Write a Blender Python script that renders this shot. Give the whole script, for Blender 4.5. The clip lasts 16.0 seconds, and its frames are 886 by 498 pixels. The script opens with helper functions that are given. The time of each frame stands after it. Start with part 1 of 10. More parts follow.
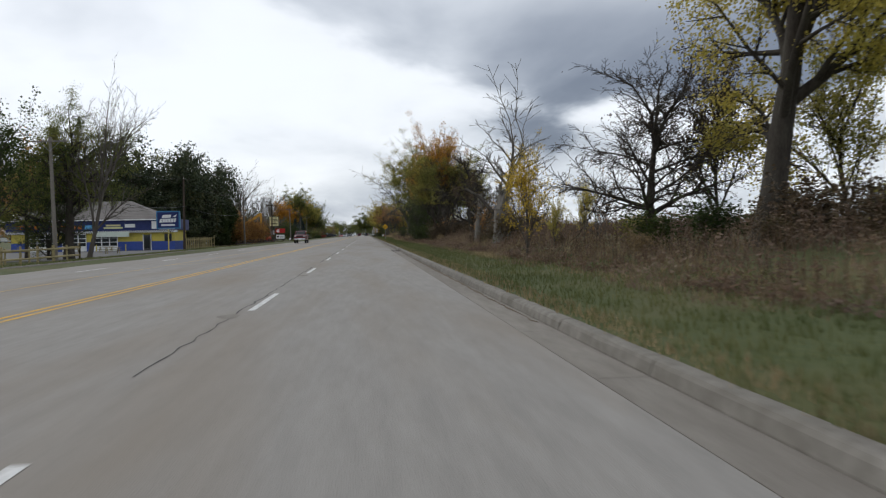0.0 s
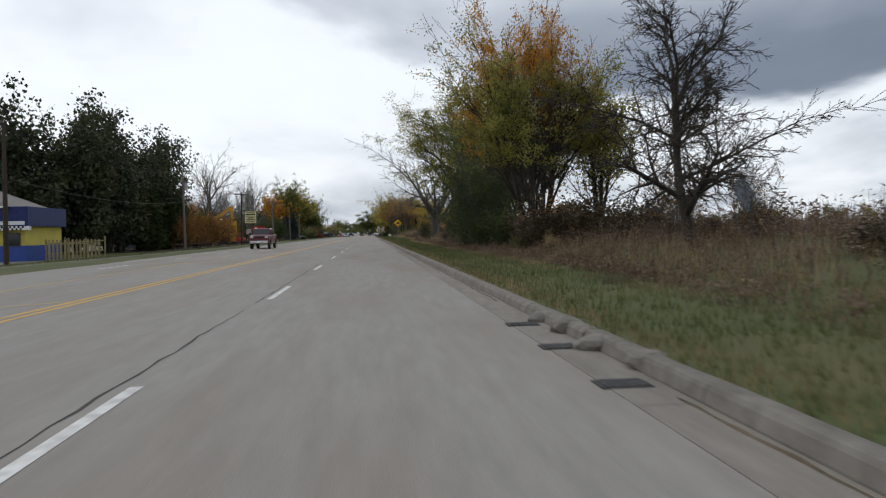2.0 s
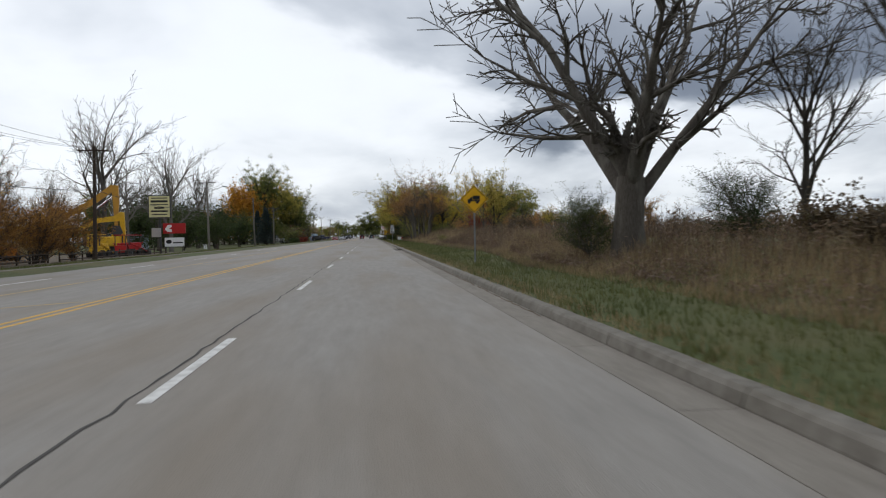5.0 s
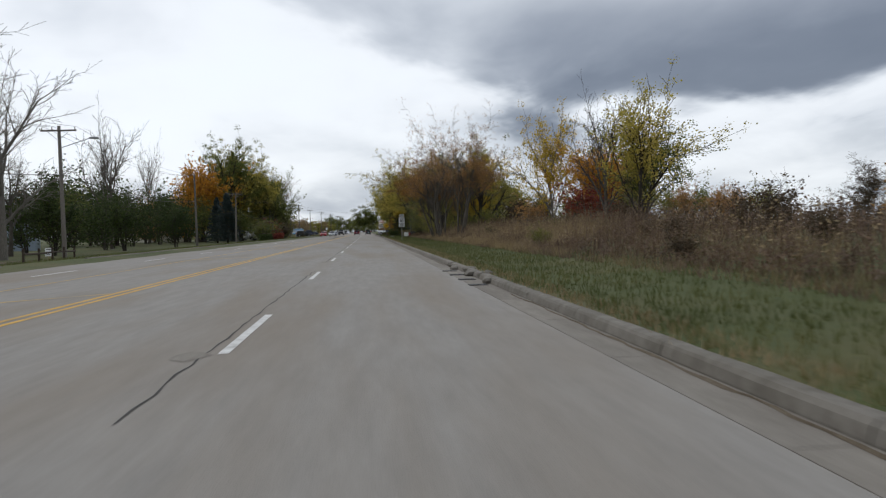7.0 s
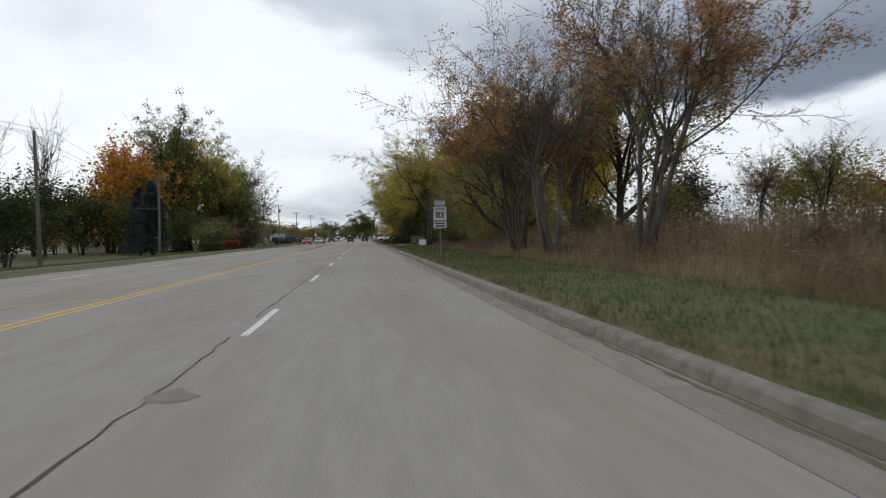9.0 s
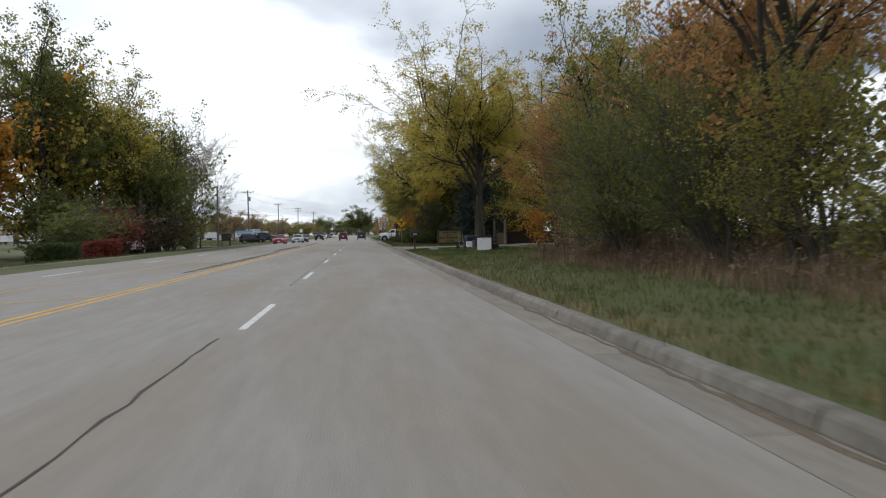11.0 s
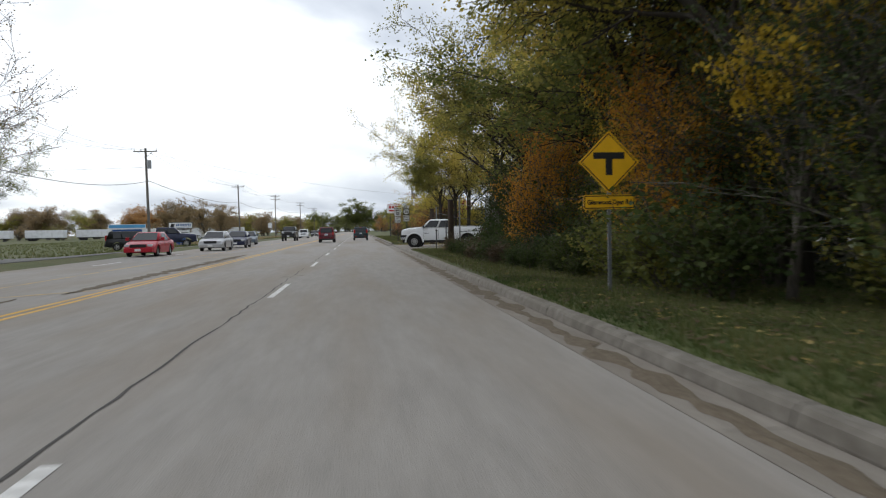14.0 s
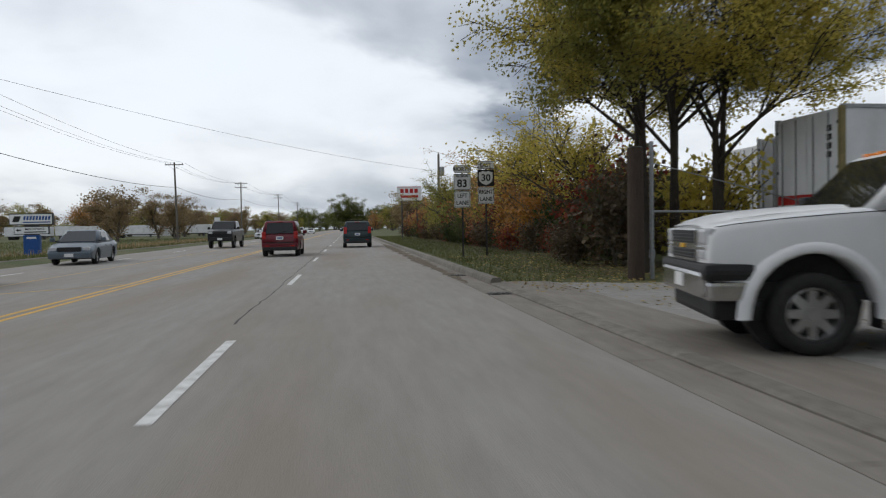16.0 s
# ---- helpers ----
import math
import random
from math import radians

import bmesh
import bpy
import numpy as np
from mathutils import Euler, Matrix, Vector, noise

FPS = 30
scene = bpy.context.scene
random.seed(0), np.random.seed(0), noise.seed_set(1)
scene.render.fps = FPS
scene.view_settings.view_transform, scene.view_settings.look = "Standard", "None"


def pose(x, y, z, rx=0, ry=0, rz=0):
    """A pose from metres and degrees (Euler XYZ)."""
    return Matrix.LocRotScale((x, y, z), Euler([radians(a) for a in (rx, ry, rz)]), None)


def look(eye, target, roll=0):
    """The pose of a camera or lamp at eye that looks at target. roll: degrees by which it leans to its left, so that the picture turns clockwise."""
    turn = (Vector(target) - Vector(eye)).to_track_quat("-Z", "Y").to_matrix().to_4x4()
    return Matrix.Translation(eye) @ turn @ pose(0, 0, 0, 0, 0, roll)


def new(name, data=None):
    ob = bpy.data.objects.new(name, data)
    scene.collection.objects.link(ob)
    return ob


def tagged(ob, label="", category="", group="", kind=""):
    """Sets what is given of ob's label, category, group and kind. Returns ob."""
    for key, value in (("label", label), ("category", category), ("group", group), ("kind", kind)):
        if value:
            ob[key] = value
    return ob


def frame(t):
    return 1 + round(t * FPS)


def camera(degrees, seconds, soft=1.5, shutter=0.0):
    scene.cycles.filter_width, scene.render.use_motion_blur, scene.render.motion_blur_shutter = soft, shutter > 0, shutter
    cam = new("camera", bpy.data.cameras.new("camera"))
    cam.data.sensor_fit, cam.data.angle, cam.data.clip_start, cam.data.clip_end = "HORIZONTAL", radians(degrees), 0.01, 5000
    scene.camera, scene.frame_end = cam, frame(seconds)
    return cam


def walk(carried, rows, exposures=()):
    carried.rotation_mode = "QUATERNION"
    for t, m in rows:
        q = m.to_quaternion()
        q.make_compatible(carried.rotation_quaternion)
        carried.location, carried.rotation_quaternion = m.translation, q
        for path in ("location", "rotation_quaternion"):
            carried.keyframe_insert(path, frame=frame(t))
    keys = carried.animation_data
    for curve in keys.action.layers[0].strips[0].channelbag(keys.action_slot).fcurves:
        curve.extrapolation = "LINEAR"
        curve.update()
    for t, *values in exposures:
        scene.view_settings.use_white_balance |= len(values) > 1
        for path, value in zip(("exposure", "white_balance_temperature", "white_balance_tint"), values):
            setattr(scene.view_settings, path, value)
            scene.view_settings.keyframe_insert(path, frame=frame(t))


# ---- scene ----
cam = camera(63.1, 16.0, soft=1.15, shutter=0.12)
PATH = [
    (0, pose(0.05, -0.05, 1.31, 88.70, 1.05, -6.08)),
    (0.5, pose(-0.02, 11.62, 1.31, 88.49, 1.05, -6.04)),
    (1, pose(-0.06, 23.30, 1.31, 88.40, 1.05, -6.09)),
    (1.5, pose(0.01, 35.01, 1.31, 88.55, 1.05, -5.95)),
    (2, pose(0.09, 46.73, 1.31, 88.67, 1.05, -5.79)),
    (2.5, pose(0.08, 58.48, 1.31, 88.95, 1.05, -5.83)),
    (3, pose(0.05, 70.20, 1.31, 88.91, 1.05, -5.75)),
    (3.5, pose(0.03, 81.87, 1.31, 88.84, 1.05, -5.74)),
    (4, pose(0.06, 93.54, 1.31, 88.90, 1.05, -5.70)),
    (4.5, pose(-0.03, 105.26, 1.31, 88.90, 1.05, -5.65)),
    (7, pose(-0.38, 163.83, 1.31, 88.47, 1.05, -6.01)),
    (7.5, pose(-0.36, 175.52, 1.31, 88.45, 1.05, -5.98)),
    (8, pose(-0.34, 187.24, 1.31, 88.83, 1.05, -6.17)),
    (8.5, pose(-0.35, 199.04, 1.31, 88.92, 1.05, -6.19)),
    (9, pose(-0.35, 210.75, 1.31, 88.97, 1.05, -6.29)),
    (11.5, pose(-0.28, 269.81, 1.31, 88.65, 1.05, -6.57)),
    (12, pose(-0.21, 281.48, 1.31, 88.65, 1.05, -6.56)),
    (12.5, pose(-0.15, 293.14, 1.31, 88.57, 1.05, -6.62)),
    (13, pose(-0.09, 304.78, 1.31, 88.54, 1.05, -6.54)),
    (13.5, pose(-0.23, 316.56, 1.31, 88.32, 1.05, -6.64)),
    (14, pose(-0.19, 328.16, 1.31, 88.40, 1.05, -6.63)),
    (14.5, pose(-0.26, 339.80, 1.31, 88.40, 1.05, -6.87)),
    (15, pose(-0.38, 351.37, 1.31, 88.54, 1.05, -6.90)),
    (15.5, pose(-0.39, 362.98, 1.31, 88.45, 1.05, -7.17)),
    (16, pose(-0.56, 374.71, 1.31, 88.21, 1.05, -7.44)),
]
walk(cam, PATH, exposures=[(0, 0.0), (4.5, 0.0), (7, -0.05), (9, 0.0), (11.5, 0.3), (14, 0.3), (15, 0.1), (16, -0.1)])


# ---- world: broken overcast, one soft sun ----
def make_world():
    w = bpy.data.worlds.new("overcast_sky")
    scene.world = w
    w.use_nodes = True
    nt = w.node_tree
    N, L = nt.nodes, nt.links
    N.clear()

    def node(kind, **kw):
        n = N.new(kind)
        for k, v in kw.items():
            if k == "operation":
                n.operation = v
            elif k == "blend_type":
                n.blend_type = v
        return n

    def math_node(op, a, b=None, clamp=False):
        n = N.new("ShaderNodeMath")
        n.operation, n.use_clamp = op, clamp
        for i, v in enumerate((a, b)):
            if v is None:
                continue
            if isinstance(v, (int, float)):
                n.inputs[i].default_value = v
            else:
                L.new(v, n.inputs[i])
        return n.outputs[0]

    out = N.new("ShaderNodeOutputWorld")
    bg = N.new("ShaderNodeBackground")
    L.new(bg.outputs[0], out.inputs[0])
    co = N.new("ShaderNodeTexCoord")
    sep = N.new("ShaderNodeSeparateXYZ")
    L.new(co.outputs["Generated"], sep.inputs[0])
    x, y, z = sep.outputs
    zc = math_node("ADD", math_node("MAXIMUM", z, 0.0), 0.24)
    comb = N.new("ShaderNodeCombineXYZ")
    L.new(math_node("DIVIDE", x, zc), comb.inputs[0])
    L.new(math_node("DIVIDE", y, zc), comb.inputs[1])

    def cloud(scale, detail, rough, off, warp=0.3):
        mp = N.new("ShaderNodeMapping")
        mp.inputs["Location"].default_value = off
        mp.inputs["Scale"].default_value = (scale, scale * 0.8, scale)
        L.new(comb.outputs[0], mp.inputs[0])
        n = N.new("ShaderNodeTexNoise")
        n.inputs["Scale"].default_value = 1.0
        n.inputs["Detail"].default_value = detail
        n.inputs["Roughness"].default_value = rough
        n.inputs["Distortion"].default_value = warp
        L.new(mp.outputs[0], n.inputs["Vector"])
        return n.outputs["Fac"]

    def ramp_of(value, stops):
        r = N.new("ShaderNodeValToRGB")
        r.color_ramp.interpolation = "B_SPLINE"
        el = r.color_ramp.elements
        for i, (pos, c) in enumerate(stops):
            e = el[0] if i == 0 else el[-1] if i == len(stops) - 1 else el.new(pos)
            e.position, e.color = pos, (*c, 1)
        L.new(value, r.inputs[0])
        return r.outputs[0]

    big = cloud(0.7, 6, 0.5, (5.2, 3.3, 0))
    fine = cloud(2.1, 5, 0.5, (9.3, 1.7, 4), 0.25)
    # a dark cloud bank whose lower edge sags ahead to one side of the road
    az = math_node("ARCTAN2", x, y)
    off = math_node("SUBTRACT", az, 0.42)
    edge = math_node("MINIMUM", math_node("ADD", math_node("MULTIPLY", math_node("MULTIPLY", off, off), 0.50), 0.135), 0.42)
    ragged = math_node("ADD", math_node("MULTIPLY", math_node("SUBTRACT", fine, 0.5), 0.14), math_node("MULTIPLY", math_node("SUBTRACT", big, 0.5), 0.16))
    above = math_node("ADD", math_node("SUBTRACT", z, edge), ragged)

    def step(value, lo, hi):
        m = N.new("ShaderNodeMapRange")
        m.interpolation_type = "SMOOTHSTEP"
        m.inputs["From Min"].default_value, m.inputs["From Max"].default_value = lo, hi
        L.new(value, m.inputs["Value"])
        return m.outputs[0]

    belly = math_node("SUBTRACT", 1.0, step(above, 0.05, 0.24))
    weight = math_node("ADD", math_node("MULTIPLY", step(az, 0.06, 0.34), 0.60), 0.40)
    bank = math_node("MULTIPLY", math_node("MULTIPLY", step(above, -0.012, 0.035), math_node("ADD", math_node("MULTIPLY", belly, 0.15), 0.072)), weight)
    dens = math_node("ADD", math_node("ADD", math_node("MULTIPLY", big, 0.46), math_node("MULTIPLY", fine, 0.26)), math_node("ADD", bank, 0.085))
    deck = ramp_of(dens, [(0.30, (0.86, 0.94, 1.05)), (0.40, (0.93, 0.96, 1.0)), (0.47, (0.74, 0.78, 0.84)), (0.53, (0.54, 0.58, 0.64)), (0.59, (0.33, 0.365, 0.43)), (0.67, (0.17, 0.198, 0.255)), (0.9, (0.11, 0.13, 0.175))])
    # low over the horizon the deck breaks into small pale heaps
    low = ramp_of(fine, [(0.30, (0.84, 0.88, 0.93)), (0.45, (0.72, 0.77, 0.83)), (0.54, (0.52, 0.57, 0.65)), (0.70, (0.38, 0.43, 0.52))])
    belt = N.new("ShaderNodeMapRange")
    belt.interpolation_type = "SMOOTHSTEP"
    belt.inputs["From Min"].default_value, belt.inputs["From Max"].default_value = 0.05, 0.10
    L.new(math_node("ADD", z, math_node("MULTIPLY", big, 0.04)), belt.inputs["Value"])
    mix = N.new("ShaderNodeMixRGB")
    L.new(belt.outputs[0], mix.inputs[0])
    L.new(low, mix.inputs[1])
    L.new(deck, mix.inputs[2])
    sky = N.new("ShaderNodeTexSky")
    sky.sky_type, sky.sun_disc = "NISHITA", False
    sky.sun_elevation, sky.sun_rotation = radians(38), radians(-60)
    add = N.new("ShaderNodeMixRGB")
    add.blend_type = "ADD"
    add.inputs[0].default_value = 0.012
    L.new(mix.outputs[0], add.inputs[1])
    L.new(sky.outputs[0], add.inputs[2])
    L.new(add.outputs[0], bg.inputs["Color"])
    bg.inputs["Strength"].default_value = 1.0


make_world()
sun = new("sun", bpy.data.lights.new("sun", "SUN"))
sun.data.energy, sun.data.angle, sun.data.color = 0.7, radians(25), (1.0, 0.96, 0.9)
sun.matrix_world = look((0, 0, 50), (0.62 * 50, -0.36 * 50, 50 - 0.62 * 50))


# ---- materials ----
def material(name, c1, c2=None, scale=4.0, rough=0.8, bump=0.15, metal=0.0, c3=None, scale3=0.4, spec=0.3, per_object=0.0,
             per_island=0.0, transmit=0.0, world=False, stretch=None, coat=0.0, amount3=0.5, bump_scale=None):
    """Two colours over a fine noise, a third over a broad one, with relief; per_object and per_island vary the value."""
    m = bpy.data.materials.new(name)
    m.use_nodes = True
    nt = m.node_tree
    N, L = nt.nodes, nt.links
    b = N["Principled BSDF"]
    b.inputs["Roughness"].default_value = rough
    b.inputs["Metallic"].default_value = metal
    b.inputs["Specular IOR Level"].default_value = spec
    b.inputs["Coat Weight"].default_value = coat
    b.inputs["Coat Roughness"].default_value = 0.08
    co = N.new("ShaderNodeTexCoord")
    src = co.outputs["Object"]
    if world:
        src = N.new("ShaderNodeNewGeometry").outputs["Position"]
    if stretch:
        mp = N.new("ShaderNodeMapping")
        mp.inputs["Scale"].default_value = stretch
        L.new(src, mp.inputs[0])
        src = mp.outputs[0]
    fine = N.new("ShaderNodeTexNoise")
    fine.inputs["Scale"].default_value, fine.inputs["Detail"].default_value = scale, 8
    fine.inputs["Roughness"].default_value = 0.65
    L.new(src, fine.inputs["Vector"])
    ramp = N.new("ShaderNodeValToRGB")
    ramp.color_ramp.elements[0].position, ramp.color_ramp.elements[1].position = 0.32, 0.68
    c2 = c2 or tuple(v * 0.8 for v in c1)
    ramp.color_ramp.elements[0].color, ramp.color_ramp.elements[1].color = (*c1, 1), (*c2, 1)
    L.new(fine.outputs["Fac"], ramp.inputs[0])
    col = ramp.outputs[0]
    if c3:
        broad = N.new("ShaderNodeTexNoise")
        broad.inputs["Scale"].default_value, broad.inputs["Detail"].default_value = scale3, 5
        L.new(src, broad.inputs["Vector"])
        mr = N.new("ShaderNodeMapRange")
        mr.inputs["From Min"].default_value, mr.inputs["From Max"].default_value = 0.45, 0.7
        mr.inputs["To Max"].default_value = amount3
        L.new(broad.outputs["Fac"], mr.inputs["Value"])
        mx = N.new("ShaderNodeMixRGB")
        mx.inputs[2].default_value = (*c3, 1)
        L.new(mr.outputs[0], mx.inputs[0])
        L.new(col, mx.inputs[1])
        col = mx.outputs[0]
    for amount, kind, out in ((per_object, "ShaderNodeObjectInfo", "Random"), (per_island, "ShaderNodeNewGeometry", "Random Per Island")):
        if amount:
            r = N.new(kind).outputs[out]
            mr = N.new("ShaderNodeMapRange")
            mr.inputs["To Min"].default_value, mr.inputs["To Max"].default_value = 1 - amount, 1 + amount
            L.new(r, mr.inputs["Value"])
            hs = N.new("ShaderNodeHueSaturation")
            L.new(mr.outputs[0], hs.inputs["Value"])
            L.new(col, hs.inputs["Color"])
            col = hs.outputs[0]
    L.new(col, b.inputs["Base Color"])
    if bump:
        src_b = fine.outputs["Fac"]
        if bump_scale:
            nb = N.new("ShaderNodeTexNoise")
            nb.inputs["Scale"].default_value, nb.inputs["Detail"].default_value = bump_scale, 6
            L.new(src, nb.inputs["Vector"])
            src_b = nb.outputs["Fac"]
        bp = N.new("ShaderNodeBump")
        bp.inputs["Strength"].default_value, bp.inputs["Distance"].default_value = bump, 0.02
        L.new(src_b, bp.inputs["Height"])
        L.new(bp.outputs[0], b.inputs["Normal"])
    if transmit:
        tr = N.new("ShaderNodeBsdfTranslucent")
        L.new(col, tr.inputs["Color"])
        ms = N.new("ShaderNodeMixShader")
        ms.inputs[0].default_value = transmit
        L.new(b.outputs[0], ms.inputs[1])
        L.new(tr.outputs[0], ms.inputs[2])
        L.new(ms.outputs[0], N["Material Output"].inputs[0])
    return m


def leaf_material(name, colours, transmit=0.45):
    """Leaves whose colour is picked leaf by leaf from a short range."""
    m = bpy.data.materials.new(name)
    m.use_nodes = True
    N, L = m.node_tree.nodes, m.node_tree.links
    b = N["Principled BSDF"]
    b.inputs["Roughness"].default_value, b.inputs["Specular IOR Level"].default_value = 0.6, 0.2
    geo = N.new("ShaderNodeNewGeometry")
    clump = N.new("ShaderNodeTexNoise")
    clump.inputs["Scale"].default_value, clump.inputs["Detail"].default_value = 0.45, 3
    L.new(geo.outputs["Position"], clump.inputs["Vector"])
    mr = N.new("ShaderNodeMapRange")
    mr.inputs["From Min"].default_value, mr.inputs["From Max"].default_value = 0.3, 0.7
    mr.inputs["To Min"].default_value, mr.inputs["To Max"].default_value = 0.0, 0.62
    L.new(clump.outputs["Fac"], mr.inputs["Value"])
    ml = N.new("ShaderNodeMath"); ml.operation = "MULTIPLY_ADD"
    L.new(geo.outputs["Random Per Island"], ml.inputs[0])
    ml.inputs[1].default_value = 0.38
    L.new(mr.outputs[0], ml.inputs[2])
    ramp = N.new("ShaderNodeValToRGB")
    el = ramp.color_ramp.elements
    for i, c in enumerate(colours):
        pos = i / (len(colours) - 1)
        e = el[0] if i == 0 else el[-1] if i == len(colours) - 1 else el.new(pos)
        e.position, e.color = pos, (*c, 1)
    L.new(ml.outputs[0], ramp.inputs[0])
    L.new(ramp.outputs[0], b.inputs["Base Color"])
    tr = N.new("ShaderNodeBsdfTranslucent")
    L.new(ramp.outputs[0], tr.inputs["Color"])
    ms = N.new("ShaderNodeMixShader")
    ms.inputs[0].default_value = transmit
    L.new(b.outputs[0], ms.inputs[1])
    L.new(tr.outputs[0], ms.inputs[2])
    L.new(ms.outputs[0], N["Material Output"].inputs[0])
    return m


def glass_material(name, tint, rough=0.05):
    m = material(name, tint, tint, rough=rough, bump=0, spec=0.35)
    m.node_tree.nodes["Principled BSDF"].inputs["Coat Weight"].default_value = 0.1
    return m


ROAD = material("road_concrete", (0.218, 0.205, 0.188), (0.272, 0.256, 0.234), 3.0, 0.85, 0.25, c3=(0.205, 0.172, 0.135), scale3=0.35, world=True, stretch=(1.6, 0.22, 1), amount3=0.75, bump_scale=60)
GUTTER = material("gutter_concrete", (0.235, 0.216, 0.188), (0.17, 0.152, 0.13), 2.5, 0.9, 0.3, c3=(0.13, 0.11, 0.09), scale3=0.3, world=True, per_object=0.06, bump_scale=50, stretch=(2, 0.4, 1))
KERB = material("kerb_concrete", (0.215, 0.20, 0.175), (0.125, 0.113, 0.096), 5.0, 0.9, 0.4, c3=(0.10, 0.09, 0.07), scale3=0.7, world=True, per_object=0.09)
DRIVE = material("worn_driveway", (0.20, 0.195, 0.185), (0.30, 0.29, 0.27), 6.0, 0.9, 0.4, c3=(0.14, 0.12, 0.10), scale3=0.5, world=True)
ASPHALT = material("old_asphalt", (0.10, 0.10, 0.10), (0.15, 0.148, 0.14), 8.0, 0.9, 0.4, c3=(0.18, 0.17, 0.15), scale3=0.2, world=True)
GROUND = material("grassy_earth", (0.045, 0.062, 0.02), (0.085, 0.095, 0.032), 7.0, 0.95, 0.5, c3=(0.115, 0.095, 0.045), scale3=0.22, world=True, amount3=0.8, bump_scale=25)
DIRT = material("road_grit", (0.085, 0.065, 0.045), (0.15, 0.125, 0.09), 14.0, 0.95, 0.6, world=True)
WHITE_LINE = material("worn_white_paint", (0.72, 0.72, 0.70), (0.50, 0.495, 0.48), 9.0, 0.7, 0.1, world=True, c3=(0.33, 0.32, 0.30), scale3=5, amount3=0.8)
YELLOW_LINE = material("worn_yellow_paint", (0.66, 0.37, 0.035), (0.52, 0.31, 0.06), 6.0, 0.7, 0.1, world=True, c3=(0.30, 0.23, 0.13), scale3=1.2, amount3=0.6)
FADED_YELLOW = material("faded_yellow_paint", (0.50, 0.33, 0.10), (0.36, 0.27, 0.14), 5.0, 0.75, 0.1, world=True, c3=(0.24, 0.22, 0.18), scale3=0.8, amount3=0.9)
CRACK = material("crack_filler", (0.035, 0.033, 0.03), (0.06, 0.055, 0.05), 20.0, 0.8, 0.1, world=True)
BARK_GREY = material("grey_bark", (0.115, 0.10, 0.085), (0.055, 0.047, 0.038), 9.0, 0.95, 0.9, stretch=(3, 3, 0.6), c3=(0.19, 0.18, 0.155), scale3=0.8, world=True, amount3=0.7)
BARK_DARK = material("dark_bark", (0.06, 0.05, 0.041), (0.024, 0.02, 0.016), 9.0, 0.95, 0.9, stretch=(3, 3, 0.6), c3=(0.10, 0.092, 0.075), scale3=0.8, world=True)
BARK_PALE = material("pale_bark", (0.20, 0.185, 0.165), (0.10, 0.09, 0.075), 8.0, 0.95, 0.8, stretch=(3, 3, 0.6), world=True)
POLE_WOOD = material("weathered_pole_wood", (0.20, 0.185, 0.165), (0.12, 0.105, 0.09), 12.0, 0.95, 0.5, stretch=(5, 5, 0.3), c3=(0.09, 0.075, 0.06), scale3=0.6, per_object=0.2)
BROWN_WOOD = material("brown_post_wood", (0.075, 0.055, 0.042), (0.035, 0.026, 0.02), 12.0, 0.95, 0.6, stretch=(5, 5, 0.3))
FENCE_WOOD = material("weathered_fence_wood", (0.30, 0.25, 0.13), (0.22, 0.18, 0.09), 10.0, 0.9, 0.3, per_object=0.15)
CABLE = material("black_cable", (0.02, 0.02, 0.02), (0.03, 0.03, 0.03), 30, 0.6, 0)
STEEL = material("galvanised_steel", (0.32, 0.33, 0.34), (0.24, 0.25, 0.255), 14.0, 0.5, 0.1, metal=0.7)
DARK_STEEL = material("dark_painted_steel", (0.04, 0.04, 0.042), (0.06, 0.06, 0.06), 10.0, 0.5, 0.1)
SIGN_WHITE = material("sign_white_sheet", (0.74, 0.75, 0.75), (0.66, 0.67, 0.67), 6.0, 0.45, 0.03)
SIGN_YELLOW = material("sign_yellow_sheet", (0.80, 0.44, 0.012), (0.72, 0.39, 0.012), 5.0, 0.4, 0.03)
SIGN_BLACK = material("sign_black_ink", (0.014, 0.014, 0.014), (0.02, 0.02, 0.02), 8.0, 0.5, 0)
SIGN_BACK = material("sign_aluminium", (0.45, 0.46, 0.47), (0.38, 0.39, 0.40), 6.0, 0.4, 0.05, metal=0.8)
SIGN_BLUE = material("sign_blue_face", (0.012, 0.06, 0.22), (0.018, 0.085, 0.28), 3.0, 0.35, 0.03)
SKY_BLUE = material("light_blue_sign", (0.09, 0.33, 0.60), (0.11, 0.38, 0.66), 3.0, 0.4, 0.03)
CASE_BLUE = material("mid_blue_sign_case", (0.03, 0.15, 0.30), (0.04, 0.18, 0.35), 3.0, 0.4, 0.03)
SIGN_RED = material("sign_red_ink", (0.42, 0.02, 0.02), (0.36, 0.02, 0.02), 5, 0.4, 0)
CREAM = material("cream_letter_panel", (0.62, 0.58, 0.30), (0.55, 0.52, 0.28), 4, 0.5, 0.05, c3=(0.4, 0.38, 0.24), scale3=1.0)
PALE_GREEN = material("pale_green_white_panel", (0.58, 0.64, 0.56), (0.50, 0.56, 0.50), 4, 0.5, 0.05, c3=(0.40, 0.45, 0.40), scale3=1.0)
BOARD_WOOD = material("aged_plywood_board", (0.27, 0.22, 0.10), (0.19, 0.16, 0.075), 6, 0.85, 0.2, c3=(0.13, 0.12, 0.07), scale3=1.1)
WALL_YELLOW = material("yellow_block_wall", (0.60, 0.50, 0.10), (0.53, 0.44, 0.09), 2.0, 0.8, 0.2, c3=(0.40, 0.34, 0.12), scale3=0.5)
WALL_BLUE = material("blue_painted_wall", (0.045, 0.085, 0.33), (0.035, 0.07, 0.27), 2.0, 0.75, 0.2, c3=(0.06, 0.08, 0.2), scale3=0.5)
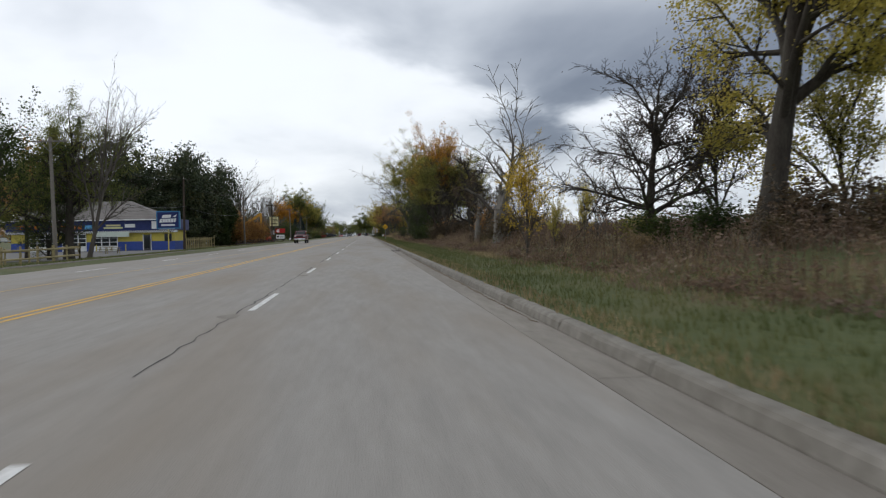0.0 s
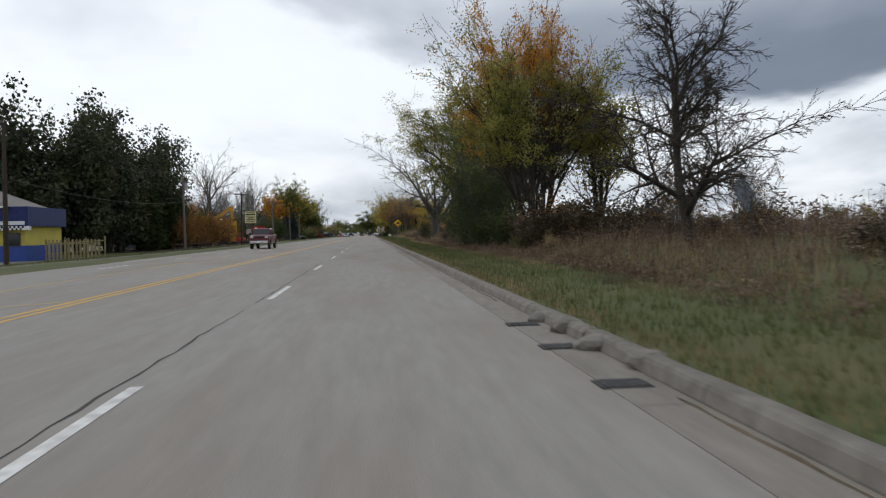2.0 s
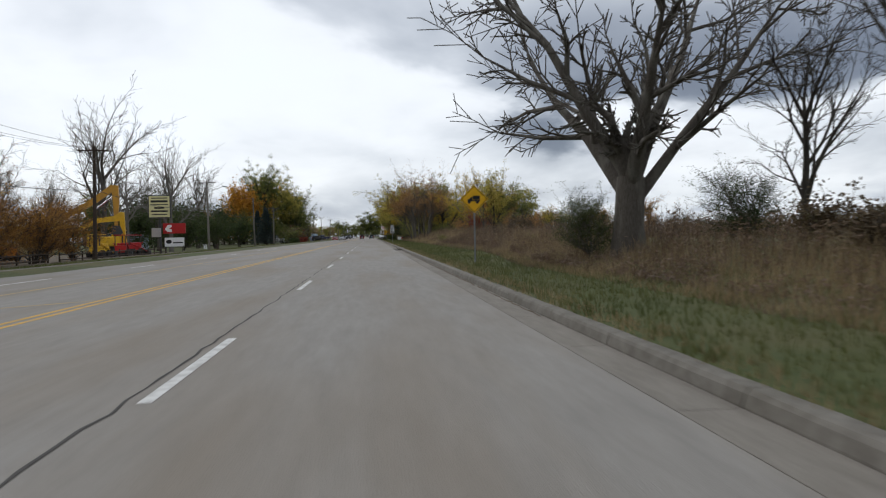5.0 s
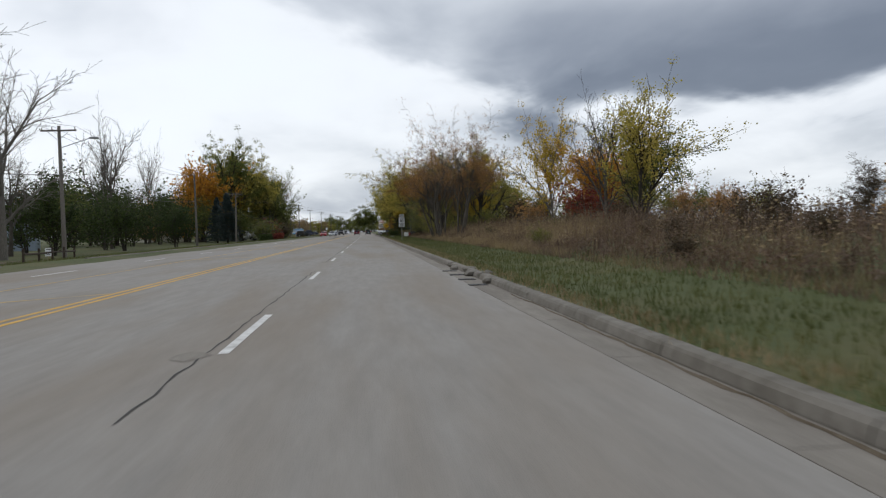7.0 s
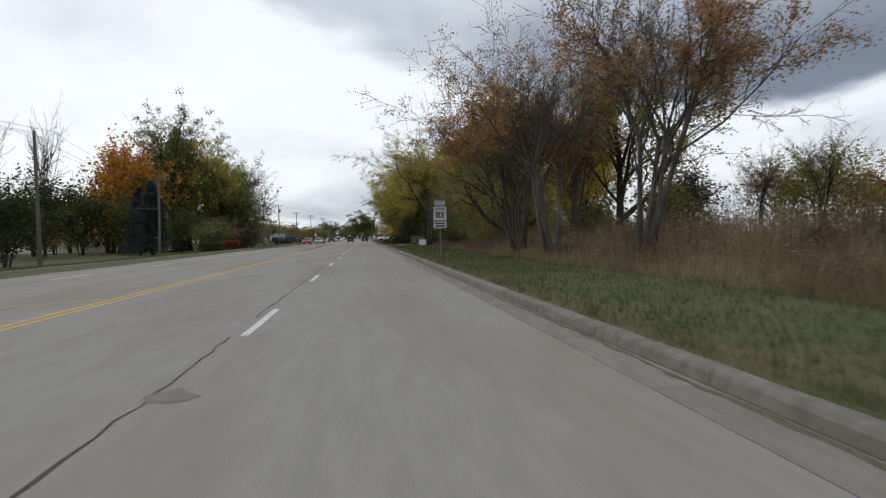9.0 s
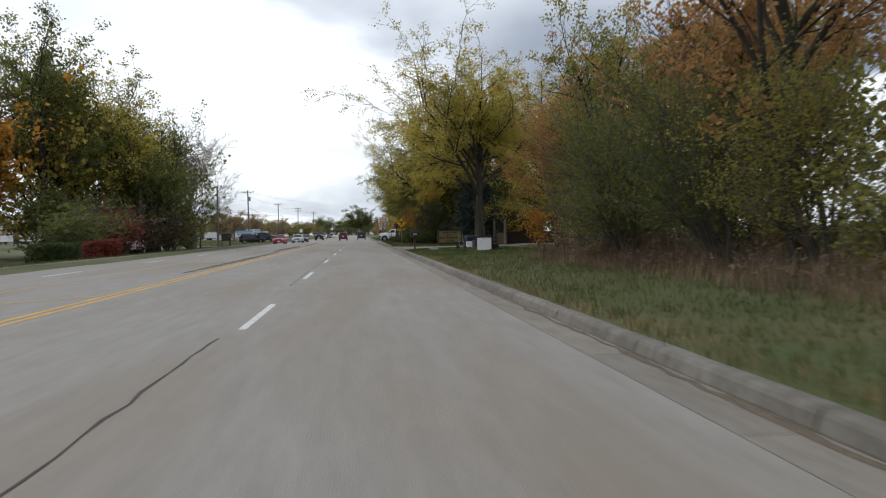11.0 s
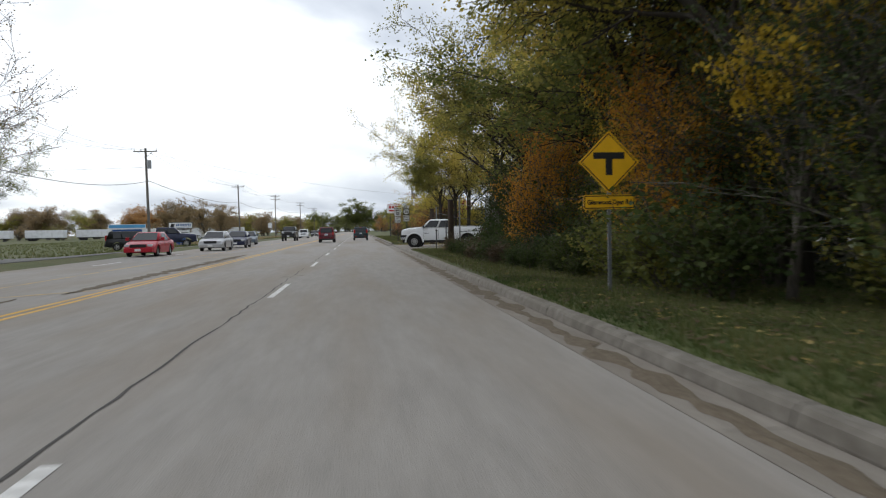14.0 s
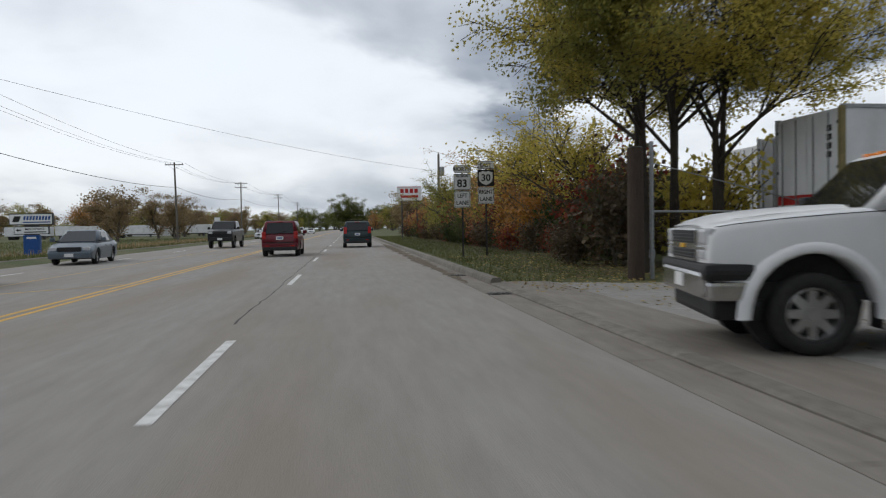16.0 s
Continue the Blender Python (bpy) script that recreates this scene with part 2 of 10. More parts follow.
FASCIA_BLUE = material("dark_blue_fascia", (0.012, 0.022, 0.10), (0.018, 0.03, 0.13), 2.0, 0.5, 0.1)
ROOF_GREY = material("weathered_grey_shingles", (0.17, 0.155, 0.145), (0.235, 0.22, 0.205), 9.0, 0.95, 0.5, c3=(0.12, 0.11, 0.105), scale3=0.4)
ROOF_BROWN = material("brown_shingles", (0.065, 0.052, 0.045), (0.10, 0.082, 0.07), 9.0, 0.95, 0.5)
SIDING = material("white_lap_siding", (0.56, 0.53, 0.45), (0.48, 0.455, 0.38), 3.0, 0.7, 0.1, per_object=0.05)
SIDING_CREAM = material("cream_lap_siding", (0.56, 0.50, 0.34), (0.49, 0.44, 0.29), 3.0, 0.7, 0.1, per_object=0.05)
SIDING_BLUE = material("blue_grey_siding", (0.26, 0.31, 0.36), (0.22, 0.27, 0.32), 3.0, 0.7, 0.1)
GLASS = glass_material("dark_window_glass", (0.015, 0.018, 0.02))
CAR_GLASS = glass_material("tinted_car_glass", (0.012, 0.014, 0.016))
RUBBER = material("tyre_rubber", (0.018, 0.018, 0.018), (0.03, 0.029, 0.028), 20, 0.85, 0.2)
ALLOY = material("alloy_wheel", (0.42, 0.42, 0.42), (0.34, 0.34, 0.34), 10, 0.35, 0.05, metal=0.9)
NAVY_PLASTIC = material("dark_navy_plastic", (0.014, 0.016, 0.032), (0.022, 0.024, 0.042), 12, 0.5, 0.1, c3=(0.05, 0.05, 0.055), scale3=2.0)
CHROME = material("chrome_trim", (0.62, 0.62, 0.63), (0.52, 0.52, 0.53), 8, 0.18, 0.02, metal=1.0)
BLACK_TRIM = material("black_plastic_trim", (0.016, 0.016, 0.017), (0.026, 0.026, 0.027), 15, 0.6, 0.1)
LAMP_CLEAR = material("clear_lamp_lens", (0.55, 0.56, 0.58), (0.40, 0.41, 0.43), 12, 0.12, 0.05, spec=0.7)
LAMP_AMBER = material("amber_lamp_lens", (0.75, 0.22, 0.02), (0.6, 0.17, 0.02), 12, 0.15, 0.05, spec=0.7)
LAMP_RED = material("red_lamp_lens", (0.42, 0.012, 0.012), (0.32, 0.01, 0.01), 12, 0.15, 0.05, spec=0.7)
CONCRETE_PLAIN = material("plain_concrete", (0.30, 0.29, 0.27), (0.22, 0.21, 0.19), 4, 0.9, 0.3)


def car_paint(name, c, metal=0.2):
    return material(name, c, tuple(v * 0.9 for v in c), 1.2, 0.35, 0.0, metal=metal, spec=0.3, coat=0.3, c3=tuple(v * 0.75 + 0.02 for v in c), scale3=0.8, amount3=0.25)


PAINT_RED = car_paint("deep_red_car_paint", (0.115, 0.004, 0.012), 0.1)
PAINT_TEAL = car_paint("dark_green_car_paint", (0.010, 0.026, 0.030))
PAINT_WHITE = car_paint("white_car_paint", (0.74, 0.75, 0.76), 0.0)
PAINT_SILVER = car_paint("silver_car_paint", (0.46, 0.47, 0.48), 0.5)
PAINT_GREYBLUE = car_paint("grey_blue_car_paint", (0.12, 0.15, 0.18), 0.4)
PAINT_NAVY = car_paint("navy_car_paint", (0.022, 0.028, 0.065), 0.3)
PAINT_BLACK = car_paint("black_car_paint", (0.012, 0.013, 0.015), 0.2)
PAINT_BRIGHT_RED = car_paint("bright_red_car_paint", (0.42, 0.015, 0.03), 0.1)
PAINT_CAT = material("machine_yellow_paint", (0.70, 0.42, 0.02), (0.62, 0.36, 0.02), 3, 0.5, 0.1, c3=(0.35, 0.22, 0.04), scale3=1.2)
PAINT_OCHRE = material("faded_orange_machine_paint", (0.52, 0.27, 0.035), (0.42, 0.22, 0.035), 3, 0.55, 0.1, c3=(0.26, 0.15, 0.05), scale3=1.2)
TRAILER_WHITE = material("white_trailer_skin", (0.70, 0.71, 0.72), (0.62, 0.63, 0.64), 1.5, 0.4, 0.05, c3=(0.45, 0.45, 0.44), scale3=0.7)
TRAILER_GREY = material("grey_trailer_door", (0.34, 0.36, 0.39), (0.29, 0.31, 0.34), 1.5, 0.5, 0.05, c3=(0.24, 0.25, 0.27), scale3=0.8)

LEAF_OLIVE = leaf_material("olive_leaves", [(0.140, 0.150, 0.045), (0.220, 0.220, 0.060), (0.330, 0.295, 0.075), (0.440, 0.350, 0.090)], 0.58)
LEAF_GREEN = leaf_material("dull_green_leaves", [(0.075, 0.100, 0.030), (0.115, 0.140, 0.040), (0.175, 0.185, 0.050), (0.270, 0.235, 0.060)], 0.5)
# Dark green plants, and roadside brush whose shade is put into the colour.
LEAF_DARK = leaf_material("dark_green_and_shaded_leaves", [(0.024, 0.041, 0.015), (0.041, 0.061, 0.020), (0.061, 0.085, 0.025), (0.102, 0.111, 0.034)])
LEAF_YELLOW = leaf_material("yellow_leaves", [(0.300, 0.230, 0.030), (0.480, 0.340, 0.040), (0.600, 0.420, 0.050), (0.660, 0.460, 0.080)], 0.5)
LEAF_YGREEN = leaf_material("yellow_green_leaves", [(0.240, 0.225, 0.050), (0.380, 0.330, 0.070), (0.520, 0.420, 0.090), (0.620, 0.480, 0.120)], 0.55)
LEAF_ORANGE = leaf_material("orange_leaves", [(0.270, 0.135, 0.025), (0.440, 0.210, 0.030), (0.560, 0.280, 0.040), (0.580, 0.360, 0.070)], 0.5)
LEAF_RUST = leaf_material("rust_brown_leaves", [(0.200, 0.120, 0.055), (0.330, 0.185, 0.075), (0.450, 0.245, 0.090), (0.500, 0.340, 0.140)], 0.5)
LEAF_BRONZE = leaf_material("bronze_leaves", [(0.150, 0.075, 0.024), (0.250, 0.120, 0.030), (0.350, 0.170, 0.038), (0.420, 0.240, 0.055)], 0.4)
LEAF_RED = leaf_material("wine_red_leaves", [(0.090, 0.021, 0.018), (0.180, 0.039, 0.030), (0.270, 0.075, 0.039), (0.210, 0.128, 0.045)])
LEAF_SPRUCE = leaf_material("blue_spruce_needles", [(0.018, 0.030, 0.026), (0.030, 0.046, 0.042), (0.046, 0.066, 0.060), (0.062, 0.082, 0.072)], 0.1)
LEAF_PINE = leaf_material("dark_pine_needles", [(0.022, 0.034, 0.018), (0.036, 0.050, 0.025), (0.058, 0.070, 0.032), (0.115, 0.095, 0.040)], 0.15)
LEAF_FAR = leaf_material("dull_autumn_leaves", [(0.150, 0.115, 0.065), (0.220, 0.165, 0.090), (0.300, 0.215, 0.115), (0.360, 0.240, 0.125)], 0.4)
LEAF_BRUSH = leaf_material("dull_brush_leaves", [(0.045, 0.036, 0.022), (0.075, 0.056, 0.034), (0.115, 0.080, 0.048), (0.10, 0.095, 0.035)], 0.2)
GRASS_BLADE = leaf_material("mown_grass_blades", [(0.065, 0.082, 0.028), (0.095, 0.112, 0.040), (0.140, 0.148, 0.054), (0.210, 0.185, 0.085)], 0.3)
GRASS_LAWN = leaf_material("green_lawn_blades", [(0.040, 0.066, 0.018), (0.058, 0.09, 0.025), (0.085, 0.118, 0.034), (0.13, 0.14, 0.05)], 0.3)
GRASS_DRY = leaf_material("dry_grass_stalks", [(0.170, 0.125, 0.070), (0.250, 0.185, 0.100), (0.350, 0.265, 0.150), (0.420, 0.335, 0.210)], 0.3)
WEED_BROWN = leaf_material("brown_weed_stalks", [(0.062, 0.041, 0.027), (0.100, 0.064, 0.041), (0.155, 0.098, 0.060), (0.130, 0.102, 0.052)], 0.2)
WEED_MAUVE = leaf_material("mauve_brown_weeds", [(0.095, 0.066, 0.050), (0.145, 0.100, 0.074), (0.210, 0.148, 0.108), (0.270, 0.200, 0.145)], 0.25)
FALLEN = leaf_material("fallen_leaves", [(0.14, 0.09, 0.03), (0.24, 0.17, 0.05), (0.32, 0.24, 0.08), (0.38, 0.31, 0.14)], 0.1)


# ---- mesh helpers ----
def mesh_from(name, verts, faces, mat, smooth=False):
    me = bpy.data.meshes.new(name)
    me.from_pydata(verts, [], faces)
    me.materials.append(mat)
    if smooth:
        me.polygons.foreach_set("use_smooth", [True] * len(me.polygons))
    me.update()
    return me


def part(name, bm, mat, parent=None, label="", smooth=False):
    """Links a bmesh as one mesh object, under a thing or a part if one is given."""
    me = bpy.data.meshes.new(name)
    bmesh.ops.recalc_face_normals(bm, faces=bm.faces[:])
    bm.to_mesh(me)
    bm.free()
    me.materials.append(mat)
    if smooth:
        me.polygons.foreach_set("use_smooth", [True] * len(me.polygons))
    ob = new(name, me)
    if parent is not None:
        ob.parent = parent
    if label:
        tagged(ob, label)
    return ob


def shared(name, me, parent, m=None, label=""):
    ob = new(name, me)
    ob.parent = parent
    if m is not None:
        ob.matrix_basis = m
    if label:
        tagged(ob, label)
    return ob


def thing(name, label, category, m, group=""):
    ob = new(name)
    ob.empty_display_size = 0.2
    ob.matrix_basis = m
    return tagged(ob, label, category, group)


def box(bm, x0, x1, y0, y1, z0, z1, bevel=0.0):
    vs = [bm.verts.new(p) for p in ((x0, y0, z0), (x1, y0, z0), (x1, y1, z0), (x0, y1, z0), (x0, y0, z1), (x1, y0, z1), (x1, y1, z1), (x0, y1, z1))]
    fs = [bm.faces.new([vs[i] for i in f]) for f in ((3, 2, 1, 0), (4, 5, 6, 7), (0, 1, 5, 4), (1, 2, 6, 5), (2, 3, 7, 6), (3, 0, 4, 7))]
    if bevel:
        edges = {e for f in fs for e in f.edges}
        bmesh.ops.bevel(bm, geom=list(edges), offset=bevel, segments=2, profile=0.6, affect="EDGES", clamp_overlap=True)
    return bm


def new_box(*a, **k):
    return box(bmesh.new(), *a, **k)


def tube(bm, p0, p1, r0, r1=None, n=10, cap=True):
    p0, p1 = Vector(p0), Vector(p1)
    r1 = r0 if r1 is None else r1
    d = (p1 - p0).normalized()
    a = d.orthogonal().normalized()
    b = d.cross(a)
    rings = []
    for p, r in ((p0, r0), (p1, r1)):
        rings.append([bm.verts.new(p + (a * math.cos(2 * math.pi * i / n) + b * math.sin(2 * math.pi * i / n)) * r) for i in range(n)])
    for i in range(n):
        bm.faces.new((rings[0][i], rings[0][(i + 1) % n], rings[1][(i + 1) % n], rings[1][i]))
    if cap:
        bm.faces.new(rings[0][::-1])
        bm.faces.new(rings[1])
    return bm


def new_tube(*a, **k):
    return tube(bmesh.new(), *a, **k)


def prism(bm, outline, lo, hi, axis="y"):
    """A closed outline of 2D points, drawn out from lo to hi along an axis."""
    def put(p, s):
        return {"x": (s, p[0], p[1]), "y": (p[0], s, p[1]), "z": (p[0], p[1], s)}[axis]
    a = [bm.verts.new(put(p, lo)) for p in outline]
    b = [bm.verts.new(put(p, hi)) for p in outline]
    n = len(outline)
    bm.faces.new(a)
    bm.faces.new(b[::-1])
    for i in range(n):
        bm.faces.new((a[i], b[i], b[(i + 1) % n], a[(i + 1) % n]))
    return bm


def quad(bm, pts):
    bm.faces.new([bm.verts.new(p) for p in pts])
    return bm


def text_mesh(word, size, mat, bold=0.0):
    """The built-in font's letters as a flat mesh in the XZ plane, facing -y, centred."""
    cu = bpy.data.curves.new("lettering", "FONT")
    cu.body, cu.size, cu.align_x, cu.align_y = word, size, "CENTER", "CENTER"
    cu.offset, cu.extrude = bold, 0.002
    cu.resolution_u = 3
    ob = bpy.data.objects.new("lettering", cu)
    me = bpy.data.meshes.new_from_object(ob)
    bpy.data.objects.remove(ob)
    me.transform(pose(0, 0, 0, 90, 0, 0))
    me.materials.clear()
    me.materials.append(mat)
    return me


def smooth(a, b, v):
    t = min(1, max(0, (v - a) / (b - a)))
    return t * t * (3 - 2 * t)


# ---- the lie of the land ----
ROAD_L, ROAD_R, FALL = -14.8, 2.02, 0.0
KERB_R, KERB_L = 2.52, -15.3
DRIVES = [(311.8, 326.2), (372.5, 391.5)]


def road_z(x):
    return FALL * x


def land_z(x, y):
    n = noise.noise((x * 0.15, y * 0.15, 0.0)) * 0.05
    if x < KERB_L - 0.2:
        z = 0.13 - 0.22 * smooth(-15.5, -19, x) - 0.38 * smooth(-18, -27, x) + n
    elif x > KERB_R + 0.2:
        berm = smooth(5.5, 13, x) * (1 - smooth(243, 268, y)) * (0.75 + 0.15 * noise.noise((x * 0.05, y * 0.05, 3)))
        z = 0.14 - 0.12 * smooth(3.2, 5.5, x) * smooth(322, 330, y) * (1 - smooth(396, 402, y)) + berm + n * smooth(2.8, 4.5, x)
        for a, b in DRIVES:
            if a - 5 < y < b + 5 and x < 14:
                z = z + ((-0.03 if a > 340 else 0.03) - z) * smooth(a - 5, a, y) * (1 - smooth(b, b + 5, y))
    else:
        z = road_z(x) - 0.12
    return z


def grid_x():
    xs = [-2600, -1200, -600, -300, -160, -110, -80, -60, -50, -42, -36, -32, -29, -26, -23.5, -21, -19, -17.5, -16.2, -15.62, -15.6]
    xs += [-12, -8, -4, 0, 2.3, 2.81, 2.83, 3.3, 4, 5, 6, 7, 8, 9, 10, 11.5, 13, 15, 18, 22, 27, 34, 45, 60, 80, 120, 200, 350, 700, 1300, 2600]
    return xs


def make_ground():
    xs = grid_x()
    ys = [-2600, -800, -300, -120, -60] + [-30 + 3 * i for i in range(178)] + [520, 560, 620, 700, 850, 1100, 1600, 2600, 3600]
    ys = sorted(set(ys + [a - 0.5 * k for a, _b in DRIVES for k in range(12)] + [b + 0.5 * k for _a, b in DRIVES for k in range(12)]))
    verts = [(x, y, land_z(x, y)) for y in ys for x in xs]
    w = len(xs)
    faces = [(j * w + i, j * w + i + 1, (j + 1) * w + i + 1, (j + 1) * w + i) for j in range(len(ys) - 1) for i in range(w - 1)]
    ob = new("ground", mesh_from("ground", verts, faces, GROUND, True))
    tagged(ob, "dull green and brown grassy ground out to the horizon", "ground", kind="structure")


make_ground()


def strip_mesh(name, x0, x1, y0, y1, z_of, mat, thick=0.1, step=30.0):
    """A slab along the road whose top follows z_of(x)."""
    n = max(1, int((y1 - y0) / step))
    verts, faces = [], []
    for i in range(n + 1):
        y = y0 + (y1 - y0) * i / n
        verts += [(x0, y, z_of(x0)), (x1, y, z_of(x1)), (x1, y, z_of(x1) - thick), (x0, y, z_of(x0) - thick)]
    for i in range(n):
        for k in range(4):
            a, b = 4 * i + k, 4 * i + (k + 1) % 4
            faces.append((a, b, b + 4, a + 4))
    faces += [(3, 2, 1, 0), tuple(4 * n + k for k in range(4))]
    me = mesh_from(name, verts, faces, mat)
    return me


ROAD_START, ROAD_END = -60, 976
road = new("road", strip_mesh("road", ROAD_L, ROAD_R, ROAD_START, ROAD_END, road_z, ROAD))
tagged(road, "worn grey concrete five-lane road with painted lines", "road", kind="structure")


def marking(name, x, y0, y1, width, mat, lift=0.004, x_end=None):
    x_end = x if x_end is None else x_end
    h = width / 2
    z = lambda v: road_z(v) + lift
    bm = bmesh.new()
    n = max(1, int((y1 - y0) / 40))
    rows = []
    for i in range(n + 1):
        f = i / n
        xc, y = x + (x_end - x) * f, y0 + (y1 - y0) * f
        rows.append([bm.verts.new((xc - h, y, z(xc - h))), bm.verts.new((xc + h, y, z(xc + h)))])
    for a, b in zip(rows, rows[1:]):
        bm.faces.new((a[0], a[1], b[1], b[0]))
    return part(name, bm, mat, road)


DASH_Y, DASH_GAP, DASH_LEN = 0.65, 12.23, 3.7
for x in (-1.98, -11.5):
    me = None
    for k in range(-2, 62):
        y = DASH_Y + DASH_GAP * k + (0 if x > -5 else 5.0)
        y -= 2.1 * smooth(262, 275, y) * (1 - smooth(333, 346, y))  # a repainted stretch sits out of step
        if me is None:
            h = 0.06
            me = mesh_from("lane_dash", [(-h, 0, -h * FALL), (h, 0, h * FALL), (h, DASH_LEN, h * FALL), (-h, DASH_LEN, -h * FALL)], [(0, 1, 2, 3)], WHITE_LINE)
        shared("lane_dash", me, road, pose(x + random.uniform(-0.015, 0.015), y, road_z(x) + 0.004))
for x, mat in ((-5.82, YELLOW_LINE), (-6.08, YELLOW_LINE)):
    marking("yellow_line", x, -60, 900, 0.11, mat)
marking("yellow_line", -9.3, -60, 900, 0.11, FADED_YELLOW)
for k in range(18):
    y = 37.5 + 23.65 * k
    bm = bmesh.new()
    z = lambda v: road_z(v) + 0.004
    quad(bm, [(-9.1, y - 1.6, z(-9.1)), (-6.2, y + 1.2, z(-6.2)), (-6.2, y + 1.45, z(-6.2)), (-9.1, y - 1.35, z(-9.1))])
    part("hatch_stripe", bm, FADED_YELLOW, road)


def jagged(name, pts, w, mat, parent, lift=0.0035, seed=0):
    rng = random.Random(seed)
    bm = bmesh.new()
    prev = None
    for x, y in pts:
        a = w * rng.uniform(0.3, 1.3)
        row = [bm.verts.new((x - a, y, road_z(x - a) + lift)), bm.verts.new((x + a, y, road_z(x + a) + lift))]
        if prev:
            bm.faces.new((prev[0], prev[1], row[1], row[0]))
        prev = row
    return part(name, bm, mat, parent)


rng = random.Random(5)
for y0 in range(-20, 520, 27):
    pts = [(-2.16 + rng.uniform(-0.035, 0.035), y0 + 0.45 * i) for i in range(int(rng.uniform(38, 60)))]
    jagged("lane_crack", pts, 0.016, CRACK, road, seed=y0)
# ragged spalls beside the crack, patched in pale mortar
for y, x, s in ((23.6, -2.0, 0.5), (70.8, -1.95, 0.4), (107.5, -2.3, 0.4), (171.8, -2.3, 0.5), (195.3, -2.2, 0.5), (203.2, -1.9, 0.5), (217.0, -2.0, 0.5), (349.4, -2.3, 0.55), (349.9, -2.0, 0.5), (12.0, -2.2, 0.5), (96.4, -2.0, 0.5)):
    bm = bmesh.new()
    vs = []
    for k in range(9):
        a = 2 * math.pi * k / 9
        px, py = x + math.cos(a) * s * 0.45 * rng.uniform(0.6, 1.2), y + math.sin(a) * s * 0.7 * rng.uniform(0.6, 1.2)
        vs.append(bm.verts.new((px, py, road_z(px) + 0.0045)))
    bm.faces.new(vs)
    part("road_patch", bm, GUTTER, road)


# gutter slabs and kerb sections, broken by the driveways
def kerb_profile(sign):
    # across the road: face leans back, top rounded
    return [(0, -0.12), (0, 0.02), (0.025, 0.11), (0.055, 0.145), (0.09, 0.155), (0.20, 0.155), (0.235, 0.14), (0.245, 0.1), (0.245, -0.12)]


def kerb_mesh(sign, length, seed, low=False):
    rng = random.Random(seed)
    prof = kerb_profile(sign)
    verts, faces = [], []
    n = 4
    for j in range(n + 1):
        for k, (dx, z) in enumerate(prof):
            jit = rng.uniform(-0.008, 0.008) if 1 < k < 8 else 0
            f = 0.2 if low else 1
            verts.append((sign * (dx + jit), length * j / n, (z if z < 0.02 else 0.02 + (z - 0.02) * f) + jit * 0.5))
    m = len(prof)
    for j in range(n):
        for k in range(m):
            a, b = j * m + k, j * m + (k + 1) % m
            faces.append((a, b, b + m, a + m) if sign > 0 else (a + m, b + m, b, a))
    faces += [tuple(range(m))[::-1], tuple(n * m + k for k in range(m))]
    return mesh_from("kerb_section", verts, faces, KERB)


for side, x_face, sign in (("kerb_right", KERB_R, 1), ("kerb_left", KERB_L, -1)):
    kerb = new(side)
    tagged(kerb, "chipped grey concrete kerb with a stained gutter", "kerb", kind="structure")
    length = 3.05
    kinds = [kerb_mesh(sign, length - 0.02, 40 + i) for i in range(5)]
    low = kerb_mesh(sign, length - 0.02, 77, True)
    gx0, gx1 = (ROAD_R, KERB_R) if sign > 0 else (KERB_L, ROAD_L)
    gut = strip_mesh("gutter_slab", gx0 - x_face + 0.005, gx1 - x_face - 0.003, 0, length - 0.015, lambda v: FALL * v + 0.004, GUTTER, 0.1, 10)
    lows = DRIVES if sign > 0 else [(10, 18), (66, 76), (112, 122), (196, 203), (318, 326), (352, 384)]
    for k in range(-6, 172):
        y = k * length
        m = pose(x_face, y, road_z(x_face))
        is_low = any(a < y + 1.5 < b for a, b in lows)
        shared("kerb_section", low if is_low else kinds[k % 5], kerb, m)
        shared("gutter_slab", gut, kerb, m)
    far = strip_mesh("kerb_far", 0 if sign > 0 else -0.24, 0.24 if sign > 0 else 0, 172 * length, ROAD_END, lambda v: 0.15, KERB, 0.25, 200)
    ob = shared("kerb_run", far, kerb, pose(x_face, 0, road_z(x_face)))


# broken kerb lumps and sunken inlet plates in the gutter
def rubble(x, y, s, seed):
    rng = random.Random(seed)
    bm = bmesh.new()
    bmesh.ops.create_icosphere(bm, subdivisions=2, radius=s)
    for v in bm.verts:
        v.co *= 1 + 0.3 * noise.noise(v.co * 6 + Vector((seed, 0, 0)))
        v.co.z *= 0.55
    ob = part("kerb_rubble", bm, KERB)
    ob.matrix_basis = pose(x, y, road_z(x) + s * 0.3, 0, 0, rng.uniform(0, 180))
    tagged(ob, "broken lump of concrete kerb lying in the gutter", "rubble", "broken kerb pieces")


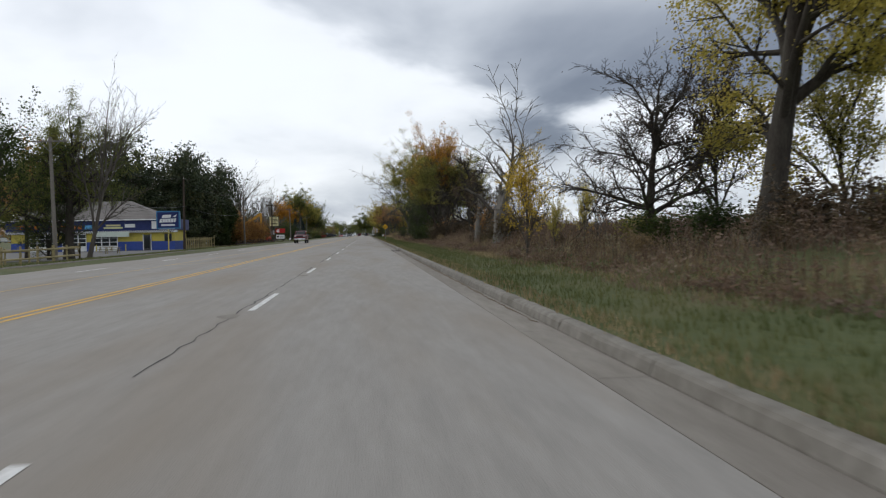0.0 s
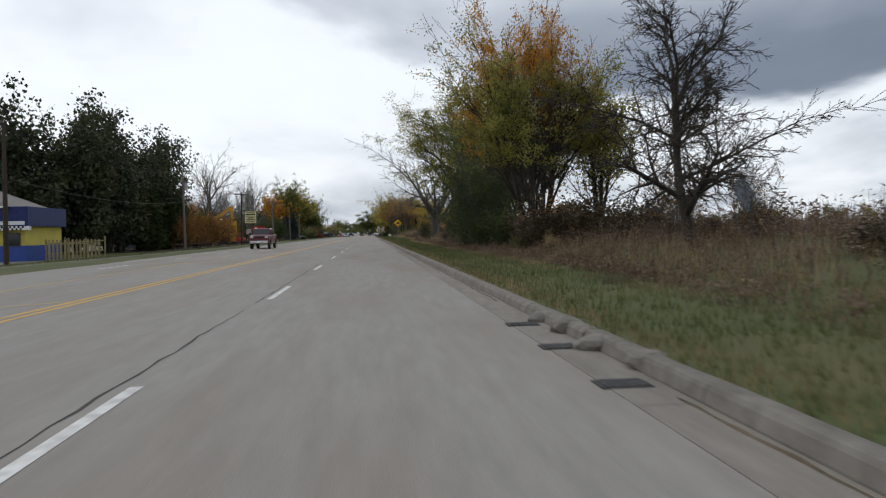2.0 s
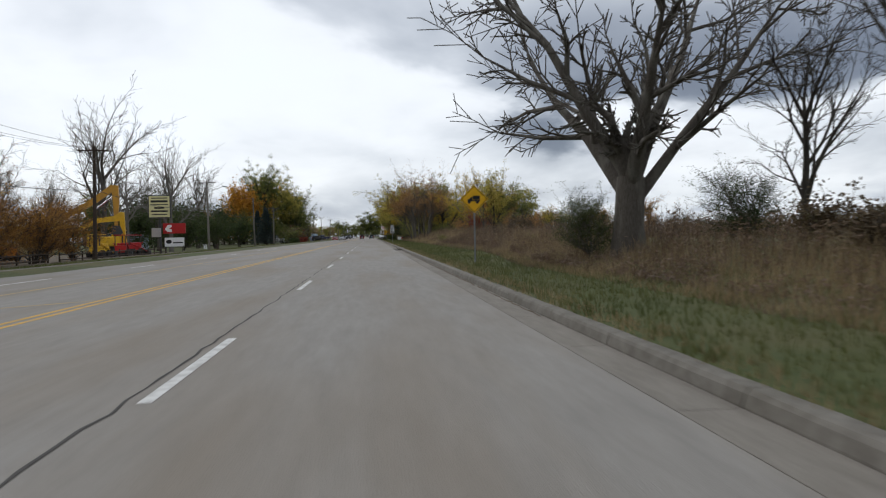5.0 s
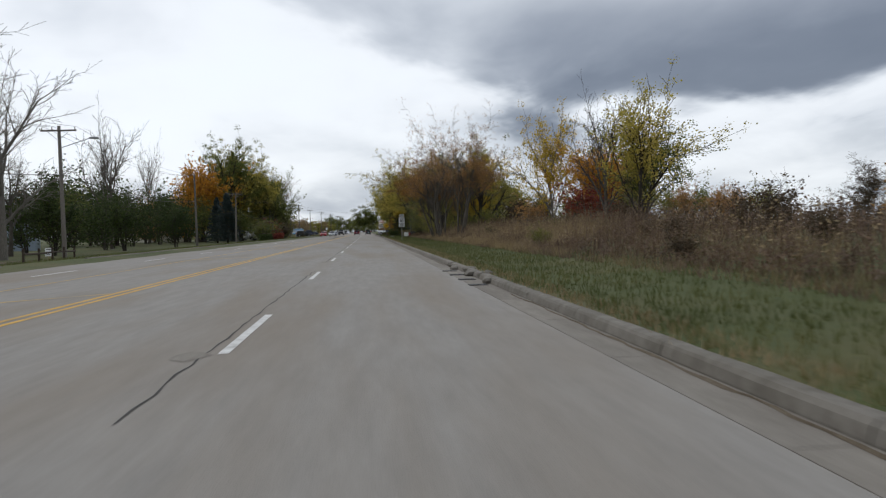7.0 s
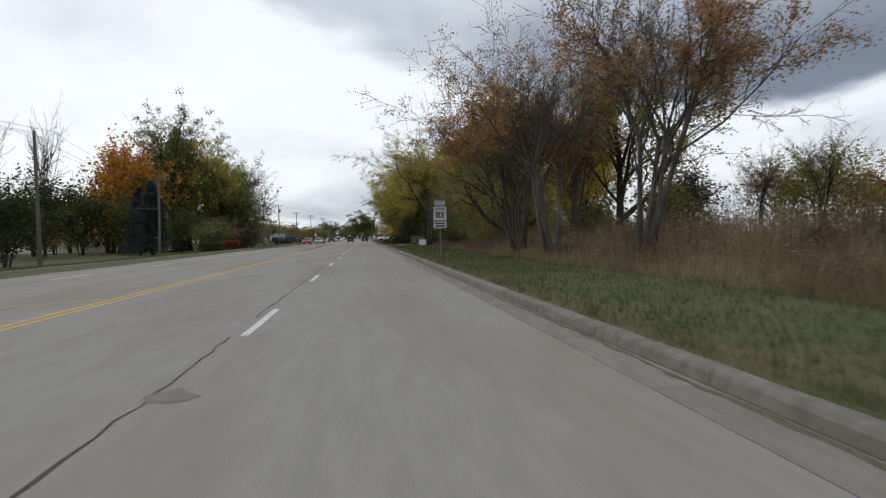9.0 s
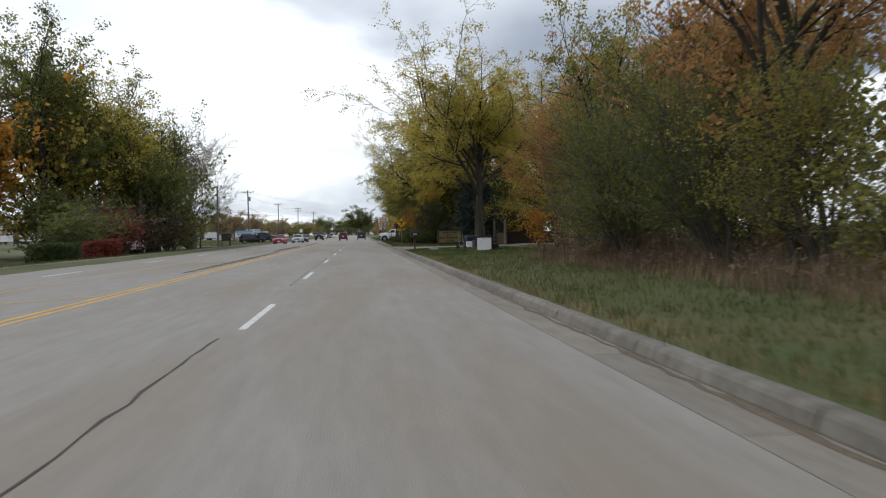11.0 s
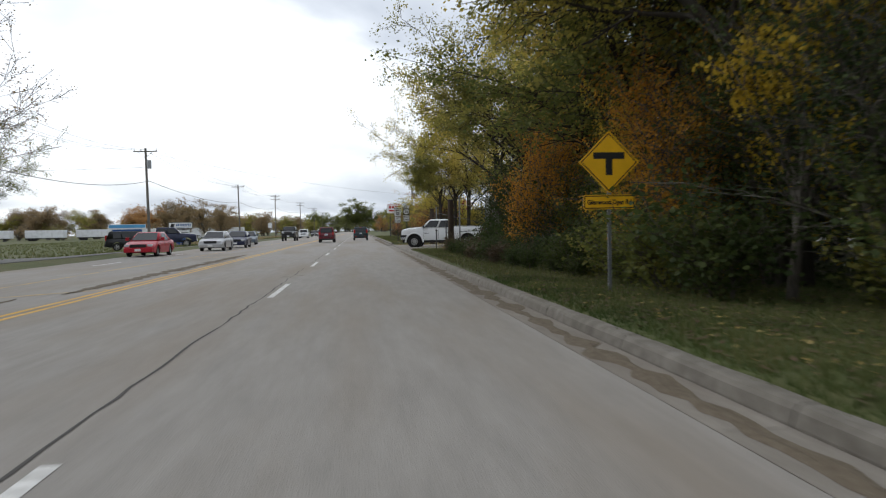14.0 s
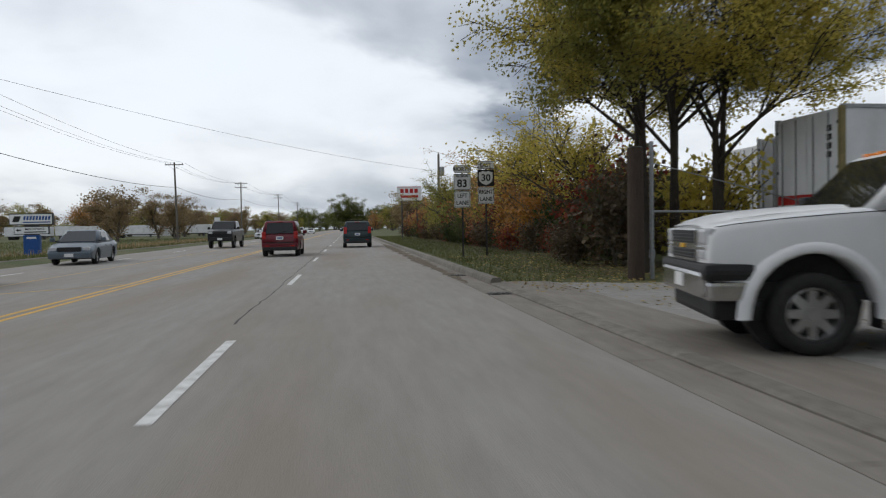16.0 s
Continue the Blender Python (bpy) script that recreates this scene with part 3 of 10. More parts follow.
for i, (x, y, s) in enumerate(((2.55, 181.0, 0.22), (2.75, 182.6, 0.26), (2.5, 183.8, 0.2), (2.7, 185.2, 0.24), (2.45, 187.2, 0.18), (2.66, 53.2, 0.22), (2.5, 54.4, 0.2), (2.6, 55.8, 0.24), (2.5, 56.9, 0.18), (2.62, 189.0, 0.22))):
    rubble(x, y, s, i)
for y in (52.6, 54.6, 56.6, 180.5, 182.4, 184.4, 186.4, 388.2, 393.6):
    x = 2.2 if y < 300 else 2.28
    bm = new_box(-0.24, 0.2, -0.16, 0.16, -0.02, 0.008, bevel=0.004)
    ob = part("drain_grate", bm, CRACK)
    ob.matrix_basis = pose(x, y, road_z(x) + 0.006)
    tagged(ob, "rusted sunken iron drain cover in the gutter", "drain cover", "gutter drains")
    for k in range(5):
        part("bar", new_box(-0.21, 0.17, -0.14 + 0.062 * k, -0.105 + 0.062 * k, 0.008, 0.016), DARK_STEEL, ob)


def sheet(name, outline, mat, label, category, lift=0.02):
    """A paved patch that follows the land."""
    bm = bmesh.new()
    vs = [bm.verts.new((x, y, 0)) for x, y in outline]
    bm.faces.new(vs)
    bmesh.ops.triangulate(bm, faces=bm.faces[:])
    if len(outline) < 12:
        bmesh.ops.subdivide_edges(bm, edges=bm.edges[:], cuts=5, use_grid_fill=True)
    for v in bm.verts:
        v.co.z = max(land_z(v.co.x, v.co.y), -2) + lift
    rim = bmesh.ops.extrude_edge_only(bm, edges=[e for e in bm.edges if e.is_boundary])["geom"]
    for v in rim:
        if isinstance(v, bmesh.types.BMVert):
            v.co.z -= 0.15
    ob = part(name, bm, mat)
    return tagged(ob, label, category, kind="structure")


def inside(x, y, outline):
    hit = False
    for (xa, ya), (xb, yb) in zip(outline, outline[1:] + outline[:1]):
        if (ya > y) != (yb > y) and x < xa + (xb - xa) * (y - ya) / (yb - ya):
            hit = not hit
    return hit


def worn_edge(outline, seed):
    """Rounds and frays every side but the one along the kerb."""
    rng = random.Random(seed)
    line = outline[1:] + outline[:1]
    for _ in range(3):
        line = [line[0]] + [(a[0] * f + b[0] * (1 - f), a[1] * f + b[1] * (1 - f)) for a, b in zip(line, line[1:]) for f in (0.75, 0.25)] + [line[-1]]
    return [line[0]] + [(x + rng.uniform(-0.1, 0.1), y + rng.uniform(-0.1, 0.1)) if x > 3.6 else (x, y) for x, y in line[1:-1]] + [line[-1]]


DRIVE_OUTLINES = [worn_edge(o, i) for i, o in enumerate([
    [(2.73, 312.2), (2.73, 325.8), (4.5, 323.2), (8, 322.6), (16, 324.8), (30, 325), (30, 318), (13.5, 318.5), (7.5, 319.3), (4.6, 316.5)],
    [(2.73, 372.8), (2.73, 391.2), (6, 389.6), (12, 388.5), (40, 388), (40, 370), (12, 376), (6, 374.2)],
])]
sheet("driveway_1", DRIVE_OUTLINES[0], DRIVE, "cracked grey concrete driveway leading to the carport", "driveway", 0.03)
sheet("driveway_apron_1", [(2.73, 312.0), (2.73, 326.0), (4.1, 324.3), (4.1, 314.2)], GUTTER, "pale concrete apron behind the dropped kerb", "driveway", 0.036)
sheet("driveway_apron_2", [(2.73, 372.6), (2.73, 391.4), (4.0, 390.8), (4.0, 373.2)], GUTTER, "pale concrete apron behind the dropped kerb", "driveway", 0.036)
sheet("driveway_2", DRIVE_OUTLINES[1], DRIVE, "worn pale concrete yard entrance", "driveway", 0.03)
sheet("pavement_shop", [(-19.5, 62), (-19.5, 108), (-52, 108), (-52, 62)], ASPHALT, "grey asphalt lot in front of the repair shop", "pavement", 0.03)
sheet("pavement_yard", [(-20, 140), (-20, 215), (-70, 215), (-70, 140)], DIRT, "bare dirt machine yard", "pavement", 0.03)
sheet("pavement_lot", [(-15.6, 353), (-15.6, 384), (-60, 392), (-60, 386), (-24, 378), (-19, 353)], ASPHALT, "pale asphalt side drive between lawns", "pavement", 0.03)
# grit washed over the median and along the gutter
def grit(name, cx, y0, y1, w, seed, label):
    rng = random.Random(seed)
    bm = bmesh.new()
    n = int((y1 - y0) / 0.3)
    prev = None
    for i in range(n + 1):
        f = i / n
        ww = w * math.sin(math.pi * min(1, max(0.03, f))) ** 0.5 * rng.uniform(0.2, 1.1)
        c = cx + rng.uniform(-0.03, 0.03)
        y = y0 + (y1 - y0) * f
        row = [bm.verts.new((c + ww * s, y, road_z(c + ww * s) + 0.006 + (0.02 if abs(s) < 0.5 else 0) * rng.random())) for s in (-1, -0.35, 0.3, 1)]
        if prev:
            for k in range(3):
                bm.faces.new((prev[k], prev[k + 1], row[k + 1], row[k]))
        prev = row
    ob = part(name, bm, DIRT)
    tagged(ob, label, "grit", kind="structure")


grit("trim_grit", -6.75, 345, 371, 0.45, 3, "brown leaf litter and grit along the yellow median line")
grit("trim_grit", -7.3, 318, 344, 0.55, 4, "brown leaf litter and grit on the painted median")
grit("trim_grit", -6.7, 285, 316, 0.3, 5, "brown leaf litter and grit on the painted median")
for y0, y1, w, sd in ((326, 372, 0.24, 6), (391, 432, 0.38, 7), (10, 52, 0.07, 8), (60, 118, 0.06, 9), (128, 178, 0.05, 11), (190, 311, 0.06, 10)):
    grit("trim_grit", 2.5 - w, y0, y1, w, sd, "dark leaf litter along the foot of the kerb")


# ---- trees ----
class Wood:
    """Collects tapered limbs as one mesh and the spots where leaves sit."""

    def __init__(self, seed):
        self.rng = random.Random(seed)
        self.v, self.f, self.tips, self.levels = [], [], [], []

    def limb(self, pts, radii, sides, lev=0):
        base = len(self.v)
        a = None
        for i, p in enumerate(pts):
            d = (pts[min(i + 1, len(pts) - 1)] - pts[max(i - 1, 0)]).normalized()
            a = (d.orthogonal() if a is None else (a - d * a.dot(d))).normalized()
            b = d.cross(a)
            r = radii[i]
            for k in range(sides):
                an = 2 * math.pi * k / sides
                self.v.append(tuple(p + (a * math.cos(an) + b * math.sin(an)) * r))
        for i in range(len(pts) - 1):
            for k in range(sides):
                p, q = base + i * sides + k, base + i * sides + (k + 1) % sides
                self.f.append((p, q, q + sides, p + sides))
                self.levels.append(lev)

    def grow(self, p, d, length, r, lev, P):
        rng = self.rng
        last = P["levels"]
        n = max(2, min(8, int(length / (0.6 + 0.3 * (last - lev))))) if lev < last else 1
        pts, dirs = [p.copy()], [d.copy()]
        wig, trop = P["wig"][lev], P["trop"][lev]
        for _ in range(n):
            d = (d + Vector((rng.gauss(0, wig), rng.gauss(0, wig), rng.gauss(0, wig * 0.7))) + Vector((0, 0, trop))).normalized()
            p = p + d * (length / n)
            pts.append(p.copy())
            dirs.append(d.copy())
        end = P["taper"][lev]
        radii = [max(P["twig"], r * (1 - (1 - end) * i / n)) for i in range(n + 1)]
        if lev == 0:
            radii[0] *= 1.35
        self.limb(pts, radii, P["sides"][lev], lev)
        if lev >= last - P.get("leaf_levels", 1) + 1 or lev == last:
            for i in range(1, n + 1):
                self.tips.append((pts[i], dirs[i]))
        if lev == last:
            return
        count = P["count"][lev]
        count = max(1, round(count * rng.uniform(0.8, 1.2)))
        start = P["start"][lev]
        roll = rng.uniform(0, 6.28)
        for k in range(count):
            f = start + (1 - start) * ((k + rng.random()) / count)
            f = min(0.999, f)
            i = min(n - 1, int(f * n))
            q = pts[i].lerp(pts[i + 1], f * n - i)
            dd = dirs[min(n, i + 1)]
            roll += 2.4 + rng.uniform(-0.4, 0.4)
            side = dd.orthogonal().normalized()
            side.rotate(Matrix.Rotation(roll, 3, dd))
            ang = radians(rng.uniform(*P["angle"][lev])) * (1 - 0.35 * f)
            cd = dd * math.cos(ang) + side * math.sin(ang)
            cl = length * P["ratio"][lev] * rng.uniform(0.7, 1.15) * (1 - P["fall"][lev] * (f - start) / max(0.01, 1 - start))
            cr = radii[i] * rng.uniform(0.45, 0.62)
            self.grow(q, cd, cl, cr, lev + 1, P)
        # the leader forks at its end
        for k in range(P["fork"][lev]):
            side = d.orthogonal().normalized()
            side.rotate(Matrix.Rotation(roll + 6.28 * k / max(1, P["fork"][lev]), 3, d))
            ang = radians(rng.uniform(12, 32))
            self.grow(pts[-1], d * math.cos(ang) + side * math.sin(ang), length * rng.uniform(0.55, 0.75), radii[-1] * 0.85, lev + 1, P)


def leaves_mesh(name, tips, count, size, spread, rng, mat, long=1.0, hang=0.0, fill=0.7):
    """Small folded leaf clumps scattered about the twigs."""
    verts, faces = [], []
    tips = rng.sample(tips, max(1, int(len(tips) * fill)))  # some twigs stay bare
    for _ in range(count):
        p, d = rng.choice(tips)
        c = p + Vector((rng.gauss(0, 0.6), rng.gauss(0, 0.6), rng.gauss(0, 0.5) - hang * rng.random())) * spread
        s = size * rng.uniform(0.6, 1.3)
        u = Vector((rng.gauss(0, 1), rng.gauss(0, 1), rng.gauss(0, 0.7) - hang)).normalized()
        w = u.orthogonal().normalized()
        w.rotate(Matrix.Rotation(rng.uniform(0, 6.28), 3, u))
        w *= s * 0.5
        u = u * s * long
        b = len(verts)
        verts += [tuple(c - u * 0.5), tuple(c + w), tuple(c + u * 0.5 + w * 0.2), tuple(c - w)]
        faces.append((b, b + 1, b + 2, b + 3))
    return mesh_from(name, verts, faces, mat)


SPREADING = dict(levels=4, count=(6, 6, 5, 4), start=(0.45, 0.2, 0.2, 0.2), angle=((40, 70), (35, 65), (30, 60), (25, 60)), ratio=(0.85, 0.58, 0.52, 0.5), fall=(0.3, 0.35, 0.4, 0.3),
                 fork=(3, 1, 1, 0), wig=(0.06, 0.13, 0.18, 0.2, 0.2), trop=(0.02, 0.05, 0.03, 0.0, -0.02), taper=(0.6, 0.35, 0.3, 0.3, 0.3), sides=(9, 7, 5, 3, 3), twig=0.011, leaf_levels=2)
UPRIGHT = dict(SPREADING, angle=((30, 52), (28, 50), (25, 50), (20, 50)), ratio=(0.85, 0.6, 0.52, 0.5), start=(0.22, 0.2, 0.2, 0.2), count=(7, 6, 5, 4), trop=(0.04, 0.1, 0.08, 0.04, 0.02))
WEEPING = dict(SPREADING, trop=(0.02, 0.0, -0.08, -0.2, -0.3), angle=((35, 65), (40, 70), (35, 65), (25, 60)))
SHRUB = dict(levels=3, count=(5, 5, 4), start=(0.15, 0.15, 0.2), angle=((25, 55), (30, 60), (30, 60)), ratio=(0.7, 0.55, 0.5), fall=(0.3, 0.3, 0.3), fork=(2, 1, 0),
             wig=(0.12, 0.16, 0.2, 0.2), trop=(0.05, 0.05, 0.02, 0), taper=(0.5, 0.35, 0.3, 0.3), sides=(5, 4, 3, 3), twig=0.008, leaf_levels=2)


def archetype(seed, H, r, P, leaf_count=0, leaf_size=0.16, spread=0.3, stems=1, lean=0.0, long=1.0, hang=0.0, trunk_frac=0.5, tilt=(0.06, 0.28), fill=0.7, clear=0.0):
    """Wood and leaves of one tree of height about H, standing at the origin, scaled to unit height."""
    w = Wood(seed)
    for k in range(stems):
        a = w.rng.uniform(0, 6.28)
        tip = lean if stems == 1 else w.rng.uniform(*tilt)
        off = Vector((math.cos(a), math.sin(a), 0)) * (0 if stems == 1 else w.rng.uniform(0.2, 0.9) * H * 0.04)
        w.grow(off + Vector((0, 0, -0.25)), Vector((math.cos(a) * tip, math.sin(a) * tip, 1)).normalized(), H * trunk_frac * w.rng.uniform(0.85, 1.1), r * (1 if stems == 1 else w.rng.uniform(0.5, 0.8)), 0, P)
    top = max(v[2] for v in w.v)
    k = 1.0 / top
    crown = None
    if not leaf_count:
        # a bare tree: the trunk and its limbs are two meshes
        def only(name, keep):
            faces = [f for f, lev in zip(w.f, w.levels) if keep(lev)]
            order = {v: i for i, v in enumerate(dict.fromkeys(v for f in faces for v in f))}
            return mesh_from(name, [w.v[v] for v in order], [tuple(order[v] for v in f) for f in faces], BARK_GREY, True)
        wood, crown = only("trunk", lambda lev: lev == 0), only("bare_crown", lambda lev: lev > 0)
        crown.transform(Matrix.Scale(k, 4))
    else:
        wood = mesh_from("trunk", w.v, w.f, BARK_GREY, True)
    wood.transform(Matrix.Scale(k, 4))
    if leaf_count:
        tips = [(p, d) for p, d in w.tips if p.z > clear * top and (not clear or p.z > 0.62 * top or math.hypot(p.x, p.y) > 0.16 * top)]
        crown = leaves_mesh("crown", tips, leaf_count, leaf_size, spread, w.rng, LEAF_GREEN, long, hang, fill)
        crown.transform(Matrix.Scale(k, 4))
    return wood, crown


def conifer(seed, H, R, r, rows, per_row, needles, droop=0.25, base=0.06, size=0.3, blunt=0.0):
    """Whorls of drooping branches, thick with needle sprays."""
    rng = random.Random(seed)
    w = Wood(seed)
    w.limb([Vector((0, 0, -0.2)), Vector((0, 0, H * 0.5)), Vector((0, 0, H))], [r, r * 0.6, 0.02], 8)
    verts, faces = [], []
    for i in range(rows):
        f = base + (1 - base) * (i + rng.random() * 0.6) / rows
        z = H * f
        reach = R * ((1 - f) ** 0.8 + blunt * (0.4 if 0.3 < f < 0.9 else 0.1)) * rng.uniform(0.75, 1.15) + 0.15
        turn = rng.uniform(0, 6.28)
        for k in range(per_row):
            a = turn + 6.28 * k / per_row + rng.uniform(-0.25, 0.25)
            ln = reach * rng.uniform(0.6, 1.12)
            d = Vector((math.cos(a), math.sin(a), 0))
            pts = [Vector((0, 0, z)) + d * ln * s + Vector((0, 0, -droop * ln * s * s + 0.12 * ln * s)) for s in (0, 0.35, 0.7, 1)]
            w.limb(pts, [0.045, 0.035, 0.02, 0.008], 3)
            side = Vector((-d.y, d.x, 0))
            for j in range(needles):
                s = rng.uniform(0.15, 1.0) ** 0.8
                q = Vector((0, 0, z)) + d * ln * s + Vector((0, 0, -droop * ln * s * s + 0.12 * ln * s))
                q += side * rng.gauss(0, 0.16 * ln * (1.1 - s) + 0.06) + Vector((0, 0, rng.gauss(-0.06, 0.09)))
                sz = size * rng.uniform(0.6, 1.25)
                u = (d * rng.uniform(0.3, 1) + side * rng.uniform(-0.9, 0.9) + Vector((0, 0, rng.uniform(-0.55, 0.25)))).normalized()
                x = u.orthogonal().normalized()
                x.rotate(Matrix.Rotation(rng.uniform(0, 6.28), 3, u))
                b = len(verts)
                verts += [tuple(q - u * sz * 0.5), tuple(q + x * sz * 0.22), tuple(q + u * sz * 0.6), tuple(q - x * sz * 0.22)]
                faces.append((b, b + 1, b + 2, b + 3))
    wood = mesh_from("trunk", w.v, w.f, BARK_DARK, True)
    crown = mesh_from("crown", verts, faces, LEAF_SPRUCE)
    for me in (wood, crown):
        me.transform(Matrix.Scale(1.0 / H, 4))
    return wood, crown


LEAFY = dict(SPREADING, levels=3, count=(7, 7, 6), leaf_levels=2)
LEAFY_UP = dict(UPRIGHT, levels=3, count=(8, 7, 6), leaf_levels=2)
STEMMED = dict(UPRIGHT, levels=3, count=(5, 5, 5), leaf_levels=2)
THIN = dict(UPRIGHT, levels=3, count=(6, 6, 6), leaf_levels=2)
FAR = dict(SPREADING, levels=2, count=(8, 4), leaf_levels=2, start=(0.12, 0.2, 0.2), sides=(5, 3, 3))
BUSH = dict(SHRUB, levels=2, count=(5, 4), leaf_levels=2, sides=(3, 3, 3))
MASS = dict(UPRIGHT, levels=3, count=(7, 5, 4), start=(0.08, 0.12, 0.2), angle=((35, 75), (30, 60), (30, 60)), leaf_levels=2, sides=(5, 3, 3, 3))

